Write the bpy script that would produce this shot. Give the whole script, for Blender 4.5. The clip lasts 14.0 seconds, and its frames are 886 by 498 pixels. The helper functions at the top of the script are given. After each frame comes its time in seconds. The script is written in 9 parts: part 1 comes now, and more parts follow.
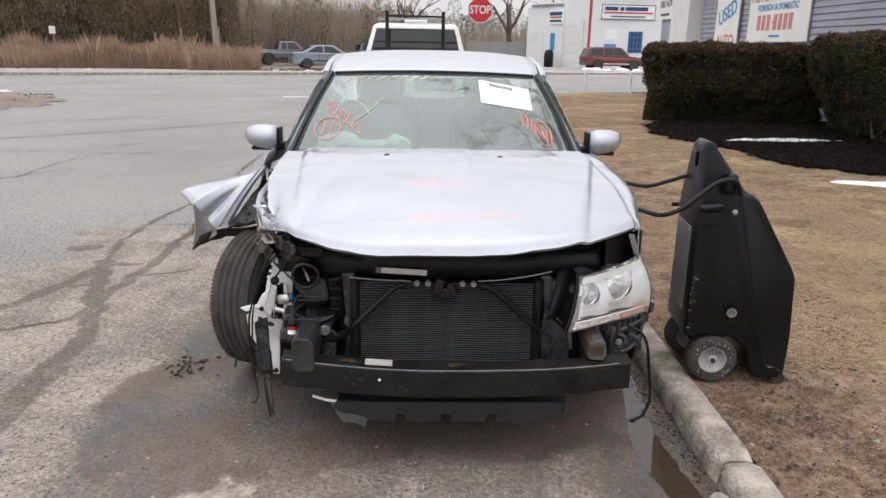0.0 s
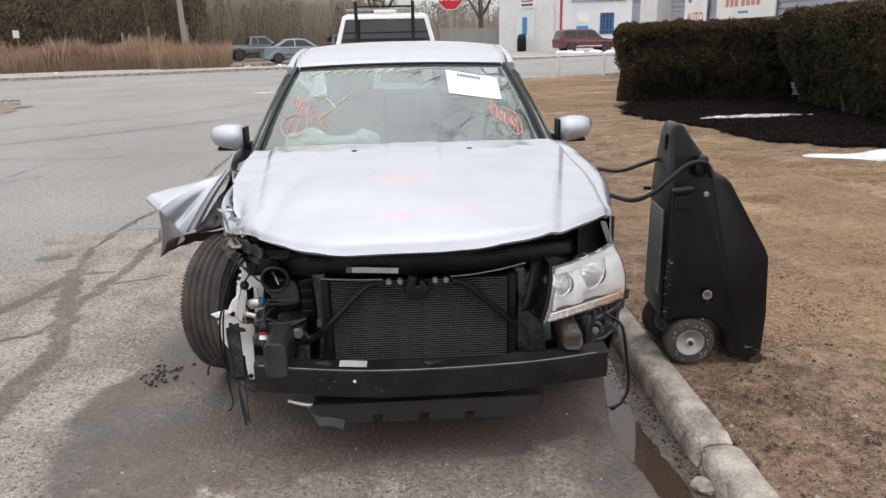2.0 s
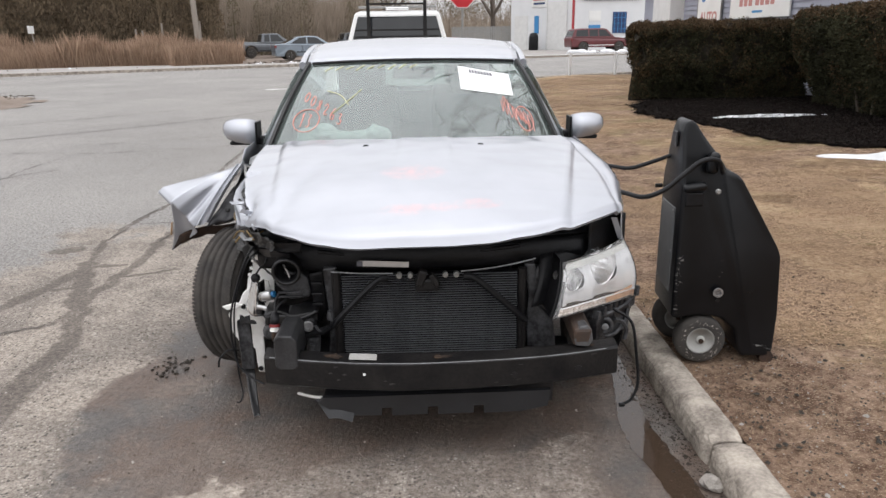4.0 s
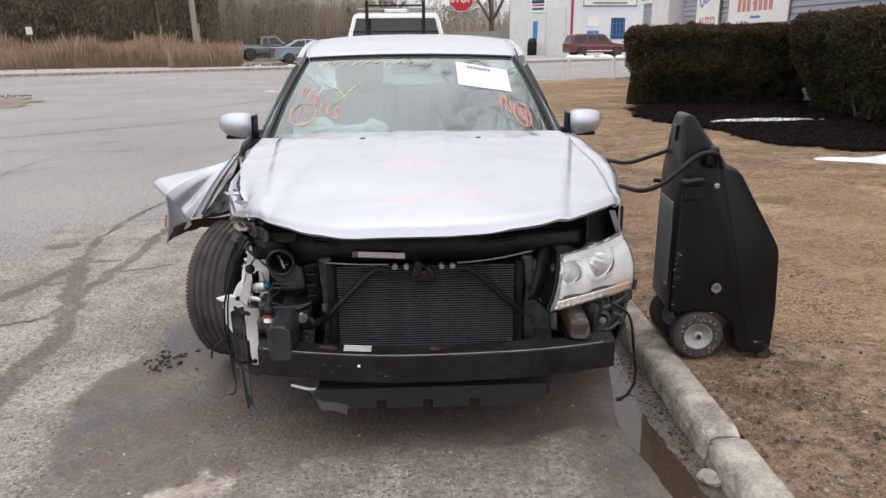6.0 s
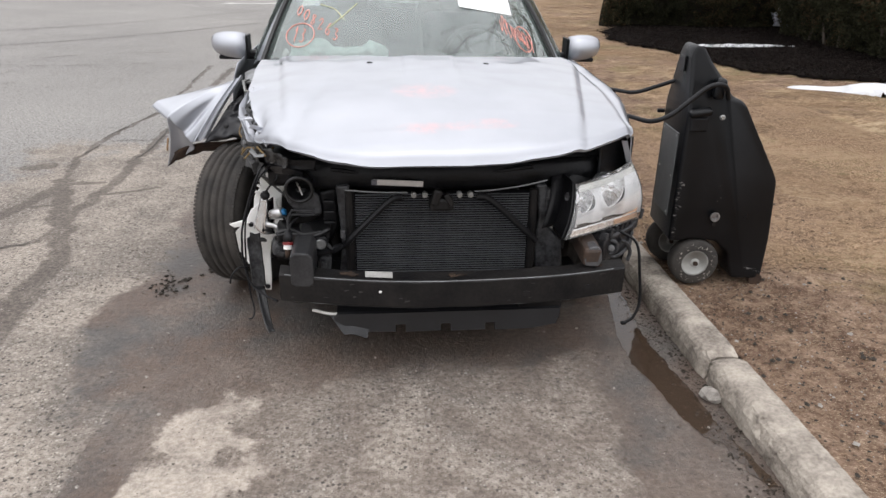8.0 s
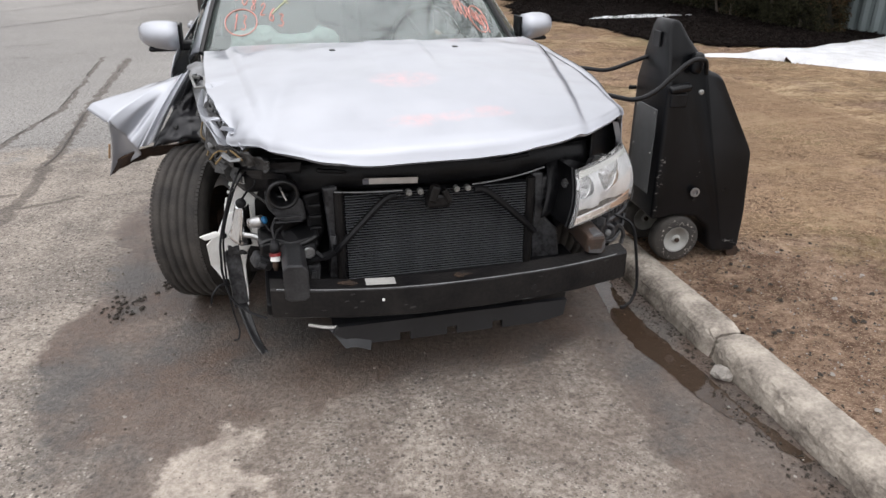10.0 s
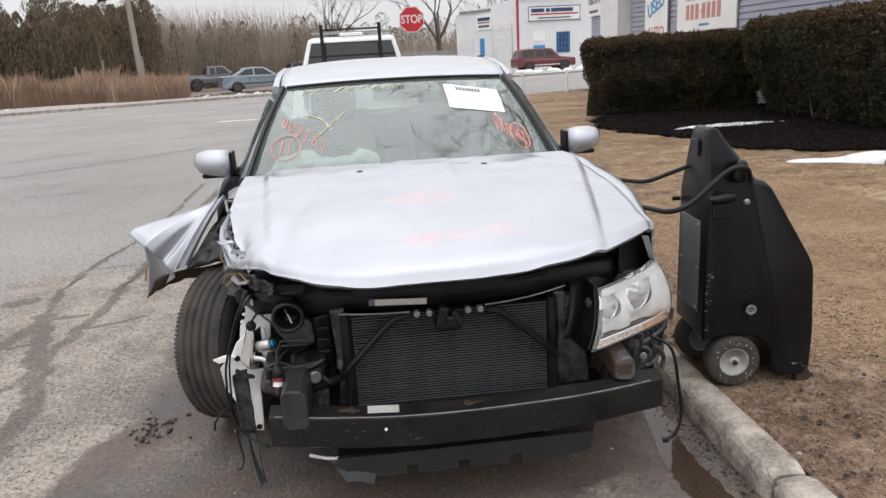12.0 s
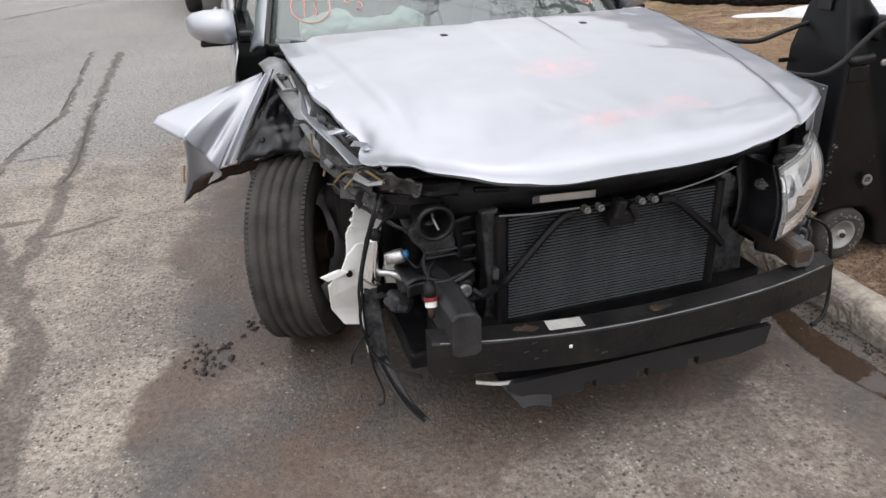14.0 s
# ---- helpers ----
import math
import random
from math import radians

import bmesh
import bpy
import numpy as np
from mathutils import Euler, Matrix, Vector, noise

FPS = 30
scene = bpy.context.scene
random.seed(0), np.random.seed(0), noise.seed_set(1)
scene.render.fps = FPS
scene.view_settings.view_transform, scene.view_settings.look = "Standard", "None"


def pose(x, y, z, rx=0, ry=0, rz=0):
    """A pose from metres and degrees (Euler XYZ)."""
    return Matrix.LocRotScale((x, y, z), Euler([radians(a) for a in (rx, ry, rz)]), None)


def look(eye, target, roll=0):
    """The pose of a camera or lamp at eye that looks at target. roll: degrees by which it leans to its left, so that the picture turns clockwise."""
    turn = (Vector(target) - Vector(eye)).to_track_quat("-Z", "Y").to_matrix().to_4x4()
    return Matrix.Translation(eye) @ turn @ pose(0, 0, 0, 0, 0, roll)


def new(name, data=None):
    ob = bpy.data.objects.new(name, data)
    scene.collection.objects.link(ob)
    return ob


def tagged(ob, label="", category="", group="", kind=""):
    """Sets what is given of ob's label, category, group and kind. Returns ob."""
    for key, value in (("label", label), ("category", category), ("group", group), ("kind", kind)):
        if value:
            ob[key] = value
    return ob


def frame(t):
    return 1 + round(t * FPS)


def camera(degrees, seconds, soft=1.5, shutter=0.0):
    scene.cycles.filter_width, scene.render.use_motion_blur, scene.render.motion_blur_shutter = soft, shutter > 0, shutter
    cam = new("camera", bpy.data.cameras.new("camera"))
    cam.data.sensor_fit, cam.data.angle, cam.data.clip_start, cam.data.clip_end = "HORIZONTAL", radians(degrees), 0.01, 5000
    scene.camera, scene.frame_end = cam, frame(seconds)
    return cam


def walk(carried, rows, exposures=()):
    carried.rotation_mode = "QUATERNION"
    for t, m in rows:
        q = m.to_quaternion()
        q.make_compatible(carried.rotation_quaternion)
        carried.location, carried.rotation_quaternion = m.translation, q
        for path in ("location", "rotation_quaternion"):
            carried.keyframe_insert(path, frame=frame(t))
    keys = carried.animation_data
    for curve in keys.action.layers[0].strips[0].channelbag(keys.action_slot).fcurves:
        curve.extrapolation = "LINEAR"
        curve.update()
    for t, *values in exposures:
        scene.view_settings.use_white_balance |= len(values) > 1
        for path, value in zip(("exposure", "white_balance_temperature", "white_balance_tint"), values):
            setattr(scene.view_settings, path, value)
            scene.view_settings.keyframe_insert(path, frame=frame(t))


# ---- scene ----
cam = camera(63.8, 14.0)
PATH = [
    (0, (-0.014, -2.408, 1.438), (0.023, -0.484, 0.893), 1.1),
    (0.5, (0.047, -2.412, 1.437), (0.104, -0.494, 0.873), 0.8),
    (1, (0.048, -2.403, 1.451), (0.099, -0.481, 0.902), -1.1),
    (1.5, (0.041, -2.387, 1.453), (0.122, -0.465, 0.906), -2.2),
    (2, (0.03, -2.367, 1.451), (0.115, -0.453, 0.876), -1.2),
    (2.5, (0.028, -2.368, 1.445), (0.093, -0.458, 0.856), -0.8),
    (2.7, (0.025, -2.366, 1.448), (0.082, -0.459, 0.848), -0.8),
    (4.8, (0.029, -2.379, 1.418), (0.091, -0.463, 0.85), -1.0),
    (5, (0.046, -2.374, 1.413), (0.103, -0.462, 0.83), -1.3),
    (5.2, (0.069, -2.364, 1.418), (0.102, -0.449, 0.840), -1.6),
    (5.5, (0.082, -2.331, 1.388), (0.145, -0.387, 0.921), -0.9),
    (5.8, (0.052, -2.348, 1.397), (0.127, -0.422, 0.862), 0.4),
    (6, (0.029, -2.366, 1.387), (0.095, -0.448, 0.821), -0.4),
    (6.5, (-0.021, -2.384, 1.414), (0.06, -0.482, 0.802), -0.9),
    (7, (-0.063, -2.389, 1.404), (0.061, -0.491, 0.787), 0.7),
    (7.2, (-0.087, -2.381, 1.412), (0.068, -0.498, 0.757), 0.8),
    (7.5, (-0.119, -2.39, 1.411), (0.074, -0.538, 0.68), 1.4),
    (7.7, (-0.144, -2.402, 1.415), (0.017, -0.557, 0.661), 1.3),
    (9.8, (-0.461, -2.153, 1.437), (0.009, -0.396, 0.607), -0.4),
    (10, (-0.489, -2.169, 1.419), (-0.043, -0.401, 0.597), 0.3),
    (10.5, (-0.392, -2.159, 1.403), (-0.143, -0.302, 0.702), -0.5),
    (10.7, (-0.327, -2.136, 1.400), (-0.098, -0.252, 0.770), -1.5),
    (11, (-0.231, -2.129, 1.395), (-0.06, -0.208, 0.864), -2.2),
    (11.5, (-0.176, -2.114, 1.398), (0.048, -0.204, 0.846), -3.0),
    (12, (-0.166, -2.103, 1.398), (0.018, -0.18, 0.879), -3.1),
    (12.5, (-0.237, -2.067, 1.391), (-0.007, -0.162, 0.825), -3.1),
    (12.8, (-0.414, -2.020, 1.385), (-0.051, -0.184, 0.680), -2.1),
    (13, (-0.547, -1.981, 1.406), (-0.027, -0.208, 0.64), -0.3),
    (13.2, (-0.641, -1.926, 1.385), (-0.129, -0.176, 0.564), -1.2),
    (13.5, (-0.768, -1.801, 1.382), (-0.154, -0.104, 0.52), -0.9),
    (13.7, (-0.802, -1.679, 1.372), (-0.268, 0.029, 0.479), -3.1),
    (14, (-0.905, -1.553, 1.382), (-0.411, 0.17, 0.496), -2.4),
]
walk(cam, [(t, look(eye, target, roll)) for t, eye, target, roll in PATH])

# ---- light ----
world = bpy.data.worlds.new("overcast_sky")
scene.world = world
world.use_nodes = True
wn, wl = world.node_tree.nodes, world.node_tree.links
wn.clear()
sky = wn.new("ShaderNodeTexSky")
sky.sky_type, sky.sun_disc = "NISHITA", False
sky.sun_elevation, sky.sun_rotation = radians(80), radians(200)
sky.air_density, sky.dust_density, sky.ozone_density = 1.0, 4.0, 1.0
grey = wn.new("ShaderNodeHueSaturation")
grey.inputs["Saturation"].default_value = 0.22
cloud_at = wn.new("ShaderNodeTexCoord")
cloud = wn.new("ShaderNodeTexNoise")
cloud.inputs["Scale"].default_value, cloud.inputs["Detail"].default_value = 2.6, 6
cloud_ramp = wn.new("ShaderNodeMapRange")
cloud_ramp.inputs[1].default_value, cloud_ramp.inputs[2].default_value = 0.35, 0.7
cloud_ramp.inputs[3].default_value, cloud_ramp.inputs[4].default_value = 0.62, 0.92
veil = wn.new("ShaderNodeMixRGB")
# an overcast sky is brighter overhead than at the horizon
height, dome, shade = wn.new("ShaderNodeSeparateXYZ"), wn.new("ShaderNodeMapRange"), wn.new("ShaderNodeMixRGB")
dome.inputs[1].default_value, dome.inputs[2].default_value = 0.1, 0.95
shade.inputs[1].default_value, shade.inputs[2].default_value = (5.3, 5.25, 5.4, 1), (12.3, 12.3, 12.9, 1)
wl.new(cloud_at.outputs["Generated"], height.inputs[0])
wl.new(height.outputs[2], dome.inputs[0])
wl.new(dome.outputs[0], shade.inputs[0])
wl.new(shade.outputs[0], veil.inputs[2])
back = wn.new("ShaderNodeBackground")
back.inputs["Strength"].default_value = 0.125
wout = wn.new("ShaderNodeOutputWorld")
wl.new(sky.outputs[0], grey.inputs["Color"])
wl.new(cloud_at.outputs["Generated"], cloud.inputs["Vector"])
wl.new(cloud.outputs[0], cloud_ramp.inputs[0])
wl.new(cloud_ramp.outputs[0], veil.inputs[0])
wl.new(grey.outputs[0], veil.inputs[1])
wl.new(veil.outputs[0], back.inputs[0])
wl.new(back.outputs[0], wout.inputs[0])

sun = new("sun", bpy.data.lights.new("sun", "SUN"))
sun.data.energy, sun.data.angle, sun.data.color = 0.65, radians(120), (1.0, 0.97, 0.94)
sun.matrix_world = look((-0.6, -1.2, 9.0), (0, 0, 0))
scene.view_settings.exposure = 0.45


# ---- helpers of this scene ----
def nodes_of(m):
    m.use_nodes = True
    return m.node_tree.nodes, m.node_tree.links, m.node_tree.nodes["Principled BSDF"]


def mat(name, a, b=None, rough=0.6, metal=0.0, scale=8.0, fine=120.0, bump=0.15, rvar=0.1, coat=0.0, mixed=0.5, stretch=(1, 1, 1), hard=0.25, spec=0.5):
    """A surface of two colours mixed at two scales, with fine relief; sizes per metre."""
    m = bpy.data.materials.new(name)
    n, l, p = nodes_of(m)
    b = b or tuple(0.72 * v for v in a)
    at = n.new("ShaderNodeTexCoord")
    mp = n.new("ShaderNodeMapping")
    mp.inputs["Scale"].default_value = stretch
    l.new(at.outputs["Object"], mp.inputs["Vector"])
    big, small = n.new("ShaderNodeTexNoise"), n.new("ShaderNodeTexNoise")
    big.inputs["Scale"].default_value, big.inputs["Detail"].default_value = scale, 5
    small.inputs["Scale"].default_value, small.inputs["Detail"].default_value = fine, 3
    for t in (big, small):
        l.new(mp.outputs[0], t.inputs["Vector"])
    add = n.new("ShaderNodeMath")
    add.operation = "MULTIPLY_ADD"
    l.new(small.outputs[0], add.inputs[0])
    add.inputs[1].default_value = 0.45
    l.new(big.outputs[0], add.inputs[2])
    ramp = n.new("ShaderNodeMapRange")
    ramp.inputs[1].default_value, ramp.inputs[2].default_value = 0.725 - hard + (0.5 - mixed) * 0.4, 0.725 + hard + (0.5 - mixed) * 0.4
    l.new(add.outputs[0], ramp.inputs[0])
    mix = n.new("ShaderNodeMixRGB")
    mix.inputs[1].default_value, mix.inputs[2].default_value = (*a, 1), (*b, 1)
    l.new(ramp.outputs[0], mix.inputs[0])
    l.new(mix.outputs[0], p.inputs["Base Color"])
    rr = n.new("ShaderNodeMapRange")
    rr.inputs[3].default_value, rr.inputs[4].default_value = max(0.02, rough - rvar), min(1, rough + rvar)
    l.new(big.outputs[0], rr.inputs[0])
    l.new(rr.outputs[0], p.inputs["Roughness"])
    p.inputs["Metallic"].default_value = metal
    p.inputs["Specular IOR Level"].default_value = spec
    p.inputs["Coat Weight"].default_value = coat
    p.inputs["Coat Roughness"].default_value = 0.06
    if bump:
        bp = n.new("ShaderNodeBump")
        bp.inputs["Strength"].default_value, bp.inputs["Distance"].default_value = bump, 0.01
        l.new(small.outputs[0], bp.inputs["Height"])
        l.new(bp.outputs[0], p.inputs["Normal"])
    return m


def glass(name, tint, rough=0.0, haze=0.0, haze_tint=(0.62, 0.70, 0.67), ior=1.62):
    """Clear glass; haze is the share of a pale diffuse colour mixed into it."""
    m = bpy.data.materials.new(name)
    n, l, p = nodes_of(m)
    if haze:
        film, mix = n.new("ShaderNodeBsdfDiffuse"), n.new("ShaderNodeMixShader")
        film.inputs["Color"].default_value = (*haze_tint, 1)
        at, no, rg_ = n.new("ShaderNodeTexCoord"), n.new("ShaderNodeTexNoise"), n.new("ShaderNodeMapRange")
        no.inputs["Scale"].default_value, no.inputs["Detail"].default_value = 3.5, 4
        rg_.inputs[1].default_value, rg_.inputs[2].default_value = 0.35, 0.65
        rg_.inputs[3].default_value, rg_.inputs[4].default_value = haze * 0.7, haze * 1.3
        l.new(at.outputs["Object"], no.inputs["Vector"])
        l.new(no.outputs[0], rg_.inputs[0])
        l.new(rg_.outputs[0], mix.inputs[0])
        l.new(p.outputs[0], mix.inputs[1])
        l.new(film.outputs[0], mix.inputs[2])
        l.new(mix.outputs[0], n["Material Output"].inputs["Surface"])
    p.inputs["Base Color"].default_value = (*tint, 1)
    p.inputs["Transmission Weight"].default_value = 1.0
    p.inputs["Roughness"].default_value = rough
    p.inputs["IOR"].default_value = ior
    return m


def part(name, bm, material, parent=None, label="", smooth=False):
    """Links a bmesh as one mesh object, under a thing or a part where one is given."""
    me = bpy.data.meshes.new(name)
    bmesh.ops.recalc_face_normals(bm, faces=bm.faces)
    bm.to_mesh(me)
    bm.free()
    for f in me.polygons:
        f.use_smooth = smooth
    for mt in material if isinstance(material, (list, tuple)) else [material]:
        me.materials.append(mt)
    ob = new(name, me)
    ob.parent = parent
    return tagged(ob, label)


def raw(name, verts, faces, material, parent=None, label="", smooth=False):
    me = bpy.data.meshes.new(name)
    me.from_pydata(verts, [], faces)
    me.update()
    for f in me.polygons:
        f.use_smooth = smooth
    me.materials.append(material)
    ob = new(name, me)
    ob.parent = parent
    return tagged(ob, label)


def thing(name, m, label, category, group=""):
    ob = new(name)
    ob.empty_display_size = 0.2
    ob.matrix_basis = m
    return tagged(ob, label, category, group)


def box(bm, c, s, m=None, bevel=0.0, seg=2):
    """A box of centre c and sides s, turned by m, with rounded edges."""
    made = bmesh.ops.create_cube(bm, size=1.0)["verts"]
    bmesh.ops.scale(bm, vec=s, verts=made)
    if bevel:
        edges = list({e for v in made for e in v.link_edges})
        made = bmesh.ops.bevel(bm, geom=edges, offset=bevel, segments=seg, affect="EDGES", profile=0.5)["verts"]
    t = Matrix.Translation(c) @ (m or Matrix())
    bmesh.ops.transform(bm, matrix=t, verts=list(made))
    return made


def tube(bm, pts, r, seg=8, ends=True):
    """A round tube along points; r is one radius or one a point."""
    pts = [Vector(p) for p in pts]
    rs = r if isinstance(r, (list, tuple)) else [r] * len(pts)
    rings, up = [], None
    for i, p in enumerate(pts):
        d = (pts[min(i + 1, len(pts) - 1)] - pts[max(i - 1, 0)]).normalized()
        if up is None:
            up = d.orthogonal().normalized()
        up = (up - d * up.dot(d)).normalized()
        side = d.cross(up)
        rings.append([bm.verts.new(p + (up * math.cos(a) + side * math.sin(a)) * rs[i]) for a in (2 * math.pi * k / seg for k in range(seg))])
    for a, b in zip(rings, rings[1:]):
        for k in range(seg):
            bm.faces.new((a[k], a[(k + 1) % seg], b[(k + 1) % seg], b[k]))
    if ends:
        bm.faces.new(rings[0][::-1])
        bm.faces.new(rings[-1])


def curve_pts(pts, steps=6):
    """Points of a smooth line through the given ones."""
    p = [Vector(q) for q in pts]
    p = [2 * p[0] - p[1]] + p + [2 * p[-1] - p[-2]]
    out = []
    for i in range(1, len(p) - 2):
        for k in range(steps):
            t = k / steps
            out.append(0.5 * (2 * p[i] + (p[i + 1] - p[i - 1]) * t + (2 * p[i - 1] - 5 * p[i] + 4 * p[i + 1] - p[i + 2]) * t * t + (3 * p[i] - p[i - 1] - 3 * p[i + 1] + p[i + 2]) * t**3))
    return out + [p[-2]]


def lathe(bm, profile, m=None, seg=32):
    """Turns (radius, height) pairs about the local z axis."""
    m = m or Matrix()
    rings = [[bm.verts.new(m @ Vector((r * math.cos(2 * math.pi * k / seg), r * math.sin(2 * math.pi * k / seg), z))) for k in range(seg)] for r, z in profile]
    for a, b in zip(rings, rings[1:]):
        for k in range(seg):
            bm.faces.new((a[k], a[(k + 1) % seg], b[(k + 1) % seg], b[k]))
    for ring, flip in ((rings[0], True), (rings[-1], False)):
        if profile[0 if flip else -1][0] > 1e-4:
            bm.faces.new(ring[::-1] if flip else ring)


def sheet(bm, f, nu, nv, thick=0.0):
    """A grid of f(u, v) with u and v from 0 to 1; thick adds a back face along the normals."""
    pts = [[Vector(f(i / nu, j / nv)) for j in range(nv + 1)] for i in range(nu + 1)]
    vs = [[bm.verts.new(p) for p in row] for row in pts]
    fs = [bm.faces.new((vs[i][j], vs[i + 1][j], vs[i + 1][j + 1], vs[i][j + 1])) for i in range(nu) for j in range(nv)]
    if thick:
        bmesh.ops.recalc_face_normals(bm, faces=fs)
        bmesh.ops.solidify(bm, geom=fs, thickness=thick)


def prism(bm, poly, depth, m=None, bevel=0.0, seg=2):
    """A flat outline in local x, z, pushed depth along local y."""
    m = m or Matrix()
    a = [bm.verts.new(m @ Vector((x, 0, z))) for x, z in poly]
    b = [bm.verts.new(m @ Vector((x, depth, z))) for x, z in poly]
    fs = [bm.faces.new(a), bm.faces.new(b[::-1])]
    fs += [bm.faces.new((a[i], b[i], b[(i + 1) % len(a)], a[(i + 1) % len(a)])) for i in range(len(a))]
    bmesh.ops.recalc_face_normals(bm, faces=fs)
    if bevel:
        edges = list({e for v in a + b for e in v.link_edges})
        bmesh.ops.bevel(bm, geom=edges, offset=bevel, segments=seg, affect="EDGES", profile=0.5)


def text(name, words, size, m, material, parent, squash=1.0):
    """Lettering in the built-in font as a thin mesh."""
    cu = bpy.data.curves.new(name, "FONT")
    cu.body, cu.size, cu.extrude, cu.align_x, cu.align_y = words, size, 0.002, "CENTER", "CENTER"
    cu.offset = 0.022 * size
    tmp = bpy.data.objects.new(name, cu)
    scene.collection.objects.link(tmp)
    bpy.context.view_layer.update()
    me = bpy.data.meshes.new_from_object(tmp.evaluated_get(bpy.context.evaluated_depsgraph_get()))
    bpy.data.objects.remove(tmp)
    me.transform(m @ Matrix.Diagonal((squash, 1, 1, 1)))
    me.materials.clear()
    me.materials.append(material)
    ob = new(name, me)
    ob.parent = parent
    return ob


def rnd(a, b):
    return random.uniform(a, b)


def smooth01(x, a, b):
    t = min(1, max(0, (x - a) / (b - a)))
    return t * t * (3 - 2 * t)


def nz(x, y, z=0.0, s=1.0):
    return noise.noise(Vector((x * s, y * s, z * s)))

# ---- materials ----
PAINT = mat("silver_car_paint", (0.455, 0.47, 0.51), (0.40, 0.415, 0.455), rough=0.40, metal=0.6, scale=5, fine=900, bump=0.02, rvar=0.08, coat=1.0, hard=0.4)
WHITEPAINT = mat("white_car_paint", (0.78, 0.78, 0.77), (0.72, 0.72, 0.7), rough=0.3, scale=3, fine=600, bump=0.02, coat=0.5)
GREYPAINT = mat("grey_car_paint", (0.14, 0.15, 0.165), (0.11, 0.12, 0.13), rough=0.35, metal=0.4, scale=3, fine=600, bump=0.02, coat=0.5)
BLUEPAINT = mat("pale_blue_car_paint", (0.24, 0.285, 0.33), (0.20, 0.245, 0.285), rough=0.3, metal=0.4, scale=3, fine=600, bump=0.02, coat=0.6)
REDPAINT = mat("dark_red_car_paint", (0.12, 0.018, 0.022), (0.09, 0.015, 0.018), rough=0.35, scale=3, fine=600, bump=0.02, coat=0.4)
PRIMER = mat("grey_inner_metal", (0.30, 0.31, 0.32), (0.14, 0.14, 0.14), rough=0.5, metal=0.3, scale=14, fine=200, bump=0.1)
BLACKPL = mat("black_plastic", (0.0035, 0.0036, 0.0045), (0.012, 0.012, 0.0135), rough=0.45, rvar=0.2, scale=14, fine=120, bump=0.12, spec=0.26, hard=0.15)
# the paler patches are dust and small highlights painted into the colour
DUSTGLINT = mat("dust_and_glint_black_plastic", (0.010, 0.010, 0.012), (0.070, 0.071, 0.075), rough=0.42, rvar=0.2, scale=16, fine=90, bump=0.12, spec=0.4, hard=0.14)
BLACKGL = mat("black_shiny_plastic", (0.008, 0.008, 0.009), (0.014, 0.014, 0.015), rough=0.32, scale=12, fine=300, bump=0.06, spec=0.4)
BLACKST = mat("black_painted_steel", (0.006, 0.006, 0.007), (0.021, 0.019, 0.018), rough=0.42, rvar=0.2, scale=9, fine=90, bump=0.15, mixed=0.4, spec=0.25)
RUST = mat("rusty_steel", (0.075, 0.045, 0.03), (0.022, 0.019, 0.018), rough=0.8, scale=26, fine=240, bump=0.3, spec=0.25)
CART = mat("black_moulded_plastic", (0.0035, 0.004, 0.005), (0.009, 0.0095, 0.011), rough=0.32, rvar=0.12, scale=5, fine=260, bump=0.07, mixed=0.35, spec=0.28)
TYRE = mat("tyre_rubber", (0.030, 0.029, 0.028), (0.080, 0.072, 0.065), rough=0.85, scale=10, fine=220, bump=0.25, spec=0.25)
RIM = mat("grey_wheel_metal", (0.42, 0.42, 0.43), (0.25, 0.25, 0.25), rough=0.4, metal=0.7, scale=14, fine=200, bump=0.06)
CHROME = mat("chrome_reflector", (0.93, 0.93, 0.93), (0.86, 0.86, 0.86), rough=0.10, rvar=0.04, metal=1.0, scale=30, fine=400, bump=0.04)
WHITEPL = mat("white_plastic", (0.88, 0.88, 0.86), (0.74, 0.73, 0.70), rough=0.5, scale=16, fine=240, bump=0.08)
ALLOY = mat("bare_aluminium", (0.66, 0.66, 0.66), (0.5, 0.5, 0.5), rough=0.3, metal=0.9, scale=30, fine=400, bump=0.1)
FABRIC = mat("grey_seat_cloth", (0.075, 0.08, 0.08), (0.055, 0.06, 0.06), rough=0.9, scale=10, fine=60, bump=0.0)
DASH = mat("dark_grey_dashboard", (0.026, 0.03, 0.031), (0.018, 0.021, 0.022), rough=0.8, scale=3, fine=40, bump=0.0)
AIRBAG = mat("white_airbag_cloth", (0.86, 0.92, 0.89), (0.70, 0.79, 0.76), rough=0.9, scale=14, fine=300, bump=0.25)
PAPER = mat("white_paper", (0.85, 0.85, 0.85), (0.8, 0.8, 0.8), rough=0.7, scale=10, fine=200, bump=0.02)
STICKER = mat("soiled_white_label", (0.52, 0.52, 0.50), (0.34, 0.33, 0.31), rough=0.6, scale=18, fine=140, bump=0.05)
INK = mat("dark_ink", (0.12, 0.12, 0.14), rough=0.7, bump=0)
SALMON = mat("salmon_chalk", (0.85, 0.30, 0.24), (0.8, 0.4, 0.34), rough=0.8, scale=60, fine=300, bump=0.1)
YELLOWCH = mat("pale_yellow_chalk", (0.72, 0.72, 0.42), (0.6, 0.62, 0.4), rough=0.8, scale=60, fine=300, bump=0.1)
AMBER = mat("amber_plastic", (0.72, 0.38, 0.20), (0.66, 0.40, 0.25), rough=0.3, scale=20, fine=300, bump=0.03)
REDPL = mat("red_plastic", (0.22, 0.025, 0.025), (0.14, 0.02, 0.02), rough=0.3, scale=20, fine=300, bump=0.03)
BLUEPL = mat("blue_plastic", (0.02, 0.16, 0.36), rough=0.4, bump=0.02)
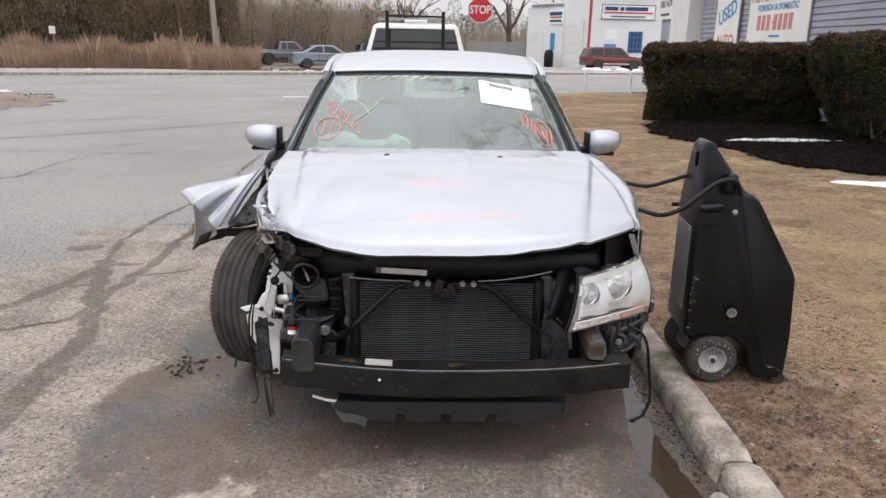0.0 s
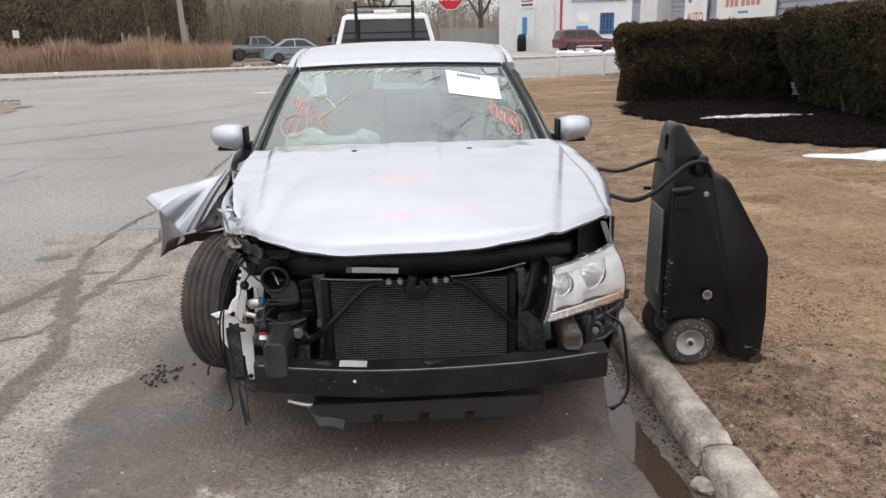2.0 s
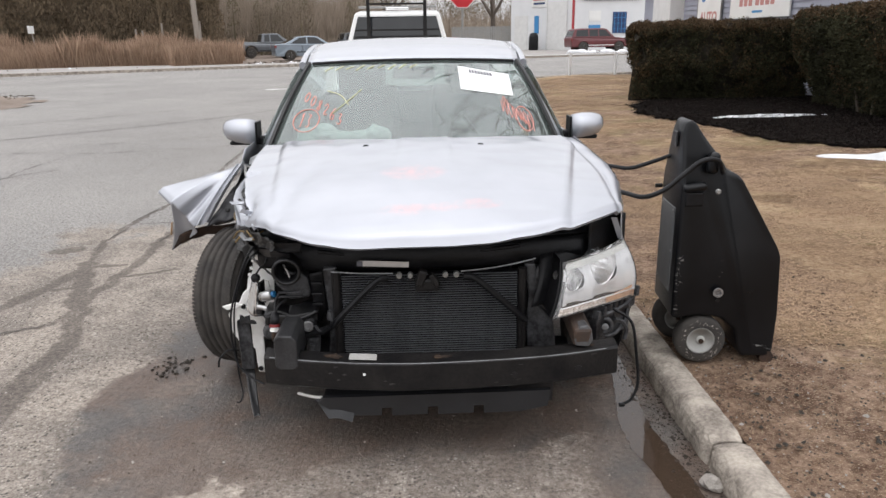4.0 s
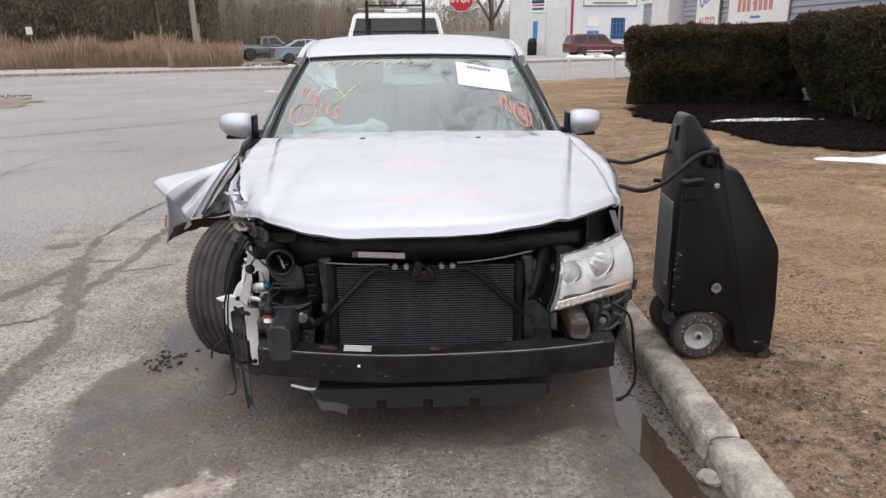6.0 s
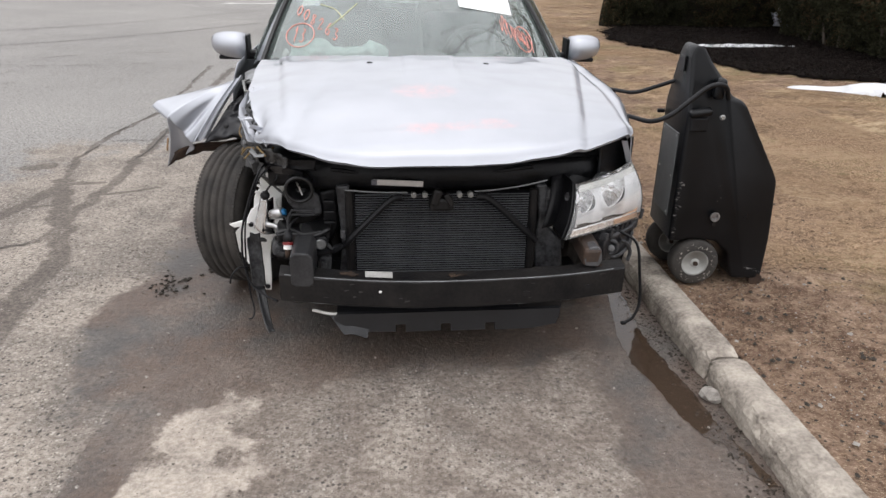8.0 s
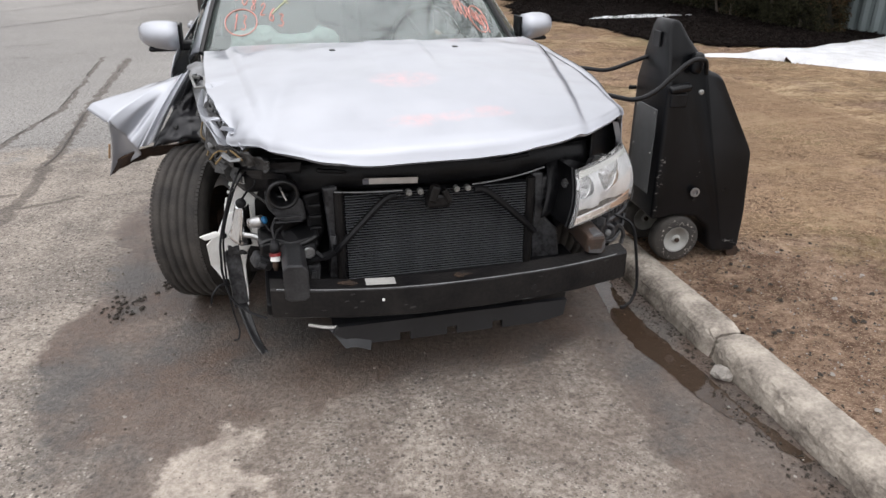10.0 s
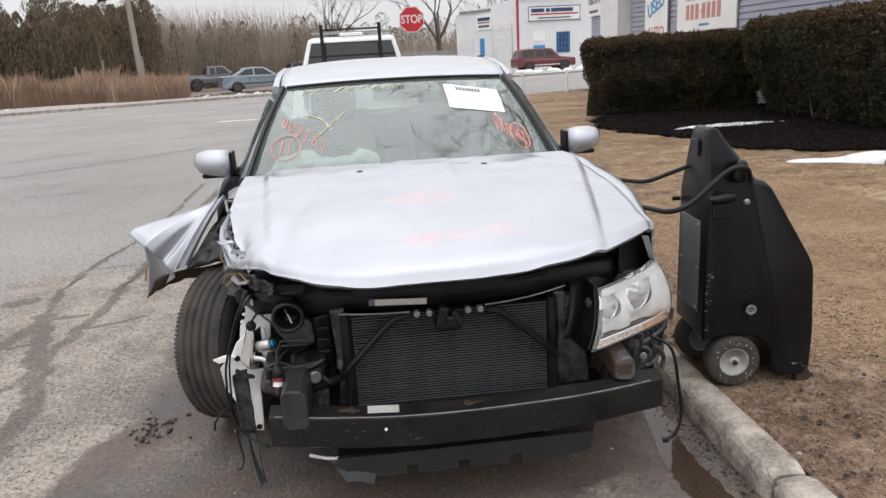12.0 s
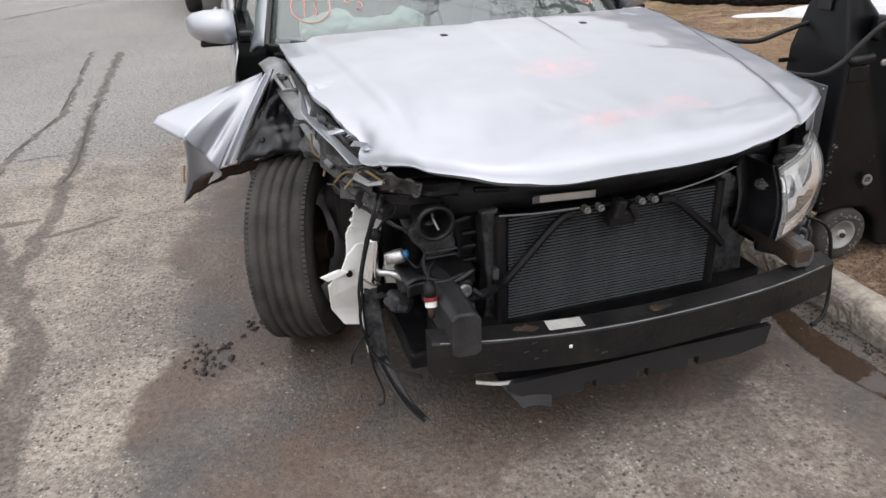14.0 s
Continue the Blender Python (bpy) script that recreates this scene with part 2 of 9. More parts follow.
YELLOWPL = mat("yellow_wire_sleeve", (0.26, 0.17, 0.06), (0.09, 0.065, 0.035), rough=0.5, bump=0.05)
FIN = mat("condenser_fins", (0.004, 0.004, 0.005), (0.010, 0.010, 0.012), rough=0.9, scale=20, fine=500, bump=0.1, spec=0.08)
FINL = mat("condenser_tubes", (0.165, 0.17, 0.182), (0.095, 0.10, 0.112), rough=0.6, metal=0.2, scale=20, fine=500, bump=0.05)
# pale diffuse share paints in the haze of sky reflected by the windscreen
GLASS = glass("windscreen_glass", (0.50, 0.60, 0.575), 0.0, 0.045, ior=1.85)
CLEAR = glass("hazed_lamp_lens", (0.99, 0.99, 0.99), 0.0, 0.035, (0.9, 0.9, 0.9))
DARKGLASS = mat("dark_tinted_glass", (0.012, 0.014, 0.016), (0.018, 0.02, 0.022), rough=0.06, scale=3, fine=100, bump=0.0, rvar=0.02)
CONCRETE = mat("worn_concrete", (0.47, 0.42, 0.36), (0.16, 0.138, 0.118), rough=0.9, scale=9, fine=75, bump=0.9, mixed=0.42, hard=0.2, spec=0.2)
PAVE = mat("pale_pavement_concrete", (0.36, 0.34, 0.32), (0.26, 0.245, 0.23), rough=0.9, scale=1.5, fine=40, bump=0.2)
TAR = mat("dark_tar_crack", (0.05, 0.045, 0.04), (0.10, 0.09, 0.08), rough=0.9, scale=14, fine=70, bump=0.6)
LINE = mat("white_road_paint", (0.80, 0.80, 0.78), (0.62, 0.62, 0.60), rough=0.8, scale=6, fine=60, bump=0.1)
SNOW = mat("old_snow", (0.74, 0.75, 0.78), (0.50, 0.50, 0.50), rough=0.7, scale=5, fine=60, bump=0.4, mixed=0.35)
MULCH = mat("dark_mulch", (0.004, 0.0036, 0.0034), (0.012, 0.009, 0.008), rough=1.0, scale=9, fine=45, bump=1.0, spec=0.0)
DIRT = mat("bare_dirt", (0.14, 0.105, 0.082), (0.24, 0.195, 0.16), rough=0.95, scale=1.2, fine=18, bump=0.6)
MUD = mat("dark_mud_lumps", (0.03, 0.024, 0.018), (0.05, 0.04, 0.03), rough=0.8, scale=40, fine=200, bump=0.5)
STONE = mat("pale_rubble_stone", (0.42, 0.39, 0.35), (0.24, 0.22, 0.20), rough=0.9, scale=30, fine=160, bump=0.5)
BARK = mat("grey_brown_bark", (0.13, 0.105, 0.085), (0.08, 0.065, 0.055), rough=0.95, scale=6, fine=50, bump=0.5)
POLEWOOD = mat("weathered_pole_wood", (0.34, 0.30, 0.26), (0.24, 0.21, 0.18), rough=0.9, scale=2, fine=30, bump=0.3, stretch=(1, 1, 0.1))
WIRE = mat("black_wire", (0.02, 0.02, 0.02), rough=0.6, bump=0)
WHITEWALL = mat("white_painted_block", (0.74, 0.75, 0.76), (0.66, 0.67, 0.68), rough=0.85, scale=0.8, fine=12, bump=0.15)
WHITETRIM = mat("white_trim_paint", (0.72, 0.72, 0.71), (0.62, 0.62, 0.61), rough=0.6, scale=3, fine=60, bump=0.05)
SIDING = mat("grey_blue_siding", (0.33, 0.34, 0.40), (0.28, 0.29, 0.345), rough=0.6, scale=1.5, fine=40, bump=0.06)
SHINGLE = mat("dull_red_shingle", (0.16, 0.06, 0.06), (0.11, 0.045, 0.045), rough=0.9, scale=3, fine=30, bump=0.4)
CORRUG = mat("grey_green_corrugated_metal", (0.20, 0.235, 0.24), (0.16, 0.19, 0.195), rough=0.5, metal=0.2, scale=2, fine=60, bump=0.05)
SIGNWHITE = mat("white_sign_board", (0.84, 0.84, 0.82), (0.76, 0.76, 0.74), rough=0.5, scale=2, fine=60, bump=0.03)
SIGNBLUE = mat("blue_sign_paint", (0.05, 0.22, 0.50), (0.06, 0.26, 0.5), rough=0.5, scale=3, fine=60, bump=0.02)
SIGNRED = mat("faded_red_sign_paint", (0.55, 0.22, 0.20), (0.5, 0.26, 0.24), rough=0.6, scale=3, fine=60, bump=0.02)
STOPRED = mat("red_sign_sheeting", (0.52, 0.02, 0.03), (0.46, 0.02, 0.03), rough=0.4, scale=3, fine=60, bump=0.02)
NAVY = mat("navy_paint", (0.03, 0.06, 0.16), rough=0.5, bump=0.02)
REDTRIM = mat("red_trim_paint", (0.45, 0.05, 0.06), rough=0.5, bump=0.02)
GALV = mat("galvanised_steel", (0.35, 0.35, 0.34), (0.26, 0.26, 0.25), rough=0.5, metal=0.6, scale=10, fine=80, bump=0.05)


def leafy(name, a, b, rough=0.8, spec=0.5):
    """Leaves, blades or needles, each island a little different."""
    m = bpy.data.materials.new(name)
    n, l, p = nodes_of(m)
    geo = n.new("ShaderNodeNewGeometry")
    mix = n.new("ShaderNodeMixRGB")
    mix.inputs[1].default_value, mix.inputs[2].default_value = (*a, 1), (*b, 1)
    at, no = n.new("ShaderNodeTexCoord"), n.new("ShaderNodeTexNoise")
    no.inputs["Scale"].default_value, no.inputs["Detail"].default_value = 0.9, 4
    l.new(at.outputs["Object"], no.inputs["Vector"])
    add = n.new("ShaderNodeMath")
    add.operation = "MULTIPLY_ADD"
    add.inputs[1].default_value = 0.7
    l.new(geo.outputs["Random Per Island"], add.inputs[0])
    sh = n.new("ShaderNodeMath")
    sh.operation = "SUBTRACT"
    sh.inputs[1].default_value = 0.32
    l.new(no.outputs[0], sh.inputs[0])
    l.new(sh.outputs[0], add.inputs[2])
    l.new(add.outputs[0], mix.inputs[0])
    l.new(mix.outputs[0], p.inputs["Base Color"])
    p.inputs["Roughness"].default_value, p.inputs["Specular IOR Level"].default_value = rough, spec
    return m


HEDGE = leafy("dark_yew_leaves", (0.006, 0.007, 0.004), (0.075, 0.074, 0.042), spec=0.12)
HEDGEDRY = leafy("browned_yew_tips", (0.036, 0.023, 0.013), (0.15, 0.10, 0.056), spec=0.15)
# near-black brown: the shade deep in a hedge, put into the colour
HEDGESHADE = mat("hedge_inner_shade", (0.012, 0.012, 0.008), (0.03, 0.024, 0.016), rough=1, scale=6, fine=40, bump=0.8)
STRAW = leafy("dormant_grass", (0.53, 0.372, 0.24), (0.215, 0.138, 0.084), 0.9, 0.25)
REED = leafy("tan_reeds", (0.48, 0.34, 0.24), (0.20, 0.128, 0.086), 0.9)
NEEDLE = leafy("dark_conifer_needles", (0.070, 0.053, 0.034), (0.225, 0.168, 0.108), 0.9)
PINE = leafy("olive_pine_needles", (0.105, 0.090, 0.056), (0.18, 0.145, 0.095), 0.9)
BRUSH = leafy("bare_brush", (0.40, 0.335, 0.27), (0.22, 0.175, 0.135), 0.95)
# the shade between trees, painted as a dull brown
WOODSHADE = mat("painted_wood_shade", (0.135, 0.105, 0.072), (0.080, 0.064, 0.044), rough=1.0, scale=1.3, fine=9, bump=0.0, stretch=(1, 1, 0.35), spec=0.0)


CRACKS = (
    (((-1.45, -1.6), (-1.62, -0.6), (-1.72, 0.38), (-1.75, 0.97), (-1.89, 1.35), (-2.03, 1.70), (-2.22, 2.25)), 0.060),
    (((-2.22, 2.25), (-2.32, 2.79), (-2.32, 3.3), (-2.28, 3.75), (-2.16, 4.4), (-2.3, 7.2)), 0.024),
    (((-1.89, 1.35), (-1.92, 1.60), (-1.89, 1.95), (-1.87, 2.30), (-1.91, 2.70), (-1.89, 3.05), (-1.95, 4.4), (-2.0, 7.0)), 0.045),
    (((-2.9, 0.5), (-2.36, 1.40), (-2.28, 1.62), (-2.22, 1.90), (-2.20, 2.22)), 0.050),
    (((-2.5, 0.92), (-2.10, 1.08), (-1.98, 1.15), (-1.89, 1.33)), 0.022),
    (((-2.24, 1.72), (-2.06, 1.73)), 0.022),
    (((-2.16, 2.12), (-1.97, 2.19)), 0.028),
    (((-1.88, 1.91), (-1.58, 2.06)), 0.024),
    (((-2.56, 2.55), (-2.42, 2.59)), 0.060),
)


def asphalt():
    """Old street surface: grey aggregate, paler worn patches, a dark wet stain round the wreck."""
    m = bpy.data.materials.new("old_asphalt")
    n, l, p = nodes_of(m)
    at = n.new("ShaderNodeTexCoord")

    def tex(scale, detail=4, rough=0.5):
        t = n.new("ShaderNodeTexNoise")
        t.inputs["Scale"].default_value, t.inputs["Detail"].default_value, t.inputs["Roughness"].default_value = scale, detail, rough
        l.new(at.outputs["Object"], t.inputs["Vector"])
        return t.outputs[0]

    def rng(src, a, b, c, d):
        r = n.new("ShaderNodeMapRange")
        r.inputs[1].default_value, r.inputs[2].default_value, r.inputs[3].default_value, r.inputs[4].default_value = a, b, c, d
        l.new(src, r.inputs[0])
        return r.outputs[0]

    def mix(fac, a, b, mode="MIX"):
        x = n.new("ShaderNodeMixRGB")
        x.blend_type = mode
        for i, v in ((0, fac), (1, a), (2, b)):
            if isinstance(v, tuple):
                x.inputs[i].default_value = (*v, 1)
            elif isinstance(v, float):
                x.inputs[i].default_value = v
            else:
                l.new(v, x.inputs[i])
        return x.outputs[0]

    def op(kind, a, b):
        x = n.new("ShaderNodeMath")
        x.operation = kind
        for i, v in ((0, a), (1, b)):
            if isinstance(v, (int, float)):
                x.inputs[i].default_value = v
            else:
                l.new(v, x.inputs[i])
        return x.outputs[0]

    def blob(cx, cy, rx, ry, wob, wscale, power=2):
        """1 inside a wobbly oval, 0 outside."""
        s = n.new("ShaderNodeSeparateXYZ")
        l.new(at.outputs["Object"], s.inputs[0])
        dx = op("DIVIDE", op("SUBTRACT", s.outputs[0], cx), rx)
        dy = op("DIVIDE", op("SUBTRACT", s.outputs[1], cy), ry)
        d = op("ADD", op("POWER", op("ABSOLUTE", dx, 0.0), power), op("POWER", op("ABSOLUTE", dy, 0.0), power))
        d = op("ADD", d, op("MULTIPLY", op("SUBTRACT", tex(wscale, 5, 0.6), 0.5), wob))
        d = op("ADD", d, op("MULTIPLY", op("SUBTRACT", tex(11.0, 6, 0.7), 0.5), 0.9))
        return rng(d, 0.85, 1.12, 1.0, 0.0)

    base = mix(rng(tex(0.35, 6, 0.6), 0.38, 0.62, 0.0, 1.0), (0.368, 0.358, 0.343), (0.290, 0.282, 0.272))
    near = blob(-0.8, 0.0, 2.6, 3.6, 3.0, 0.7)
    base = mix(near, base, mix(rng(tex(1.9, 6, 0.7), 0.42, 0.58, 0.0, 1.0), (0.43, 0.378, 0.325), (0.25, 0.22, 0.192)))
    grain = rng(tex(48.0, 4, 0.75), 0.40, 0.60, 0.0, 1.0)
    base = mix(grain, mix(1.0, base, (0.52, 0.50, 0.48), "MULTIPLY"), base)
    base = mix(rng(tex(120.0, 2), 0.60, 0.70, 0.0, 0.7), base, (0.46, 0.42, 0.37))
    base = mix(rng(tex(95.0, 2), 0.36, 0.28, 0.0, 0.8), base, (0.05, 0.045, 0.04))
    def specks(scale, size, share):
        """1 on a few small stones of the aggregate."""
        v = n.new("ShaderNodeTexVoronoi")
        v.inputs["Scale"].default_value = scale
        l.new(at.outputs["Object"], v.inputs["Vector"])
        s = n.new("ShaderNodeSeparateColor")
        l.new(v.outputs["Color"], s.inputs[0])
        return op("MULTIPLY", rng(v.outputs["Distance"], size, size * 0.6, 0.0, 1.0), op("GREATER_THAN", s.outputs[0], 1.0 - share))

    base = mix(op("MULTIPLY", specks(62.0, 0.44, 0.20), 0.9), base, (0.045, 0.04, 0.036))
    base = mix(op("MULTIPLY", specks(120.0, 0.44, 0.22), 0.75), base, (0.07, 0.06, 0.052))
    base = mix(op("MULTIPLY", specks(80.0, 0.42, 0.13), 0.65), base, (0.56, 0.51, 0.45))
    body = blob(-0.12, 1.22, 1.12, 1.46, 2.4, 1.4, 4)
    left = op("MAXIMUM", blob(-0.95, 0.28, 0.40, 0.74, 2.6, 2.2), blob(-1.0, -0.62, 0.10, 0.34, 2.2, 3.4))
    wet = op("MAXIMUM", op("MAXIMUM", body, left), blob(0.95, -0.45, 0.40, 1.6, 3.6, 2.4, 4))
    damp = rng(tex(2.6, 7, 0.7), 0.34, 0.52, 0.5, 1.0)
    wet = op("MULTIPLY", wet, damp)
    tone = mix(rng(tex(1.9, 5, 0.65), 0.46, 0.60, 0.0, 1.0), (0.132, 0.089, 0.066), (0.096, 0.088, 0.082))
    tone = mix(grain, mix(1.0, tone, (0.6, 0.6, 0.6), "MULTIPLY"), tone)
    tone = mix(op("MULTIPLY", specks(55.0, 0.36, 0.10), 0.8), tone, (0.035, 0.032, 0.03))
    tone = mix(op("MULTIPLY", specks(70.0, 0.34, 0.06), 0.6), tone, (0.30, 0.27, 0.24))
    base = mix(op("MULTIPLY", wet, 0.93), base, tone)
    # half-dried mottling in front of the wreck
    half = op("MULTIPLY", blob(0.10, -0.55, 1.05, 1.05, 2.4, 1.6), rng(tex(4.5, 7, 0.75), 0.42, 0.58, 0.05, 0.78))
    base = mix(half, base, mix(grain, (0.115, 0.088, 0.072), (0.19, 0.155, 0.13)))
    # damp bands soaked in along the cracks
    wobble = n.new("ShaderNodeTexNoise")
    wobble.inputs["Scale"].default_value, wobble.inputs["Detail"].default_value = 7.0, 6
    l.new(at.outputs["Object"], wobble.inputs["Vector"])

    def vec(kind, a, b):
        x = n.new("ShaderNodeVectorMath")
        x.operation = kind
        for i, v in ((0, a), (1, b)):
            if isinstance(v, tuple):
                x.inputs[i].default_value = v
            elif v is not None:
                l.new(v, x.inputs[i])
        return x

    moved = vec("ADD", at.outputs["Object"], vec("MULTIPLY", vec("SUBTRACT", wobble.outputs["Color"], (0.5, 0.5, 0.5)).outputs[0], (0.15, 0.20, 0.0)).outputs[0]).outputs[0]
    near_crack = None
    for line, w in CRACKS:
        for (ax, ay), (bx, by) in zip(line, line[1:]):
            rel = vec("SUBTRACT", moved, (ax, ay, 0.0)).outputs[0]
            along = op("MULTIPLY", vec("DOT_PRODUCT", rel, (bx - ax, by - ay, 0.0)).outputs["Value"], 1.0 / ((bx - ax) ** 2 + (by - ay) ** 2))
            along.node.use_clamp = True
            step = vec("SCALE", (bx - ax, by - ay, 0.0), None)
            l.new(along, step.inputs["Scale"])
            d = op("DIVIDE", vec("LENGTH", vec("SUBTRACT", rel, step.outputs[0]).outputs[0], None).outputs["Value"], w)
            near_crack = d if near_crack is None else op("MINIMUM", near_crack, d)
    soaked = op("MULTIPLY", rng(near_crack, 0.72, 1.12, 1.0, 0.0), rng(tex(4.0, 7, 0.75), 0.32, 0.50, 0.45, 1.0))
    base = mix(op("MULTIPLY", soaked, 0.80), base, mix(grain, (0.070, 0.058, 0.049), (0.135, 0.112, 0.096)))
    pale = blob(-0.74, -0.84, 0.19, 0.50, 4.6, 4.0, 2)
    base = mix(op("MULTIPLY", pale, rng(tex(9.0, 5, 0.7), 0.35, 0.6, 0.25, 0.78)), base, mix(grain, (0.44, 0.38, 0.32), (0.60, 0.53, 0.455)))
    l.new(base, p.inputs["Base Color"])
    l.new(rng(wet, 0.0, 1.0, 0.88, 0.36), p.inputs["Roughness"])
    bp = n.new("ShaderNodeBump")
    bp.inputs["Strength"].default_value, bp.inputs["Distance"].default_value = 0.9, 0.010
    l.new(op("ADD", tex(60.0, 4, 0.75), op("MULTIPLY", tex(12.0), 0.6)), bp.inputs["Height"])
    l.new(bp.outputs[0], p.inputs["Normal"])
    return m


ASPHALT = asphalt()


def lawn_soil():
    """Matted straw over brown soil: patches, tufts and single stalks."""
    m = bpy.data.materials.new("thin_dormant_lawn")
    n, l, p = nodes_of(m)
    at = n.new("ShaderNodeTexCoord")

    def tex(scale, a, b, detail=4, rough=0.6, stretch=None):
        t, r = n.new("ShaderNodeTexNoise"), n.new("ShaderNodeMapRange")
        t.inputs["Scale"].default_value, t.inputs["Detail"].default_value, t.inputs["Roughness"].default_value = scale, detail, rough
        r.inputs[1].default_value, r.inputs[2].default_value = a, b
        if stretch:
            mp = n.new("ShaderNodeMapping")
            mp.inputs["Scale"].default_value, mp.inputs["Rotation"].default_value = stretch, (0, 0, 0.5)
            l.new(at.outputs["Object"], mp.inputs["Vector"])
            l.new(mp.outputs[0], t.inputs["Vector"])
        else:
            l.new(at.outputs["Object"], t.inputs["Vector"])
        l.new(t.outputs[0], r.inputs[0])
        return r.outputs[0], t.outputs[0]

    def mix(f, a, b, mode="MIX"):
        x = n.new("ShaderNodeMixRGB")
        x.blend_type = mode
        for i, v in ((0, f), (1, a), (2, b)):
            if isinstance(v, tuple):
                x.inputs[i].default_value = (*v, 1)
            elif isinstance(v, float):
                x.inputs[i].default_value = v
            else:
                l.new(v, x.inputs[i])
        return x.outputs[0]

    straw = mix(tex(1.7, 0.43, 0.58, 7, 0.7)[0], (0.47, 0.338, 0.212), (0.235, 0.155, 0.095))
    # olive and dull brown patches where the turf still lives or has rotted
    straw = mix(tex(0.75, 0.50, 0.60, 6, 0.7)[0], straw, (0.27, 0.215, 0.115))
    straw = mix(tex(9.0, 0.52, 0.64, 6, 0.75)[0], straw, (0.22, 0.155, 0.098))
    straw = mix(tex(2.4, 0.53, 0.62, 6, 0.7, (0.5, 1.6, 1))[0], straw, (0.56, 0.43, 0.28))
    straw = mix(tex(1.3, 0.55, 0.63, 7, 0.75, (0.6, 1.8, 1))[0], straw, (0.29, 0.185, 0.112))
    soil = mix(tex(5.0, 0.42, 0.58, 6, 0.7)[0], (0.200, 0.130, 0.093), (0.385, 0.272, 0.198))
    sep = n.new("ShaderNodeSeparateXYZ")
    l.new(at.outputs["Object"], sep.inputs[0])
    edge = n.new("ShaderNodeMapRange")
    edge.inputs[1].default_value, edge.inputs[2].default_value, edge.inputs[3].default_value, edge.inputs[4].default_value = 1.15, 3.0, 0.13, -0.03
    l.new(sep.outputs[0], edge.inputs[0])
    add = n.new("ShaderNodeMath")
    l.new(tex(1.1, 0.0, 1.0, 7, 0.68)[1], add.inputs[0])
    l.new(edge.outputs[0], add.inputs[1])
    bare = n.new("ShaderNodeMapRange")
    bare.inputs[1].default_value, bare.inputs[2].default_value = 0.47, 0.56
    l.new(add.outputs[0], bare.inputs[0])
    c = mix(bare.outputs[0], straw, soil)
    c = mix(tex(12.0, 0.40, 0.56, 6, 0.75)[0], mix(1.0, c, (0.71, 0.67, 0.64), "MULTIPLY"), c)
    c = mix(tex(34.0, 0.40, 0.58, 5, 0.75)[0], mix(1.0, c, (0.56, 0.53, 0.51), "MULTIPLY"), c)
    c = mix(tex(90.0, 0.56, 0.68, 3, 0.7, (1, 4, 1))[0], c, (0.58, 0.47, 0.33))
    l.new(c, p.inputs["Base Color"])
    p.inputs["Roughness"].default_value, p.inputs["Specular IOR Level"].default_value = 0.95, 0.1
    bp = n.new("ShaderNodeBump")
    bp.inputs["Strength"].default_value, bp.inputs["Distance"].default_value = 1.0, 0.018
    l.new(tex(55.0, 0, 1, 5, 0.75)[1], bp.inputs["Height"])
    l.new(bp.outputs[0], p.inputs["Normal"])
    return m


LAWN = lawn_soil()


def water():
    m = bpy.data.materials.new("muddy_puddle_water")
    n, l, p = nodes_of(m)
    p.inputs["Base Color"].default_value = (0.055, 0.036, 0.024, 1)
    p.inputs["Roughness"].default_value = 0.03
    p.inputs["IOR"].default_value = 1.55
    p.inputs["Alpha"].default_value = 0.88
    at, no, bp = n.new("ShaderNodeTexCoord"), n.new("ShaderNodeTexNoise"), n.new("ShaderNodeBump")
    no.inputs["Scale"].default_value = 14
    bp.inputs["Strength"].default_value, bp.inputs["Distance"].default_value = 0.06, 0.01
    l.new(at.outputs["Object"], no.inputs["Vector"])
    l.new(no.outputs[0], bp.inputs["Height"])
    l.new(bp.outputs[0], p.inputs["Normal"])
    return m


WATER = water()


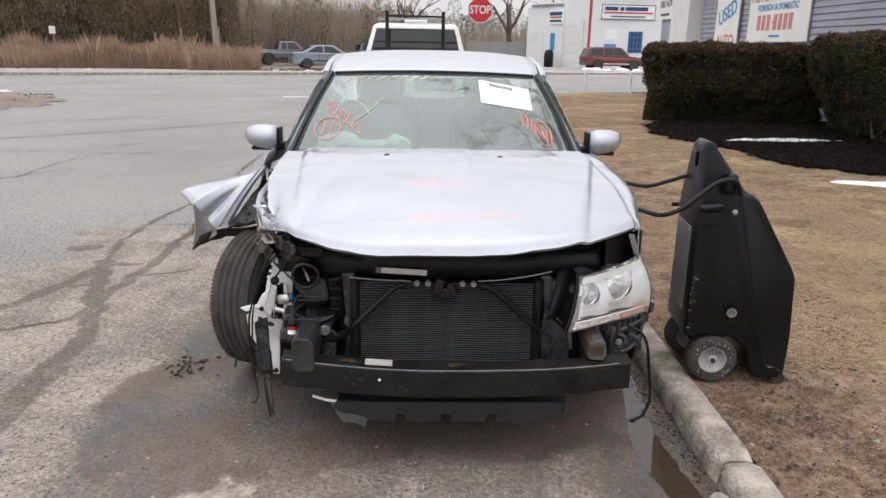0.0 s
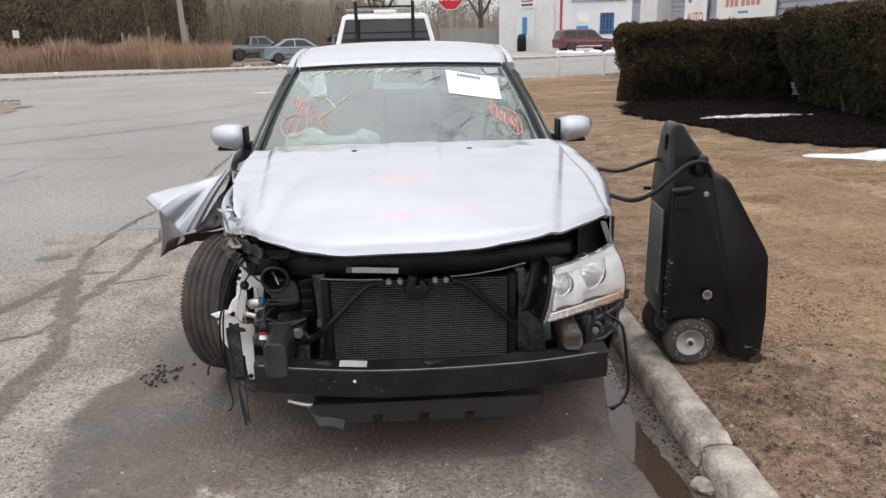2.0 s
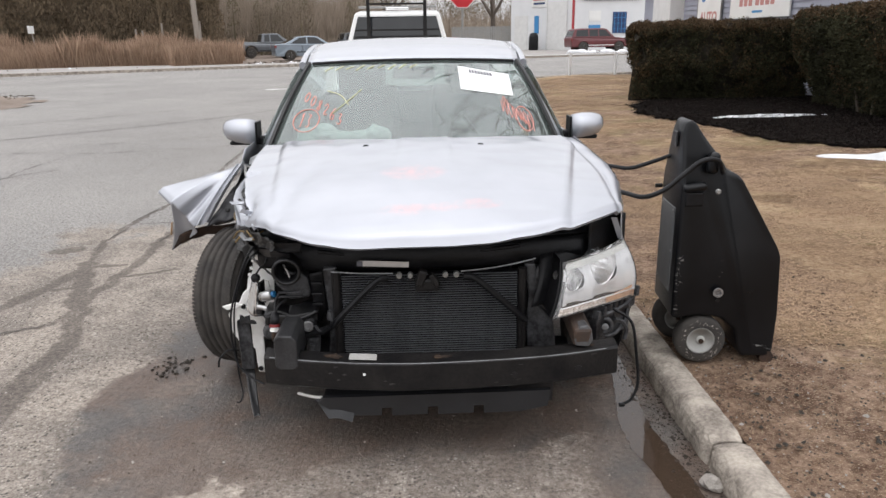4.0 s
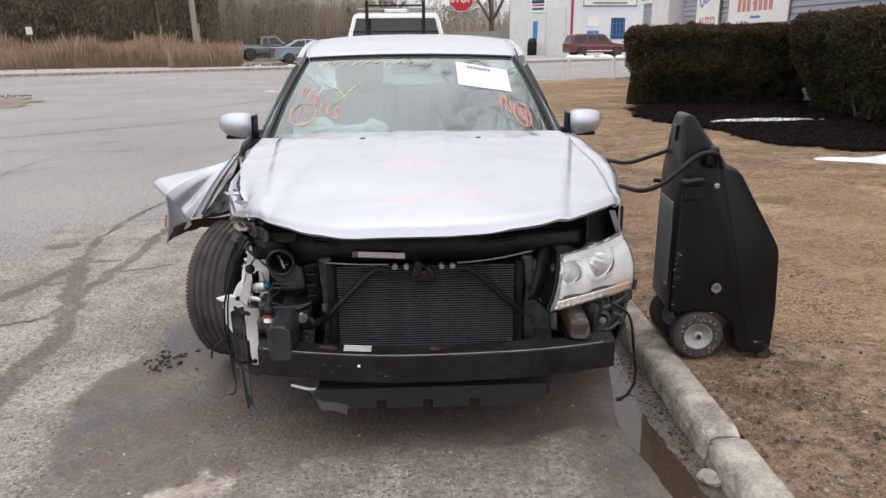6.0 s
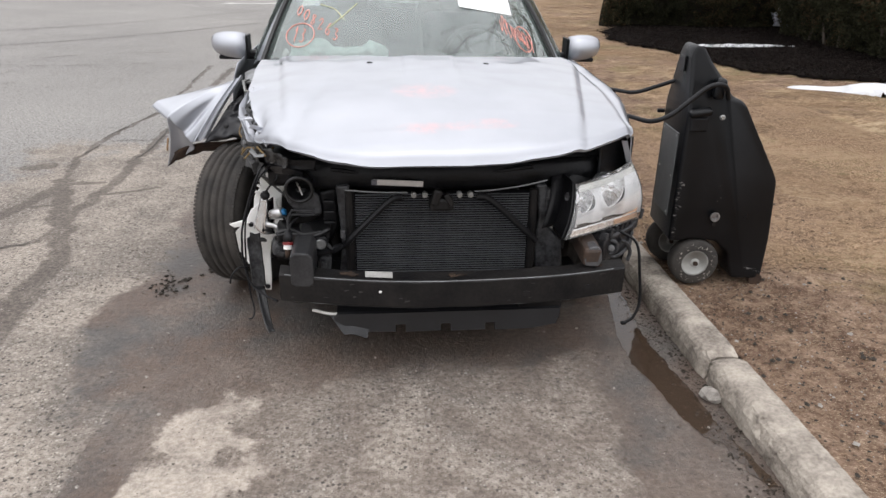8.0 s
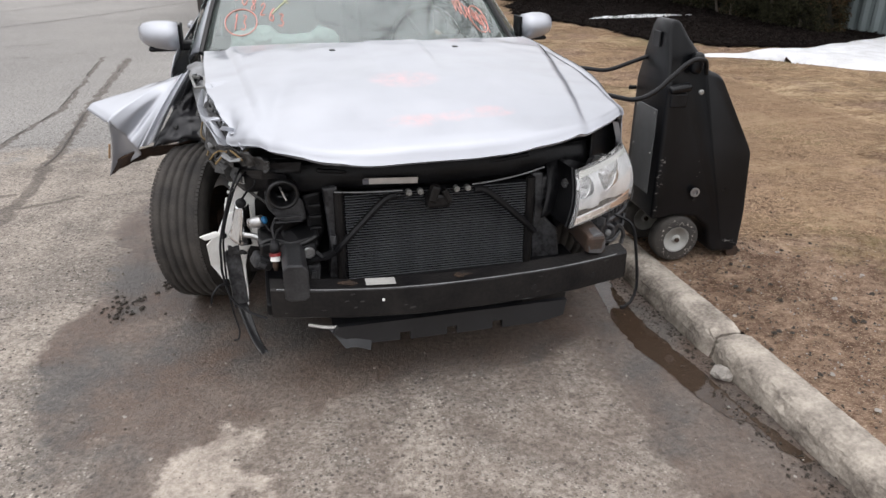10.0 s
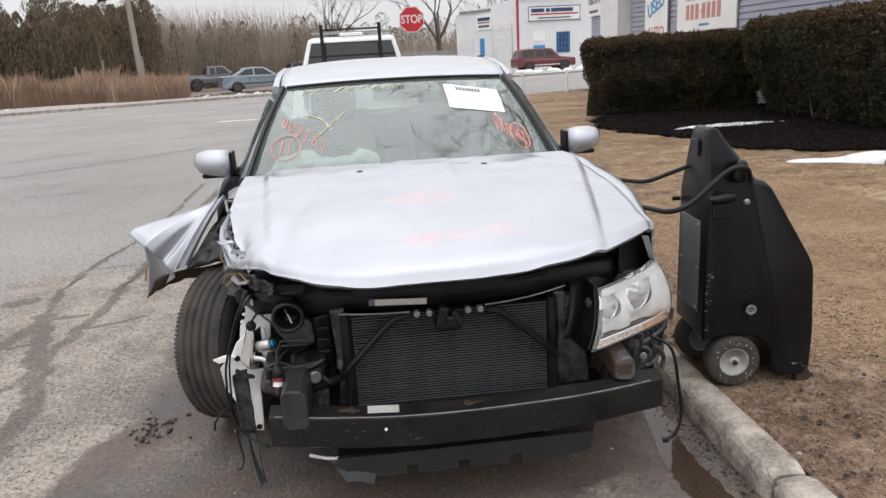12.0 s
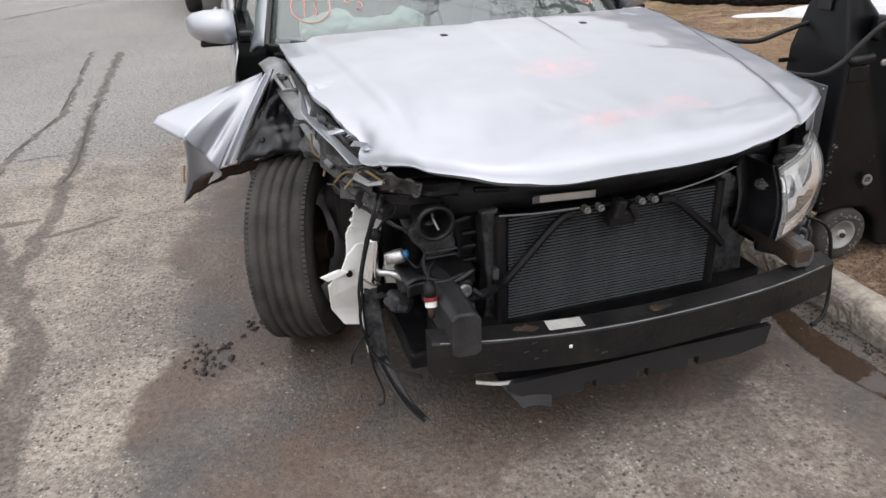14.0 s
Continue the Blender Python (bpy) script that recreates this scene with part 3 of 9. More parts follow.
def chalked(base):
    """The car's paint with rubbed salmon chalk figures left on it."""
    m = base.copy()
    m.name = "silver_paint_with_chalk"
    n, l, p = nodes_of(m)
    at, no, sep = n.new("ShaderNodeTexCoord"), n.new("ShaderNodeTexNoise"), n.new("ShaderNodeSeparateXYZ")
    no.inputs["Scale"].default_value, no.inputs["Detail"].default_value, no.inputs["Roughness"].default_value = 16.0, 6, 0.7
    l.new(at.outputs["Object"], no.inputs["Vector"])
    l.new(at.outputs["Object"], sep.inputs[0])

    def op(kind, a, b):
        x = n.new("ShaderNodeMath")
        x.operation = kind
        for i, v in ((0, a), (1, b)):
            if isinstance(v, (int, float)):
                x.inputs[i].default_value = v
            else:
                l.new(v, x.inputs[i])
        return x.outputs[0]

    total = None
    for cx, cy, rx, ry in ((0.0, 0.345, 0.12, 0.085), (-0.03, 0.012, 0.095, 0.045), (0.10, 0.02, 0.07, 0.035), (0.215, 0.035, 0.095, 0.042)):
        dx, dy = op("DIVIDE", op("SUBTRACT", sep.outputs[0], cx), rx), op("DIVIDE", op("SUBTRACT", sep.outputs[1], cy), ry)
        d = op("SUBTRACT", 1.3, op("ADD", op("MULTIPLY", dx, dx), op("MULTIPLY", dy, dy)))
        d.node.use_clamp = True
        total = d if total is None else op("MAXIMUM", total, d)
    ragged = n.new("ShaderNodeMapRange")
    ragged.inputs[1].default_value, ragged.inputs[2].default_value, ragged.inputs[3].default_value, ragged.inputs[4].default_value = 0.36, 0.66, 0.0, 1.0
    l.new(no.outputs[0], ragged.inputs[0])
    fac = op("MULTIPLY", op("MULTIPLY", total, ragged.outputs[0]), 0.36)
    mix = n.new("ShaderNodeMixRGB")
    old = p.inputs["Base Color"].links[0].from_socket
    l.new(fac, mix.inputs[0])
    l.new(old, mix.inputs[1])
    mix.inputs[2].default_value = (0.95, 0.42, 0.38, 1)
    l.new(mix.outputs[0], p.inputs["Base Color"])
    return m


PAINTCHALK = chalked(PAINT)

# ---- ground, street, kerb, lawn ----
U, V = Vector((0.885, 0.465, 0)), Vector((-0.465, 0.885, 0))
FAR0 = Vector((0, 37.2, 0))


def cs(u, v, z=0.0):
    """A place by the cross street: u along its far edge, v beyond it."""
    return FAR0 + U * u + V * v + Vector((0, 0, z))


def flat(name, pts, z, material, label, category, drop=0.0, kind="structure"):
    bm = bmesh.new()
    top = [bm.verts.new((x, y, z)) for x, y in pts]
    bm.faces.new(top)
    if drop:
        low = [bm.verts.new((x, y, z - drop)) for x, y in pts]
        for i in range(len(pts)):
            bm.faces.new((top[i], low[i], low[(i + 1) % len(pts)], top[(i + 1) % len(pts)]))
    return tagged(part(name, bm, material), label, category, kind=kind)


flat("ground", [(-900, -900), (900, -900), (900, 900), (-900, 900)], -0.03, DIRT, "bare brown winter ground reaching to the horizon", "ground")
a, b = cs(-120, 0), cs(120, 0)
flat("road", [(-9.6, -60), (1.03, -60), (1.03, 17.2), (1.6, 19.0), (3.2, 20.2)] + [(80, 60.5), (b.x, b.y), (a.x, a.y), (-110, -42), (-22, 4.5), (-13, 10.5), (-10.4, 11.2), (-9.6, 9)], 0.0, ASPHALT, "old grey asphalt street and intersection with cracks and stains", "road")


bm = bmesh.new()
vg = {}
gx, gy = np.linspace(-30, -8.6, 110), np.linspace(6, 19.5, 90)


def verge_in(x, y):
    d = (x + 9.15) / 0.9 if y < 15.6 else (x + 9.15 + 1.05 * (y - 15.6) ** 1.25) / 0.9
    return -d + 0.5 * nz(x, y, 0, 1.1) - max(0, (12.4 - y)) * 1.0 - 40 * smooth01(y, 18.0, 19.5)


for i in range(len(gx) - 1):
    for j in range(len(gy) - 1):
        if verge_in(gx[i], gy[j]) > 0:
            q = []
            for a_, b_ in ((i, j), (i + 1, j), (i + 1, j + 1), (i, j + 1)):
                if (a_, b_) not in vg:
                    x, y = gx[a_], gy[b_]
                    vg[a_, b_] = bm.verts.new((x, y, 0.006 + 0.12 * smooth01(verge_in(x, y), 0, 1.2) + 0.02 * nz(x, y, 3, 2.0)))
                q.append(vg[a_, b_])
            bm.faces.new(q)
tagged(part("corner_verge", bm, DIRT, smooth=True), "low muddy corner verge with patches of old snow", "verge", kind="structure")


def lumps(name, spots, material, label, category, kind=""):
    """Small uneven lumps, joined: x, y, z, size."""
    bm = bmesh.new()
    for x, y, z, s in spots:
        made = bmesh.ops.create_icosphere(bm, subdivisions=2 if s > 0.1 else 1, radius=s)["verts"]
        for v in made:
            v.co *= 1 + 0.5 * nz(v.co.x / s + x, v.co.y / s + y, v.co.z / s, 1.3)
            v.co.z *= 0.45
        bmesh.ops.translate(bm, vec=(x, y, z), verts=made)
    return tagged(part(name, bm, material, smooth=True), label, category, kind=kind)


lumps("verge_snow", [(-11.6 + rnd(-1.2, 0.6), 16.9 + rnd(-0.5, 0.5), 0.08, rnd(0.04, 0.14)) for _ in range(18)] + [(-9.9 + rnd(-0.5, 0.3), 12.9 + rnd(-0.3, 0.3), 0.1, rnd(0.04, 0.13)) for _ in range(8)], SNOW, "dirty snow remnants on the corner verge", "snow", "stuff")
lumps("verge_debris", [(-10.4 + rnd(-1.4, 0.7), 15.6 + rnd(-1.3, 1.0), 0.09, rnd(0.015, 0.04)) for _ in range(260)], BARK, "dark dead leaves and soil on the corner verge", "debris", "stuff")

# far pavement, its kerb and litter strip
bm = bmesh.new()
for k in range(40):
    u0 = -110 + k * 5.0
    w0, w1 = (2.0 + 3.6 * smooth01(-u, 6, 16) for u in (u0, u0 + 4.97))
    q = [cs(u0, 0.12), cs(u0 + 4.97, 0.12), cs(u0 + 4.97, w1), cs(u0, w0)]
    vs = [bm.verts.new((p.x, p.y, z)) for z in (0.0, 0.11) for p in q]
    for f in ((4, 5, 6, 7), (0, 1, 5, 4), (1, 2, 6, 5), (2, 3, 7, 6), (3, 0, 4, 7)):
        bm.faces.new([vs[i] for i in f])
tagged(part("far_pavement", bm, PAVE), "pale concrete pavement along the cross street", "pavement", kind="structure")
bm = bmesh.new()
for k in range(40):
    box(bm, cs(-98 + k * 4.0, 0.05, 0.055), (3.97, 0.14, 0.13), Matrix.Rotation(math.atan2(0.465, 0.885), 4, "Z"))
tagged(part("far_kerb", bm, CONCRETE), "grey concrete kerb on the far side of the cross street", "kerb", kind="structure")
lumps("roadside_litter", [(*cs(rnd(-14, 3), rnd(2.3, 4.4))[:2], 0.0, rnd(0.04, 0.15)) for _ in range(200)], SNOW, "pale snow lumps and litter beside the far pavement", "litter", "stuff")


def grit(name, n, place, size, material, label, category):
    """Many small angular crumbs: place() gives x, y, z."""
    vs, fs = [], []
    for _ in range(n):
        x, y, z = place()
        r = size() * (1 + 1.6 * (random.random() < 0.06))
        k = len(vs)
        vs += [(x + r * rnd(0.6, 1.2), y, z), (x, y + r * rnd(0.6, 1.2), z + r * rnd(-0.2, 0.3)), (x - r * rnd(0.6, 1.2), y, z), (x, y - r * rnd(0.6, 1.2), z + r * rnd(-0.2, 0.3)), (x + r * rnd(-0.3, 0.3), y + r * rnd(-0.3, 0.3), z + r * rnd(0.5, 0.9)), (x, y, z - 0.3 * r)]
        fs += [(k, k + 1, k + 4), (k + 1, k + 2, k + 4), (k + 2, k + 3, k + 4), (k + 3, k, k + 4), (k + 1, k, k + 5), (k + 2, k + 1, k + 5), (k + 3, k + 2, k + 5), (k, k + 3, k + 5)]
    return tagged(raw(name, vs, fs, material), label, category, kind="stuff")


def ribbon(bm, pts, w, z, wob=0.5, seed=0):
    """A flat ragged strip along points on the road, broken where it thins out."""
    rough_pts = curve_pts([(x, y, 0) for x, y in pts], 8)
    fine = []
    for a, b in zip(rough_pts, rough_pts[1:]):
        n = max(1, int((b - a).length / 0.02))
        fine += [a.lerp(b, k / n) for k in range(n)]
    prev = None
    for i, p in enumerate(fine):
        d = (fine[min(i + 1, len(fine) - 1)] - fine[max(i - 1, 0)]).normalized()
        s = Vector((-d.y, d.x, 0))
        p = p + s * (nz(p.x, p.y, seed, 3.0) * w * 1.3 + nz(p.x, p.y, seed + 7, 14.0) * w * 0.35)
        h = w * (0.42 + wob * nz(p.x, p.y, seed + 3.3, 5.0) + 0.30 * nz(p.x, p.y, seed + 5, 26.0))
        e = [0.22 * w * nz(p.x, p.y, seed + q, 70.0) for q in (1.1, 2.2)]
        if h < 0.06 * w:
            prev = None
            continue
        now = (bm.verts.new((p.x + s.x * (h + e[0]), p.y + s.y * (h + e[0]), z)), bm.verts.new((p.x - s.x * (h + e[1]), p.y - s.y * (h + e[1]), z)))
        if prev:
            bm.faces.new((prev[0], prev[1], now[1], now[0]))
        prev = now


bm = bmesh.new()
ribbon(bm, [(-2.32, 7.2), (-2.2, 4.6), (-2.28, 3.75), (-2.33, 3.45), (-2.30, 3.1), (-2.32, 2.8), (-2.25, 2.35)], 0.009, 0.004, 1.0, 1)
ribbon(bm, [(-2.0, 7.0), (-1.95, 4.4), (-1.89, 3.05), (-1.91, 2.7)], 0.011, 0.0045, 1.0, 2)
ribbon(bm, [(-2.28, 3.25), (-2.12, 3.3), (-1.93, 3.28)], 0.007, 0.005, 1.0, 3)
ribbon(bm, [(-2.5, 0.92), (-2.11, 1.08), (-1.99, 1.14), (-1.92, 1.28)], 0.006, 0.005, 1.0, 4)
ribbon(bm, [(-2.9, 0.5), (-2.35, 1.46), (-2.27, 1.64)], 0.006, 0.005, 1.0, 6)
ribbon(bm, [(-6.8, 3.2), (-5.0, 4.6), (-4.4, 5.6), (-4.1, 5.9)], 0.013, 0.004, 0.9, 7)
ribbon(bm, [(-8.0, 6.6), (-5.4, 7.2), (-4.2, 7.1), (-2.4, 7.6)], 0.017, 0.004, 0.9, 8)
ribbon(bm, [(-8.0, 7.2), (-4.5, 10.2), (-1.5, 14.5)], 0.033, 0.004, 0.3, 9)
ribbon(bm, [(-9.4, 8.6), (-5.5, 12.2), (-3.0, 16.0)], 0.030, 0.004, 0.3, 10)
ribbon(bm, [(-4.5, 5.3), (-4.55, 6.1), (-4.5, 6.9)], 0.014, 0.004, 0.9, 11)
ribbon(bm, [(-4.6, 7.8), (-4.0, 8.25), (-3.0, 8.46)], 0.016, 0.004, 0.9, 12)
tagged(part("road_crack", bm, TAR), "dark tar-filled cracks wandering along the asphalt", "road crack", kind="structure")

bm = bmesh.new()
ribbon(bm, [(-4.3, 18.36), (-2.2, 18.8)], 0.2, 0.004, 0.2, 1)
tagged(part("road_marking", bm, LINE), "worn white stop line painted on asphalt", "road marking", kind="structure")

# near kerb: cast lengths with broken joints
def kerb_stone(bm, y0, y1):
    n = max(2, int((y1 - y0) / 0.022))
    prof = [(0.985, -0.02), (0.981, 0.02), (0.981, 0.045), (0.984, 0.066), (0.991, 0.084), (1.003, 0.097), (1.02, 0.104), (1.042, 0.107), (1.065, 0.108), (1.088, 0.106), (1.106, 0.103), (1.115, -0.02)]
    rings = []
    for i in range(n + 1):
        y = y0 + (y1 - y0) * i / n
        e = min(i, n - i) == 0
        ring = []
        for k, (x, z) in enumerate(prof):
            r = 0.006 * nz(y, k * 0.5, 1.0, 4.0) + (0.006 if k < 6 else 0.003) * nz(y, k, 4.0, 13.0) + (0.006 if k < 6 else 0.004) * nz(y, k * 1.7, 9.0, 40.0)
            wear = (-0.016 if e else (-0.007 if min(i, n - i) == 1 else 0)) * (0 < k < 11)
            ring.append(bm.verts.new((x + (r if k < 6 else 0.4 * r) - wear * (1 if k < 5 else 0), y, z + (0.6 * r + wear if 3 < k < 11 else 0))))
        rings.append(ring)
    for p, q in zip(rings, rings[1:]):
        for k in range(len(prof) - 1):
            bm.faces.new((p[k], q[k], q[k + 1], p[k + 1]))
    bm.faces.new(rings[0])
    bm.faces.new(rings[-1][::-1])


kerb = thing("kerb", Matrix(), "worn grey concrete kerb with broken, cracked joints", "kerb")
tagged(kerb, kind="structure")
joints = [-9.0, -6.5, -4.0, -1.62, -0.275, 1.9, 4.4, 6.9, 9.4, 11.9, 14.4, 17.0]
for y0, y1 in zip(joints, joints[1:]):
    bm = bmesh.new()
    kerb_stone(bm, y0 + 0.006, y1 - 0.006)
    part("kerb_length", bm, CONCRETE, kerb, smooth=False)
bm = bmesh.new()
box(bm, (1.05, -34.5, 0.04), (0.13, 51, 0.13))
part("kerb_length", bm, CONCRETE, kerb)
arc = curve_pts([(1.05, 17.0, 0.04), (1.25, 18.2, 0.04), (1.9, 19.3, 0.04), (3.4, 20.3, 0.04), (20, 29.0, 0.04), (60, 50.0, 0.04)], 8)
bm = bmesh.new()
tube(bm, arc, 0.085, 8)
part("kerb_length", bm, CONCRETE, kerb)


def lawn_z(x, y):
    return 0.095 + 0.012 * nz(x, y, 0, 1.3) + 0.05 * smooth01(x, 1.2, 5.0)


lx, ly = np.linspace(1.113, 8.0, 90), np.linspace(-4.0, 20.3, 200)


verts = [(x, y, lawn_z(x, y)) for x in lx for y in ly]
edge = lambda x, y: y < 17.0 + 2.9 * (1 - math.exp(-(x - 1.0) / 1.3)) + 0.5 * max(0, x - 3.4)
idx = lambda i, j: i * len(ly) + j
faces = [(idx(i, j), idx(i + 1, j), idx(i + 1, j + 1), idx(i, j + 1)) for i in range(len(lx) - 1) for j in range(len(ly) - 1) if edge(lx[i], ly[j + 1])]
tagged(raw("lawn", verts, faces, LAWN, smooth=True), "thin dormant straw-coloured lawn beside the kerb", "lawn", kind="structure")
flat("lawn_beyond", [(8.0, -4), (40, -4), (40, 38.0), (8.0, 22.0)], 0.11, LAWN, "dormant lawn behind the hedge and house", "lawn", 0.13)
flat("lawn_behind", [(1.113, -60), (40, -60), (40, -4.0), (1.113, -4.0)], 0.095, LAWN, "dormant lawn further along the street", "lawn", 0.1)


def bed(x, y):
    """Above 0 inside the mulch bed."""
    d = 1.0 - ((x - 6.4) / 2.75) ** 2 - ((y - 8.8) / 4.3) ** 2
    if y < 5.4:
        d -= (5.4 - y) * 1.2
    bite = math.exp(-((x - 3.7) / 0.55) ** 2 - ((y - 7.3) / 0.9) ** 2)
    return d - 0.35 * bite + 0.12 * nz(x, y, 2, 2.2)


# grass blades, thinner where the soil is bare
def blades(name, n, x0, x1, y0, y1, h, label):
    vs, fs = [], []
    while len(fs) < n:
        x, y = rnd(x0, x1), rnd(y0, y1)
        if bed(x, y) > 0 or not edge(x, y):
            continue
        bare = nz(x, y, 5, 0.9) + 0.5 * nz(x, y, 7, 3.0) + 0.42 * smooth01(2.9 - x, 0.0, 1.3) * smooth01(0.9 - y, 0.0, 0.9)
        if bare > 0.02 and random.random() < 0.60 + 0.38 * smooth01(bare, 0.02, 0.25):
            continue
        z = lawn_z(x, y) + rnd(0.001, h * 0.5)
        a, l = rnd(0, 6.283), h * rnd(1.0, 3.2)
        w = 0.0014 + 0.0004 * (y + 2)
        c, s = math.cos(a), math.sin(a)
        k = len(vs)
        vs += [(x - s * w, y + c * w, z), (x + s * w, y - c * w, z), (x + c * l, y + s * l, z + rnd(-0.1, 0.45) * h)]
        fs.append((k, k + 1, k + 2))
    return tagged(raw(name, vs, fs, STRAW), label, "grass", kind="stuff")


blades("grass", 85000, 1.12, 3.8, -2.4, 4.0, 0.014, "short matted straw-coloured winter grass")
blades("grass", 48000, 1.12, 6.0, 4.0, 18.5, 0.026, "short straw-coloured winter grass further off")

# mulch bed with chips
bm = bmesh.new()
gx, gy = np.linspace(3.3, 9.2, 80), np.linspace(4.2, 13.4, 110)
vs = {}
def bed_v(i, j):
    if (i, j) not in vs:
        x, y = gx[i], gy[j]
        vs[i, j] = bm.verts.new((x, y, lawn_z(x, y) + 0.006 + 0.035 * min(1, max(0, bed(x, y)) * 5) + 0.014 * nz(x, y, 1, 9)))
    return vs[i, j]


for i in range(len(gx) - 1):
    for j in range(len(gy) - 1):
        if bed(gx[i], gy[j]) > 0:
            bm.faces.new((bed_v(i, j), bed_v(i + 1, j), bed_v(i + 1, j + 1), bed_v(i, j + 1)))
tagged(part("mulch_bed", bm, MULCH, smooth=True), "dark brown bark mulch bed under the hedges", "mulch bed", kind="structure")
vsl, fsl = [], []
while len(fsl) < 34000:
    x, y = rnd(3.3, 7.4), rnd(4.4, 13.2)
    if bed(x, y) < -0.03:
        continue
    z, a, l, w = lawn_z(x, y) + 0.04 + rnd(0, 0.02), rnd(0, 6.283), rnd(0.005, 0.018), rnd(0.002, 0.006)
    c, s, t = math.cos(a) * l, math.sin(a) * l, rnd(-0.02, 0.02)
    k = len(vsl)
    vsl += [(x - c - s * w / l, y - s + c * w / l, z), (x - c + s * w / l, y - s - c * w / l, z), (x + c + s * w / l, y + s - c * w / l, z + t), (x + c - s * w / l, y + s + c * w / l, z + t)]
    fsl.append((k, k + 1, k + 2, k + 3))
MULCHCHIP = leafy("bark_chips", (0.004, 0.0034, 0.0032), (0.021, 0.016, 0.0135), 0.95, 0.12)
tagged(raw("bark_chip", vsl, fsl, MULCHCHIP), "loose dark bark chips", "bark mulch", kind="stuff")


def snow_patch(name, f, x0, x1, y0, y1, n, z, label):
    bm = bmesh.new()
    xs, ys, vs = np.linspace(x0, x1, n), np.linspace(y0, y1, n), {}

    def v(i, j):
        if (i, j) not in vs:
            x, y = xs[i], ys[j]
            q = min(1, max(0, f(x, y)) * 5)
            vs[i, j] = bm.verts.new((x, y, lawn_z(x, y) - 0.02 + (z + 0.045) * q**0.6 + 0.012 * q * nz(x, y, 0, 6)))
        return vs[i, j]

    for i in range(n - 1):
        for j in range(n - 1):
            if f(xs[i], ys[j]) > 0:
                bm.faces.new((v(i, j), v(i + 1, j), v(i + 1, j + 1), v(i, j + 1)))
    return tagged(part(name, bm, SNOW, smooth=True), label, "snow", kind="stuff")


snow_patch("snow_drift", lambda x, y: min(1.6 * (x - 4.25) - (y - 4.9) * -0.2, (4.97 + 0.40 * max(0.0, x - 5.2) - y), (y - (4.9 - 0.95 * (x - 4.3) * (1 if x > 4.9 else 0.72)))) * 0.6 + 0.16 * nz(x, y, 3, 1.8), 4.0, 7.6, 1.0, 6.2, 230, 0.05, "bank of old white snow on the lawn edge")
snow_patch("snow_drift", lambda x, y: 0.30 - ((x - 5.25) / 1.05) ** 2 * 0.3 - ((y - 8.30 - 0.06 * (x - 5.1)) / 0.20) ** 2 * 0.3 + 0.22 * nz(x, y * 2.5, 9, 3.4), 3.8, 6.6, 7.7, 8.8, 120, 0.03, "thin strip of old snow lying on mulch")

# puddle, mud and stones in the gutter
bm = bmesh.new()
ys = np.linspace(-0.84, 0.95, 220)
in_x = np.interp(ys, [-1.35, -0.82, -0.77, -0.64, -0.60, -0.48, -0.30, -0.14, 0.04, 0.47, 0.95], [0.965, 0.935, 0.905, 0.892, 0.849, 0.81, 0.793, 0.758, 0.766, 0.855, 0.93])
out_x = np.interp(ys, [-1.35, -0.81, -0.69, -0.54, -0.325, -0.12, 0.035, 0.30, 0.95], [0.975, 0.962, 0.941, 0.915, 0.906, 0.884, 0.870, 0.896, 0.945])
lft = [bm.verts.new((x + 0.012 * nz(y, 0, 4, 21) + 0.008 * nz(y, 0, 8, 60), y, 0.0025)) for x, y in zip(in_x, ys)]
rgt = [bm.verts.new((max(x, a_) + 0.012 * nz(y, 3, 0, 18) + 0.008 * nz(y, 3, 5, 60) + 0.004, y, 0.0025)) for x, a_, y in zip(out_x, in_x, ys)]
for i in range(len(ys) - 1):
    bm.faces.new((lft[i], rgt[i], rgt[i + 1], lft[i + 1]))
tagged(part("puddle", bm, WATER), "shallow brown puddle lying in the gutter", "puddle", kind="structure")
lumps("gutter_debris", [(0.965 + rnd(-0.10, 0.02), rnd(-1.2, 0.9), 0.004, rnd(0.002, 0.006)) for _ in range(220)], MUD, "wet dark grit and leaves along the gutter", "debris", "stuff")
lumps("mud_clod", [(-1.12 + random.gauss(0, 0.055), 0.64 + random.gauss(0, 0.06), 0.004, rnd(0.003, 0.009) * (1 + 0.7 * (random.random() < 0.15))) for _ in range(60)] + [(-0.93 + random.gauss(0, 0.03), 0.78 + random.gauss(0, 0.025), 0.004, rnd(0.005, 0.012)) for _ in range(16)], MUD, "dark mud clods fallen beside the tyre", "mud", "stuff")
grit("dark_grit", 5200, lambda: (rnd(-2.2, 0.98), rnd(-1.5, 1.4), 0.001), lambda: rnd(0.0012, 0.0034), BARK, "small dark grit scattered on the asphalt", "grit")
grit("road_grit", 3600, lambda: (rnd(-2.2, 0.98), rnd(-1.5, 1.4), 0.001), lambda: rnd(0.0012, 0.0032), STONE, "small loose pale grit on the asphalt", "grit")
grit("gutter_grit", 900, lambda: (0.975 - abs(random.gauss(0, 0.07)), rnd(-1.5, 1.2), 0.003), lambda: rnd(0.0015, 0.005), MUD, "wet dark grit along the gutter", "grit")
grit("soil_crumbs", 2800, lambda: (1.12 + abs(random.gauss(0, 0.85)), rnd(-1.6, 1.4), 0.100), lambda: rnd(0.002, 0.007), MUD, "dark crumbs of soil and dead leaves on the verge", "soil")
grit("verge_stones", 700, lambda: (1.12 + abs(random.gauss(0, 0.9)), rnd(-1.6, 1.2), 0.100), lambda: rnd(0.002, 0.006), STONE, "small pale stones in bare soil", "stones")
bm = bmesh.new()
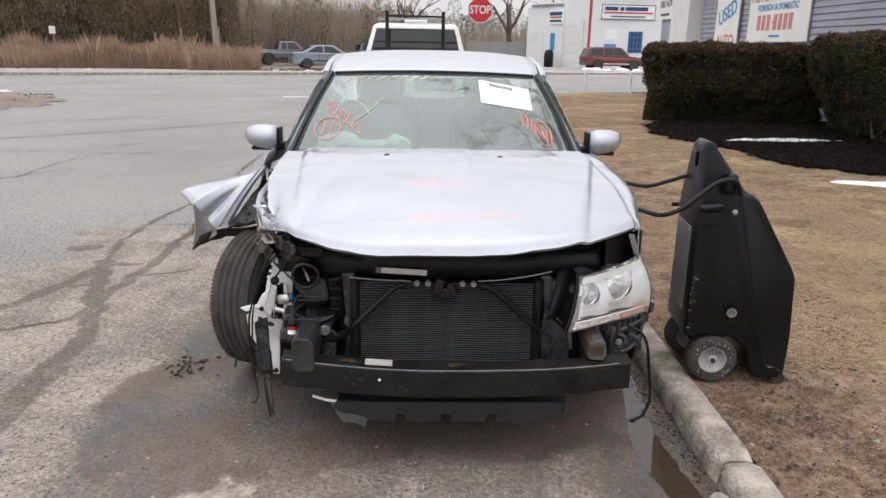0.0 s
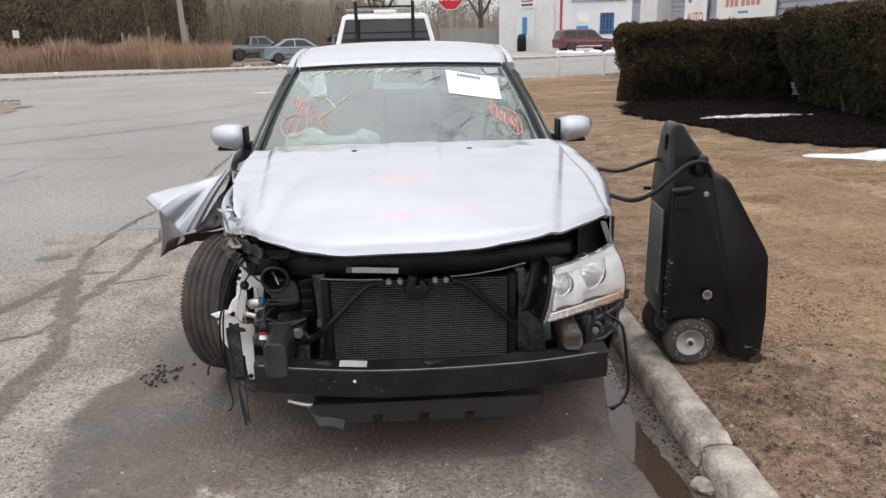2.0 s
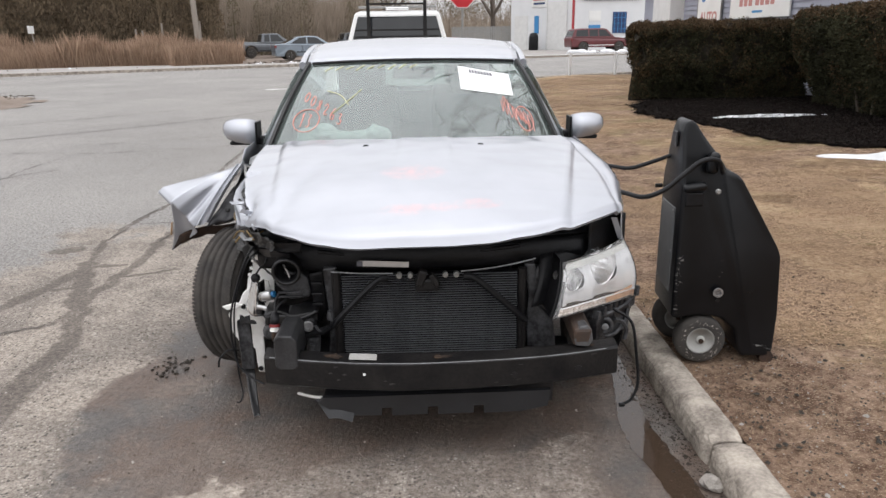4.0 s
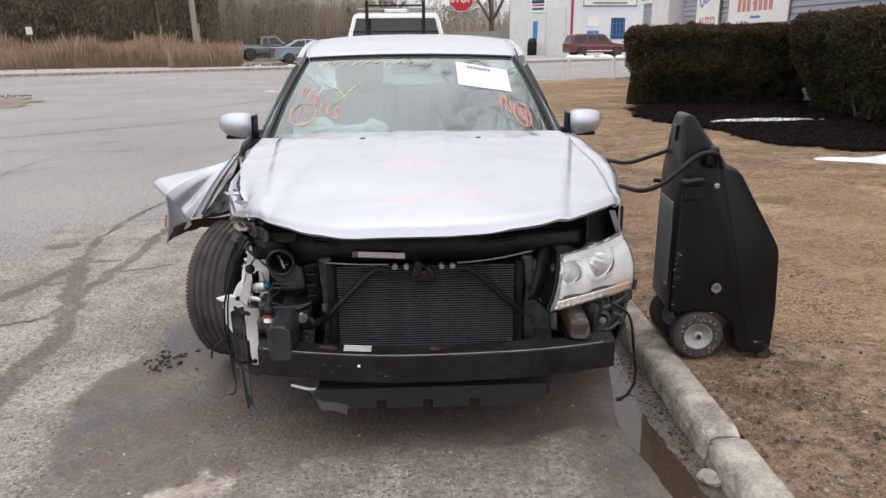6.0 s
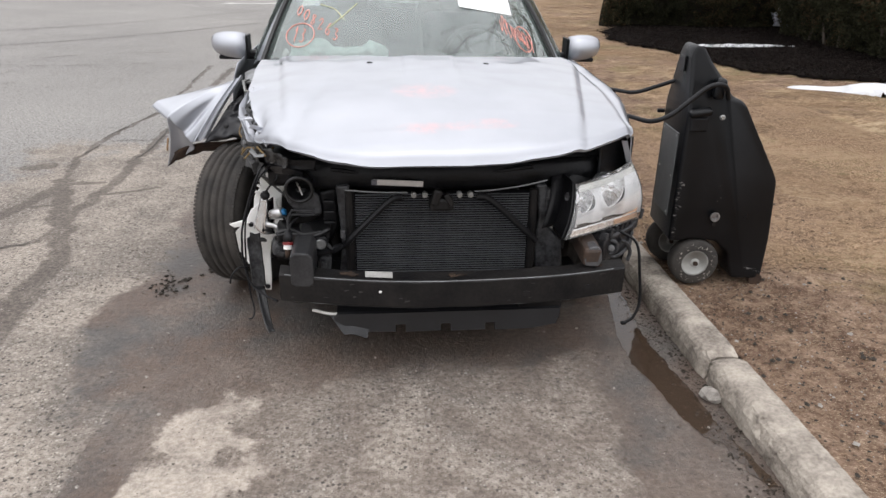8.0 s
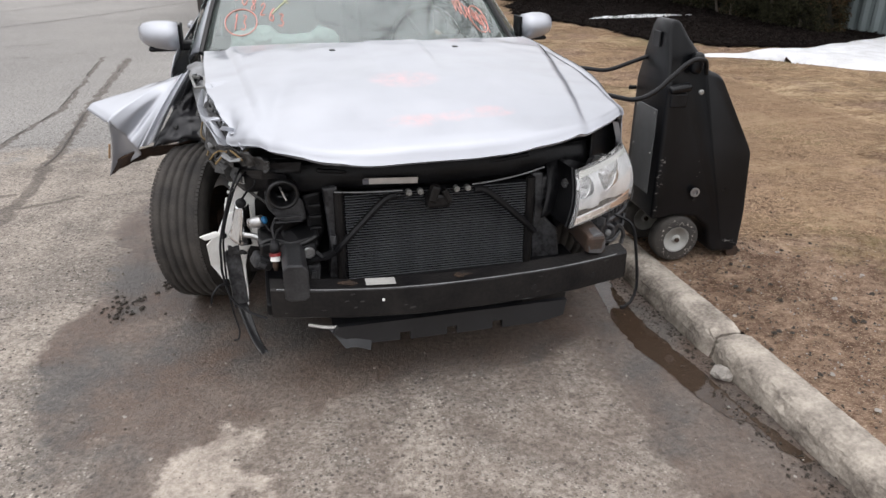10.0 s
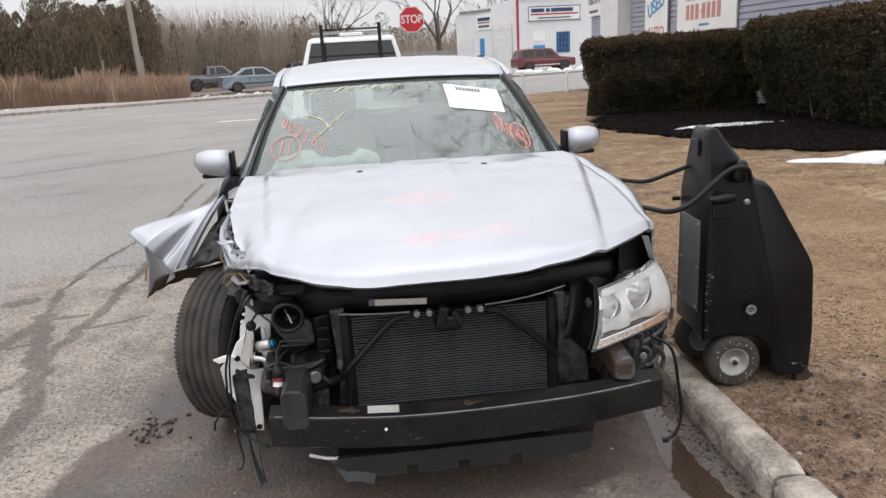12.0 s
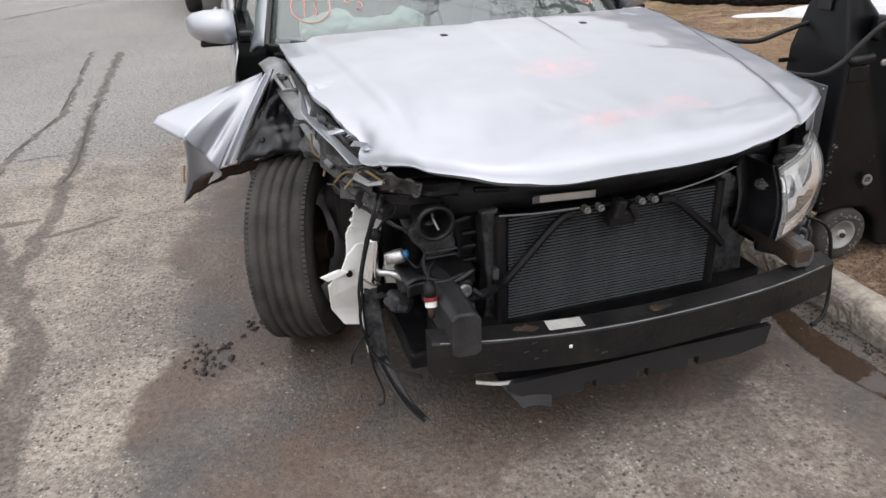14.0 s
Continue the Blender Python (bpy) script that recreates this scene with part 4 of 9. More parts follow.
made = bmesh.ops.create_icosphere(bm, subdivisions=2, radius=0.034)["verts"]
for v in made:
    v.co *= 1 + 0.45 * nz(v.co.x * 35, v.co.y * 35, v.co.z * 35)
    v.co.x, v.co.z = v.co.x * 1.15, max(v.co.z * 0.75, -0.018)
bmesh.ops.translate(bm, vec=(0.957, -0.40, 0.020), verts=made)
tagged(part("stone", bm, STONE), "pale broken stone lying in the gutter", "stone")


# ---- hedges ----
def hedge(p, q, depth, h, label, n, under=0.24, rise=0.55):
    """A clipped hedge whose front foot runs from p to q."""
    p, q = Vector((*p, 0)), Vector((*q, 0))
    d = (q - p).normalized()
    bk = Vector((-d.y, d.x, 0))
    if bk.x < 0 and bk.y < 0:
        bk = -bk
    length = (q - p).length
    ob = thing("hedge", Matrix(), label, "hedge", "clipped hedges by the house")
    z0 = lawn_z((p.x + q.x) / 2, (p.y + q.y) / 2)

    def surf(u, w, side):
        """u along, w up or across; sides: front, top, left end, right end."""
        if side == "front":
            z = w * h
            inn = under * (1 - smooth01(z, 0.0, rise * h)) + 0.05 * smooth01(z, 0.93 * h, h) - 0.04 * math.sin(math.pi * w)
            ee = 0.16 * smooth01(abs(u - 0.5), 0.44, 0.5)
            return p + d * (0.05 + u * (length - 0.1)) + bk * (inn + ee) + Vector((0, 0, z0 + z)), -bk
        if side == "top":
            rim = 0.10 * smooth01(abs(w - 0.5), 0.38, 0.5) + 0.08 * smooth01(abs(u - 0.5), 0.47, 0.5)
            return p + d * (u * length) + bk * (0.05 + w * (depth - 0.05)) + Vector((0, 0, z0 + h - rim)), Vector((0, 0, 1))
        z = w * h
        inn = 0.36 * (1 - smooth01(z, 0.0, 0.85 * h)) + 0.06 * smooth01(z, 0.9 * h, h)
        back = 0.12 + 0.9 * under * (1 - smooth01(z, 0.0, rise * h))
        if side == "left":
            return p + d * inn + bk * (back + u * (depth - 0.08 - back)) + Vector((0, 0, z0 + z)), -d
        return q - d * 0.2 * inn + bk * (back + u * (depth - 0.08 - back)) + Vector((0, 0, z0 + z)), d

    # added dark sheets just behind the leaves stand in for the hedge's inner shade
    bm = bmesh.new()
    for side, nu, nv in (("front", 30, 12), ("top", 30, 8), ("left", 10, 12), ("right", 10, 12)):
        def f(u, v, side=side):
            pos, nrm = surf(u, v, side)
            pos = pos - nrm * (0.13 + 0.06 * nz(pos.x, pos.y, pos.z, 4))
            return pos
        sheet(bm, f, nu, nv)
    part("shade_core", bm, HEDGESHADE, ob, "dark sheet painted as the shade among inner twigs")
    vs, fs, brown = [], [], ([], [])
    area = {"front": length * h, "top": length * depth, "left": depth * h, "right": depth * h}
    tot = sum(area.values())
    for side, ar in area.items():
        for _ in range(int(n * ar / tot)):
            pos, nrm = surf(random.random(), random.random() ** 0.9, side)
            if pos.z - z0 < 0.01 * h + 0.07 * abs(nz(pos.x, pos.y, 2, 2.5)):
                continue
            clump = nz(pos.x, pos.y, pos.z, 3.2) + 0.6 * nz(pos.x, pos.y, pos.z, 8.0)
            if clump < -0.30 and random.random() < 0.8:
                continue
            pos = pos + nrm * (0.09 * clump + rnd(-0.10, 0.02)) + Vector((rnd(-1, 1), rnd(-1, 1), rnd(-1, 1))) * 0.02
            t = (nrm * rnd(0.2, 1.0) + Vector((rnd(-1, 1), rnd(-1, 1), rnd(-0.6, 1)))).normalized()
            s = t.orthogonal().normalized()
            s = Matrix.Rotation(rnd(0, 6.28), 3, t) @ s
            l, w = rnd(0.03, 0.08), rnd(0.008, 0.019)
            up_ = (pos.z - z0) / h
            end = (pos - p).dot(d) / length
            dry = 0.06 + 0.75 * smooth01(up_, 0.84, 1.0) + 0.5 * smooth01(abs(end - 0.5), 0.36, 0.5) * smooth01(up_, 0.15, 0.5) + 0.55 * nz(pos.x, pos.y, pos.z, 1.5)
            to_v, to_f = brown if random.random() < dry else (vs, fs)
            k = len(to_v)
            to_v += [pos - s * w, pos + t * l * 0.5 + s * w * 0.4, pos + t * l, pos + s * w]
            to_f.append((k, k + 1, k + 2, k + 3))
    raw("foliage", vs, fs, HEDGE, ob, "dark green clipped foliage")
    raw("dry_tip", *brown, HEDGEDRY, ob, "brown winter-burnt tips")
    for k in range(int(length / 0.5)):
        bm = bmesh.new()
        c = p + d * (0.3 + k * 0.5 + rnd(-0.1, 0.1)) + bk * rnd(0.45, depth * 0.7)
        tube(bm, [(c.x, c.y, z0 - 0.03), (c.x + rnd(-0.1, 0.1), c.y + rnd(-0.1, 0.1), z0 + 0.35), (c.x + rnd(-0.2, 0.2), c.y + rnd(-0.2, 0.2), z0 + 0.8)], [0.025, 0.02, 0.01], 5)
        part("stem", bm, BARK, ob)
    return ob


hedge((4.06, 11.2), (7.5, 11.05), 0.85, 1.42, "long clipped dark green-brown yew hedge on mulch", 105000)
hedge((6.55, 10.5), (6.15, 6.1), 1.05, 1.60, "taller clipped brownish yew hedge beside the house", 105000, 0.46, 0.85)


# ---- house with grey siding and sign boards ----
WX = 7.62
house = thing("house", Matrix.Translation((WX, 4.6, 0)), "low business house with grey siding, white trim and red shingles", "house")


def hl(x, y, z):
    return Vector((x - WX, y - 4.0, z))


bm = bmesh.new()
box(bm, hl(WX + 3.6, 12.9, 1.75), (7.0, 18.4, 3.5))
part("wall", bm, SIDING, house)
for y0, y1 in ((4.0, 18.25), (20.0, 22.0)):
    me = None
    for r in range(27):
        if me is None:
            bm = bmesh.new()
            q = ((y0, 0.0), (y1, 0.0), (y1, 0.126), (y0, 0.126))
            va = [bm.verts.new(hl(WX + 0.098, y, z)) for y, z in q[:2]]
            vo = [bm.verts.new(hl(WX + (0.066 if t < 2 else 0.092), y, z)) for t, (y, z) in enumerate(q)]
            bm.faces.new(vo)
            bm.faces.new((va[0], va[1], vo[1], vo[0]))
            board = part("clapboard", bm, SIDING, house)
            me = board.data
        else:
            board = new("clapboard", me)
            board.parent = house
        board.location = (0, 0, 0.18 + r * 0.128)
bm = bmesh.new()
box(bm, hl(WX - 0.06, 19.15, 1.9), (0.5, 1.55, 3.8), bevel=0.01)
part("pilaster", bm, WHITETRIM, house, "white painted corner pier")
bm = bmesh.new()
box(bm, hl(WX - 0.28, 11.2, 3.56), (0.06, 14.2, 0.24), bevel=0.008)
box(bm, hl(WX - 0.1, 11.2, 3.46), (0.4, 14.2, 0.03))
part("fascia", bm, WHITETRIM, house, "white eave board")
bm = bmesh.new()
box(bm, hl(WX - 0.28, 21.2, 3.56), (0.06, 2.0, 0.24), bevel=0.008)
part("fascia", bm, WHITETRIM, house)
bm = bmesh.new()
for y0, y1 in ((4.0, 18.3), (19.95, 22.2)):
    for r in range(14):
        x, z = WX - 0.34 + r * 0.26, 3.66 + r * 0.15
        q = [hl(x, y0, z + 0.02), hl(x, y1, z + 0.02), hl(x + 0.28, y1, z + 0.165), hl(x + 0.28, y0, z + 0.165)]
        v = [bm.verts.new(p) for p in q]
        lo = [bm.verts.new(p - Vector((0, 0, 0.025))) for p in q[:2]]
        bm.faces.new(v)
        bm.faces.new((lo[0], lo[1], v[1], v[0]))
part("roof", bm, SHINGLE, house, "dull red shingle roof")


def sign(name, y0, y1, z0, z1, label):
    """A board on the house's street wall, facing the street; returns it and a place on its face."""
    yc, zc = (y0 + y1) / 2, (z0 + z1) / 2
    ob = thing(name, Matrix.Translation((WX + 0.03, yc + 1.05, zc - 0.09)), label, "sign")
    bm = bmesh.new()
    box(bm, (0, 0, 0), (0.035, abs(y1 - y0), z1 - z0), bevel=0.004)
    part("board", bm, SIGNWHITE, ob)
    face = lambda y, z: Matrix.Translation((-0.021, y, z)) @ Matrix(((0, 0, -1, 0), (-1, 0, 0, 0), (0, 1, 0, 0), (0, 0, 0, 1)))
    return ob, face


def bars(ob, face, rows, material, name="lettering_bar"):
    bm = bmesh.new()
    for y, z, w, h in rows:
        m = face(y, z)
        box(bm, m.translation, (0.004, w, h))
    return part(name, bm, material, ob)


ob, face = sign("sign_board", 16.65, 15.1, 1.35, 3.12, "tall white wall sign lettered in blue and red")
text("lettering", "USED", 0.50, face(0.0, 0.28) @ Matrix.Rotation(radians(17), 4, "Z"), SIGNBLUE, ob, 0.95)
text("lettering", "AUTO", 0.42, face(0.0, -0.42), SIGNRED, ob, 0.95)
bm = bmesh.new()
for y in (-0.775, 0.775):
    box(bm, (-0.006, y, 0), (0.04, 0.03, 1.77))
for z in (-0.885, 0.885):
    box(bm, (-0.006, 0, z), (0.04, 1.55, 0.03))
part("frame", bm, GALV, ob)
ob, face = sign("sign_board", 14.55, 11.65, 1.78, 3.28, "large white wall sign with red and blue lettering")
text("lettering", "AUTO WRECKERS", 0.36, face(0, 0.26), SIGNRED, ob, 0.92)
text("lettering", "FOREIGN & DOMESTIC", 0.19, face(0, 0.0), SIGNBLUE, ob, 1.0)
bars(ob, face, [(0.85 - 0.24 * k - (0.10 if k > 2 else 0), -0.32, 0.17, 0.34) for k in range(7)] + [(0.13, -0.32, 0.10, 0.05)], SIGNRED)
bars(ob, face, [(0.0, 0.58, 1.7, 0.14)], SIGNBLUE)
bars(ob, face, [(0.0, -0.62, 0.5, 0.05)], SIGNBLUE)
ob, face = sign("sign_board", 21.8, 20.25, 2.55, 3.25, "small white wall sign with grey lettering")
text("lettering", "USED AUTO", 0.26, face(0, 0.12), INK, ob, 0.9)
bars(ob, face, [(0.1, -0.2, 0.9, 0.08)], INK)

# corrugated metal fence behind the hedge
fence = thing("metal_fence", Matrix.Translation((7.2, 6.2, 0)), "grey-green corrugated metal fence beside snow", "fence")
bm = bmesh.new()
n = 150
prev = None
for k in range(n * 4 + 1):
    y = -0.4 - k * 0.0225
    ph = (k % 8)
    x = 0.0 if ph in (0, 1, 2) else (0.03 if ph in (4, 5, 6) else 0.015)
    x += 0.42 * (-y) * 0.45
    if k > 420:
        break
    pair = (bm.verts.new((x, y + 0.7, 0.02)), bm.verts.new((x, y + 0.7, 1.9)))
    if prev:
        bm.faces.new((prev[0], pair[0], pair[1], prev[1]))
    prev = pair
part("corrugated_sheet", bm, CORRUG, fence)
bm = bmesh.new()
box(bm, (2.0, -4.6, 1.93), (0.05, 10.2, 0.06), Matrix.Rotation(radians(10.7), 4, "Z"))
part("top_rail", bm, CORRUG, fence)

# white pipe fence by the cross street
rail = thing("pipe_fence", Matrix.Translation((4.84, 20.7, 0)), "low white painted pipe fence at the lawn's end", "fence")
posts = [(-3.1, -0.85), (-1.55, -0.4), (0, 0), (1.56, 0.42), (3.2, 0.85), (4.8, 1.3)]
for x, y in posts:
    bm = bmesh.new()
    tube(bm, [(x, y, 0.02), (x, y, 0.80)], 0.045, 10)
    part("post", bm, WHITETRIM, rail)
bm = bmesh.new()
tube(bm, [(x, y, 0.75) for x, y in posts], 0.016, 8)
part("rail", bm, WHITETRIM, rail)

# stop sign
sx, sy = 1.45, 20.9
stop = thing("stop_sign", Matrix.Translation((sx, sy, 0)), "red octagonal stop sign on a steel post", "road sign")
bm = bmesh.new()
box(bm, (0, 0.03, 1.2), (0.07, 0.035, 2.4), bevel=0.006)
part("post", bm, GALV, stop)
oct8 = lambda r: [(r * math.cos(math.pi / 8 + k * math.pi / 4), r * math.sin(math.pi / 8 + k * math.pi / 4)) for k in range(8)]
bm = bmesh.new()
prism(bm, oct8(0.41), 0.006, Matrix.Translation((0, 0, 2.58)))
plate = part("plate", bm, WHITETRIM, stop)
bm = bmesh.new()
prism(bm, oct8(0.385), 0.004, Matrix.Translation((0, -0.005, 2.58)))
part("red_face", bm, STOPRED, stop)
text("lettering", "STOP", 0.34, Matrix.Translation((0, -0.009, 2.58)) @ Matrix.Rotation(radians(90), 4, "X"), WHITETRIM, stop, 0.82)

# ---- white workshop across the street ----
C = Vector((12.7, 57.2, 0))
dl = (Vector((8.3, 63.2, 0)) - C).normalized()
shop = thing("workshop", Matrix.Translation(C) @ Matrix.Scale(1.09, 4), "white painted block workshop with red trim and signs", "building")
H0 = 5.25
L = 6.8
bm = bmesh.new()
foot = [Vector((0, 0, 0)), dl * L, dl * L + Vector((16, 4, 0)), Vector((18, 1.5, 0))]
top = [H0, H0 - 0.75, H0 - 0.75, H0]
lo = [bm.verts.new(p) for p in foot]
hi = [bm.verts.new(p + Vector((0, 0, h))) for p, h in zip(foot, top)]
bm.faces.new(hi)
for i in range(4):
    bm.faces.new((lo[i], lo[(i + 1) % 4], hi[(i + 1) % 4], hi[i]))
part("wall", bm, WHITEWALL, shop)
nl = Vector((-abs(dl.y), -abs(dl.x), 0)).normalized()
nl = Vector((dl.y, -dl.x, 0))
if nl.y > 0:
    nl = -nl
dr = Vector((18, 1.5, 0)).normalized()
nr = Vector((dr.y, -dr.x, 0))


def on(d, n, s, z, w, h, t, bm, out=0.0):
    """A slab on a facade: s metres from the corner."""
    c = d * s + n * (t / 2 + out) + Vector((0, 0, z))
    box(bm, c, (w, t, h), Matrix.Rotation(math.atan2(d.y, d.x), 4, "Z"))


for nm, d, nn, s, z, w, h, t, mt, lab in (
    ("garage_door", dl, nl, 1.75, 1.75, 1.9, 3.5, 0.06, WHITETRIM, "white roller door"),
    ("garage_door", dl, nl, 5.6, 1.3, 1.5, 2.6, 0.06, WHITETRIM, "white panel door"),
    ("blue_notice", dl, nl, 3.9, 1.9, 0.45, 1.3, 0.05, SIGNBLUE, "blue wall notice"),
    ("downpipe", dl, nl, 0.12, 2.7, 0.14, 5.5, 0.12, REDTRIM, "red downpipe"),
    ("parapet_trim", dr, nr, 9.0, H0 - 0.05, 18.2, 0.16, 0.1, SIGNBLUE, "blue parapet edge"),
    ("parapet_trim", dl, nl, 4.6, H0 - 0.62, 3.4, 0.16, 0.12, GALV, "grey parapet edge"),
    ("window", dr, nr, 3.4, 1.95, 1.05, 1.5, 0.05, NAVY, "dark barred window"),
    ("notice", dr, nr, 1.5, 2.45, 0.9, 0.7, 0.05, SIGNWHITE, "small notice"),
    ("notice", dr, nr, 1.5, 1.55, 0.9, 0.5, 0.05, SIGNBLUE, "small blue notice"),
):
    bm = bmesh.new()
    on(d, nn, s, z, w, h, t, bm)
    part(nm, bm, mt, shop, lab)
bm = bmesh.new()
for k in range(4):
    on(dr, nr, 3.0 + 0.27 * k, 1.95, 0.03, 1.5, 0.03, bm, 0.055)
for k in range(3):
    on(dr, nr, 3.4, 1.5 + 0.4 * k, 1.05, 0.03, 0.03, bm, 0.055)
part("window_bars", bm, SIGNBLUE, shop)
bm = bmesh.new()
for r in range(5):
    on(dl, nl, 1.75, 0.5 + 0.65 * r, 1.8, 0.03, 0.02, bm, 0.06)
for s_ in (0.75, 2.75):
    on(dl, nl, s_, 1.75, 0.06, 3.5, 0.03, bm, 0.06)
part("door_battens", bm, WHITETRIM, shop)
bm = bmesh.new()
on(dr, nr, 2.7, 4.05, 4.3, 1.0, 0.08, bm)
shop_sign = part("sign_board", bm, SIGNWHITE, shop)
bm = bmesh.new()
on(dl, nl, 3.6, 3.75, 1.6, 1.1, 0.08, bm)
part("sign_board", bm, SIGNWHITE, shop)
bm = bmesh.new()
for s_, w in ((1.4, 1.0), (2.2, 0.3), (3.3, 1.7)):
    on(dr, nr, s_, 4.28, w, 0.26, 0.02, bm, 0.085)
for s_ in (0.68, 4.72):
    on(dr, nr, s_, 4.05, 0.05, 1.0, 0.02, bm, 0.085)
for z in (3.55, 4.55):
    on(dr, nr, 2.7, z, 4.1, 0.05, 0.02, bm, 0.085)
part("sign_bar", bm, NAVY, shop)
bm = bmesh.new()
on(dl, nl, 3.6, 3.98, 1.3, 0.25, 0.02, bm, 0.085)
part("sign_bar", bm, NAVY, shop)
bm = bmesh.new()
on(dl, nl, 3.6, 3.45, 1.2, 0.14, 0.02, bm, 0.085)
part("sign_bar", bm, NAVY, shop)
bm = bmesh.new()
on(dr, nr, 2.7, 4.0, 3.7, 0.10, 0.02, bm, 0.085)
part("sign_stripe", bm, REDTRIM, shop)
bm = bmesh.new()
on(dl, nl, 3.6, 3.72, 1.3, 0.09, 0.02, bm, 0.085)
part("sign_stripe", bm, REDTRIM, shop)
bm = bmesh.new()
on(dr, nr, 2.7, 3.74, 2.6, 0.09, 0.02, bm, 0.085)
part("sign_small_bar", bm, INK, shop)
bm = bmesh.new()
lathe(bm, [(0.36, 0.0), (0.4, 0.1), (0.4, 1.0), (0.37, 1.15), (0.3, 1.35), (0.15, 1.42), (0.001, 1.43)], None, 16)
bin_ = tagged(part("waste_bin", bm, BLACKPL, smooth=True), "black lidded waste bin beside the workshop wall", "bin")
bin_.matrix_basis = pose(*(C + dl * 3.6 + nl * 1.0))
panel = thing("grey_fence", pose(3.2, 64.5, 0, 0, 0, -5), "grey board fence beside the workshop", "fence")
for z in (0.5, 1.6):
    bm = bmesh.new()
    box(bm, (3.12, 0.04, z), (6.38, 0.05, 0.09))
    part("rail", bm, GALV, panel)
for k in range(40):
    bm = bmesh.new()
    box(bm, (k * 0.16, 0, 1.0 + 0.012 * (k % 3)), (0.14, 0.03, 2.0 + 0.024 * (k % 3)))
    part("board", bm, GALV, panel)
lumps("snow_bank", [(C.x + rnd(-2.0, 12), C.y - 8.6 + rnd(-0.7, 0.7) + 0.12 * 0, 0.05, rnd(0.15, 0.55)) for _ in range(46)], SNOW, "ploughed snow bank beside the far pavement", "snow", "stuff")
flat("workshop_yard", [(3.5, 43.0), (40, 62), (30, 75), (-2, 60)], 0.02, PAVE, "pale worn yard in front of the workshop", "yard")

# ---- utility pole and overhead wires ----
pole = thing("utility_pole", Matrix.Translation((-12.8, 41.6, 0)), "leaning weathered wooden utility pole among reeds", "utility pole")
top = Vector((-0.25, 0, 9.6))
bm = bmesh.new()
tube(bm, [Vector((0, 0, -0.1)), top * 0.5, top], [0.17, 0.15, 0.12], 12)
part("shaft", bm, POLEWOOD, pole)
bm = bmesh.new()
tube(bm, [(-1.65, -0.1, 5.55), (-0.9, -0.1, 5.65)], 0.18, 10)
part("splice_case", bm, BLACKPL, pole, "black cable splice case")
bm = bmesh.new()
for z, dz, r in ((7.0, 0.5, 0.022), (6.2, 0.45, 0.03), (5.7, 0.4, 0.04)):
    a = Vector((-12.8 - 0.026 * z, 41.6, z))
    for end in (a + U * 46 + Vector((0, 0, 0.6)), a - U * 46 + Vector((0, 0, -0.3))):
        tube(bm, [a.lerp(end, t / 14) - Vector((0, 0, 4 * dz * (t / 14) * (1 - t / 14))) for t in range(15)], r, 5)
tagged(part("overhead_wires", bm, WIRE), "black sagging overhead wires between utility poles", "wires")
for x, h_ in ((-15.5, 2.3), (-13.2, 2.4), (-17.1, 2.0), (-16.7, 1.9)):
    bm = bmesh.new()
    tube(bm, [(x, 43.5, -0.05), (x + 0.03, 43.5, h_)], 0.055, 7)
    tagged(part("fence_post", bm, POLEWOOD), "weathered grey post standing in the reeds", "post", "posts in the reeds")
small = thing("marker_post", Matrix.Translation((-21.9, 41.0, 0)), "small white marker sign on a thin post", "sign")
bm = bmesh.new()
tube(bm, [(0, 0, 0), (-0.12, 0, 1.9)], 0.04, 8)
part("post", bm, POLEWOOD, small)
bm = bmesh.new()
box(bm, (-0.13, -0.05, 2.0), (0.36, 0.02, 0.42), bevel=0.005)
part("plate", bm, SIGNWHITE, small)
bm = bmesh.new()
tube(bm, [(-24.3, 38.5, 0), (-26.0, 39.5, 2.3)], 0.07, 8)
tagged(part("leaning_stake", bm, POLEWOOD), "pale wooden stake leaning in the reeds", "post")


# ---- reeds, woods, bare trees ----
def reeds():
    vs, fs = [], []
    while len(fs) < 170000:
        u = rnd(-62, -4.5)
        v = (3.0 if u > -12 else 5.8) + 8 * random.random() ** 1.4
        h = rnd(0.6, 1.75) * (0.75 + 0.55 * nz(u, v, 0, 0.30) + 0.3 * nz(u, v, 4, 1.1) + 0.55 * smooth01(u, -9, -3) * (1 if u < 0 else 0.6))
        if nz(u, v, 3, 0.5) < -0.35 and random.random() < 0.7:
            continue
        p = cs(u, v)
        if p.x > -0.236 * (p.y + 2.4) + 0.5 * nz(u, v, 8, 0.8):
            continue
        a, w, ln = rnd(0, 6.28), rnd(0.003, 0.009), rnd(0, 0.32)
        c, s = math.cos(a), math.sin(a)
        k = len(vs)
        vs += [(p.x - w, p.y, 0), (p.x + w, p.y, 0), (p.x + c * ln * h * 0.5 + w * 0.8, p.y + s * ln * h * 0.5, h * 0.65), (p.x + c * ln * h, p.y + s * ln * h, h)]
        fs.append((k, k + 1, k + 2, k + 3))
    return tagged(raw("reeds", vs, fs, REED), "tall dry tan reeds and grass by the street", "reeds", kind="stuff")


reeds()


def by_reeds(lo, hi):
    """A place on the strip between the far pavement and the reeds."""
    q = cs(rnd(-34, -3.5), rnd(lo, hi))
    return (q.x, q.y, 0.03)


grit("leaf_litter", 2600, lambda: by_reeds(2.0, 6.5), lambda: rnd(0.02, 0.07), BARK, "brown leaf litter in front of the reeds", "litter")
grit("snow_crumbs", 320, lambda: by_reeds(2.2, 4.6), lambda: rnd(0.025, 0.09), SNOW, "scattered crumbs of old snow before the reeds", "snow")


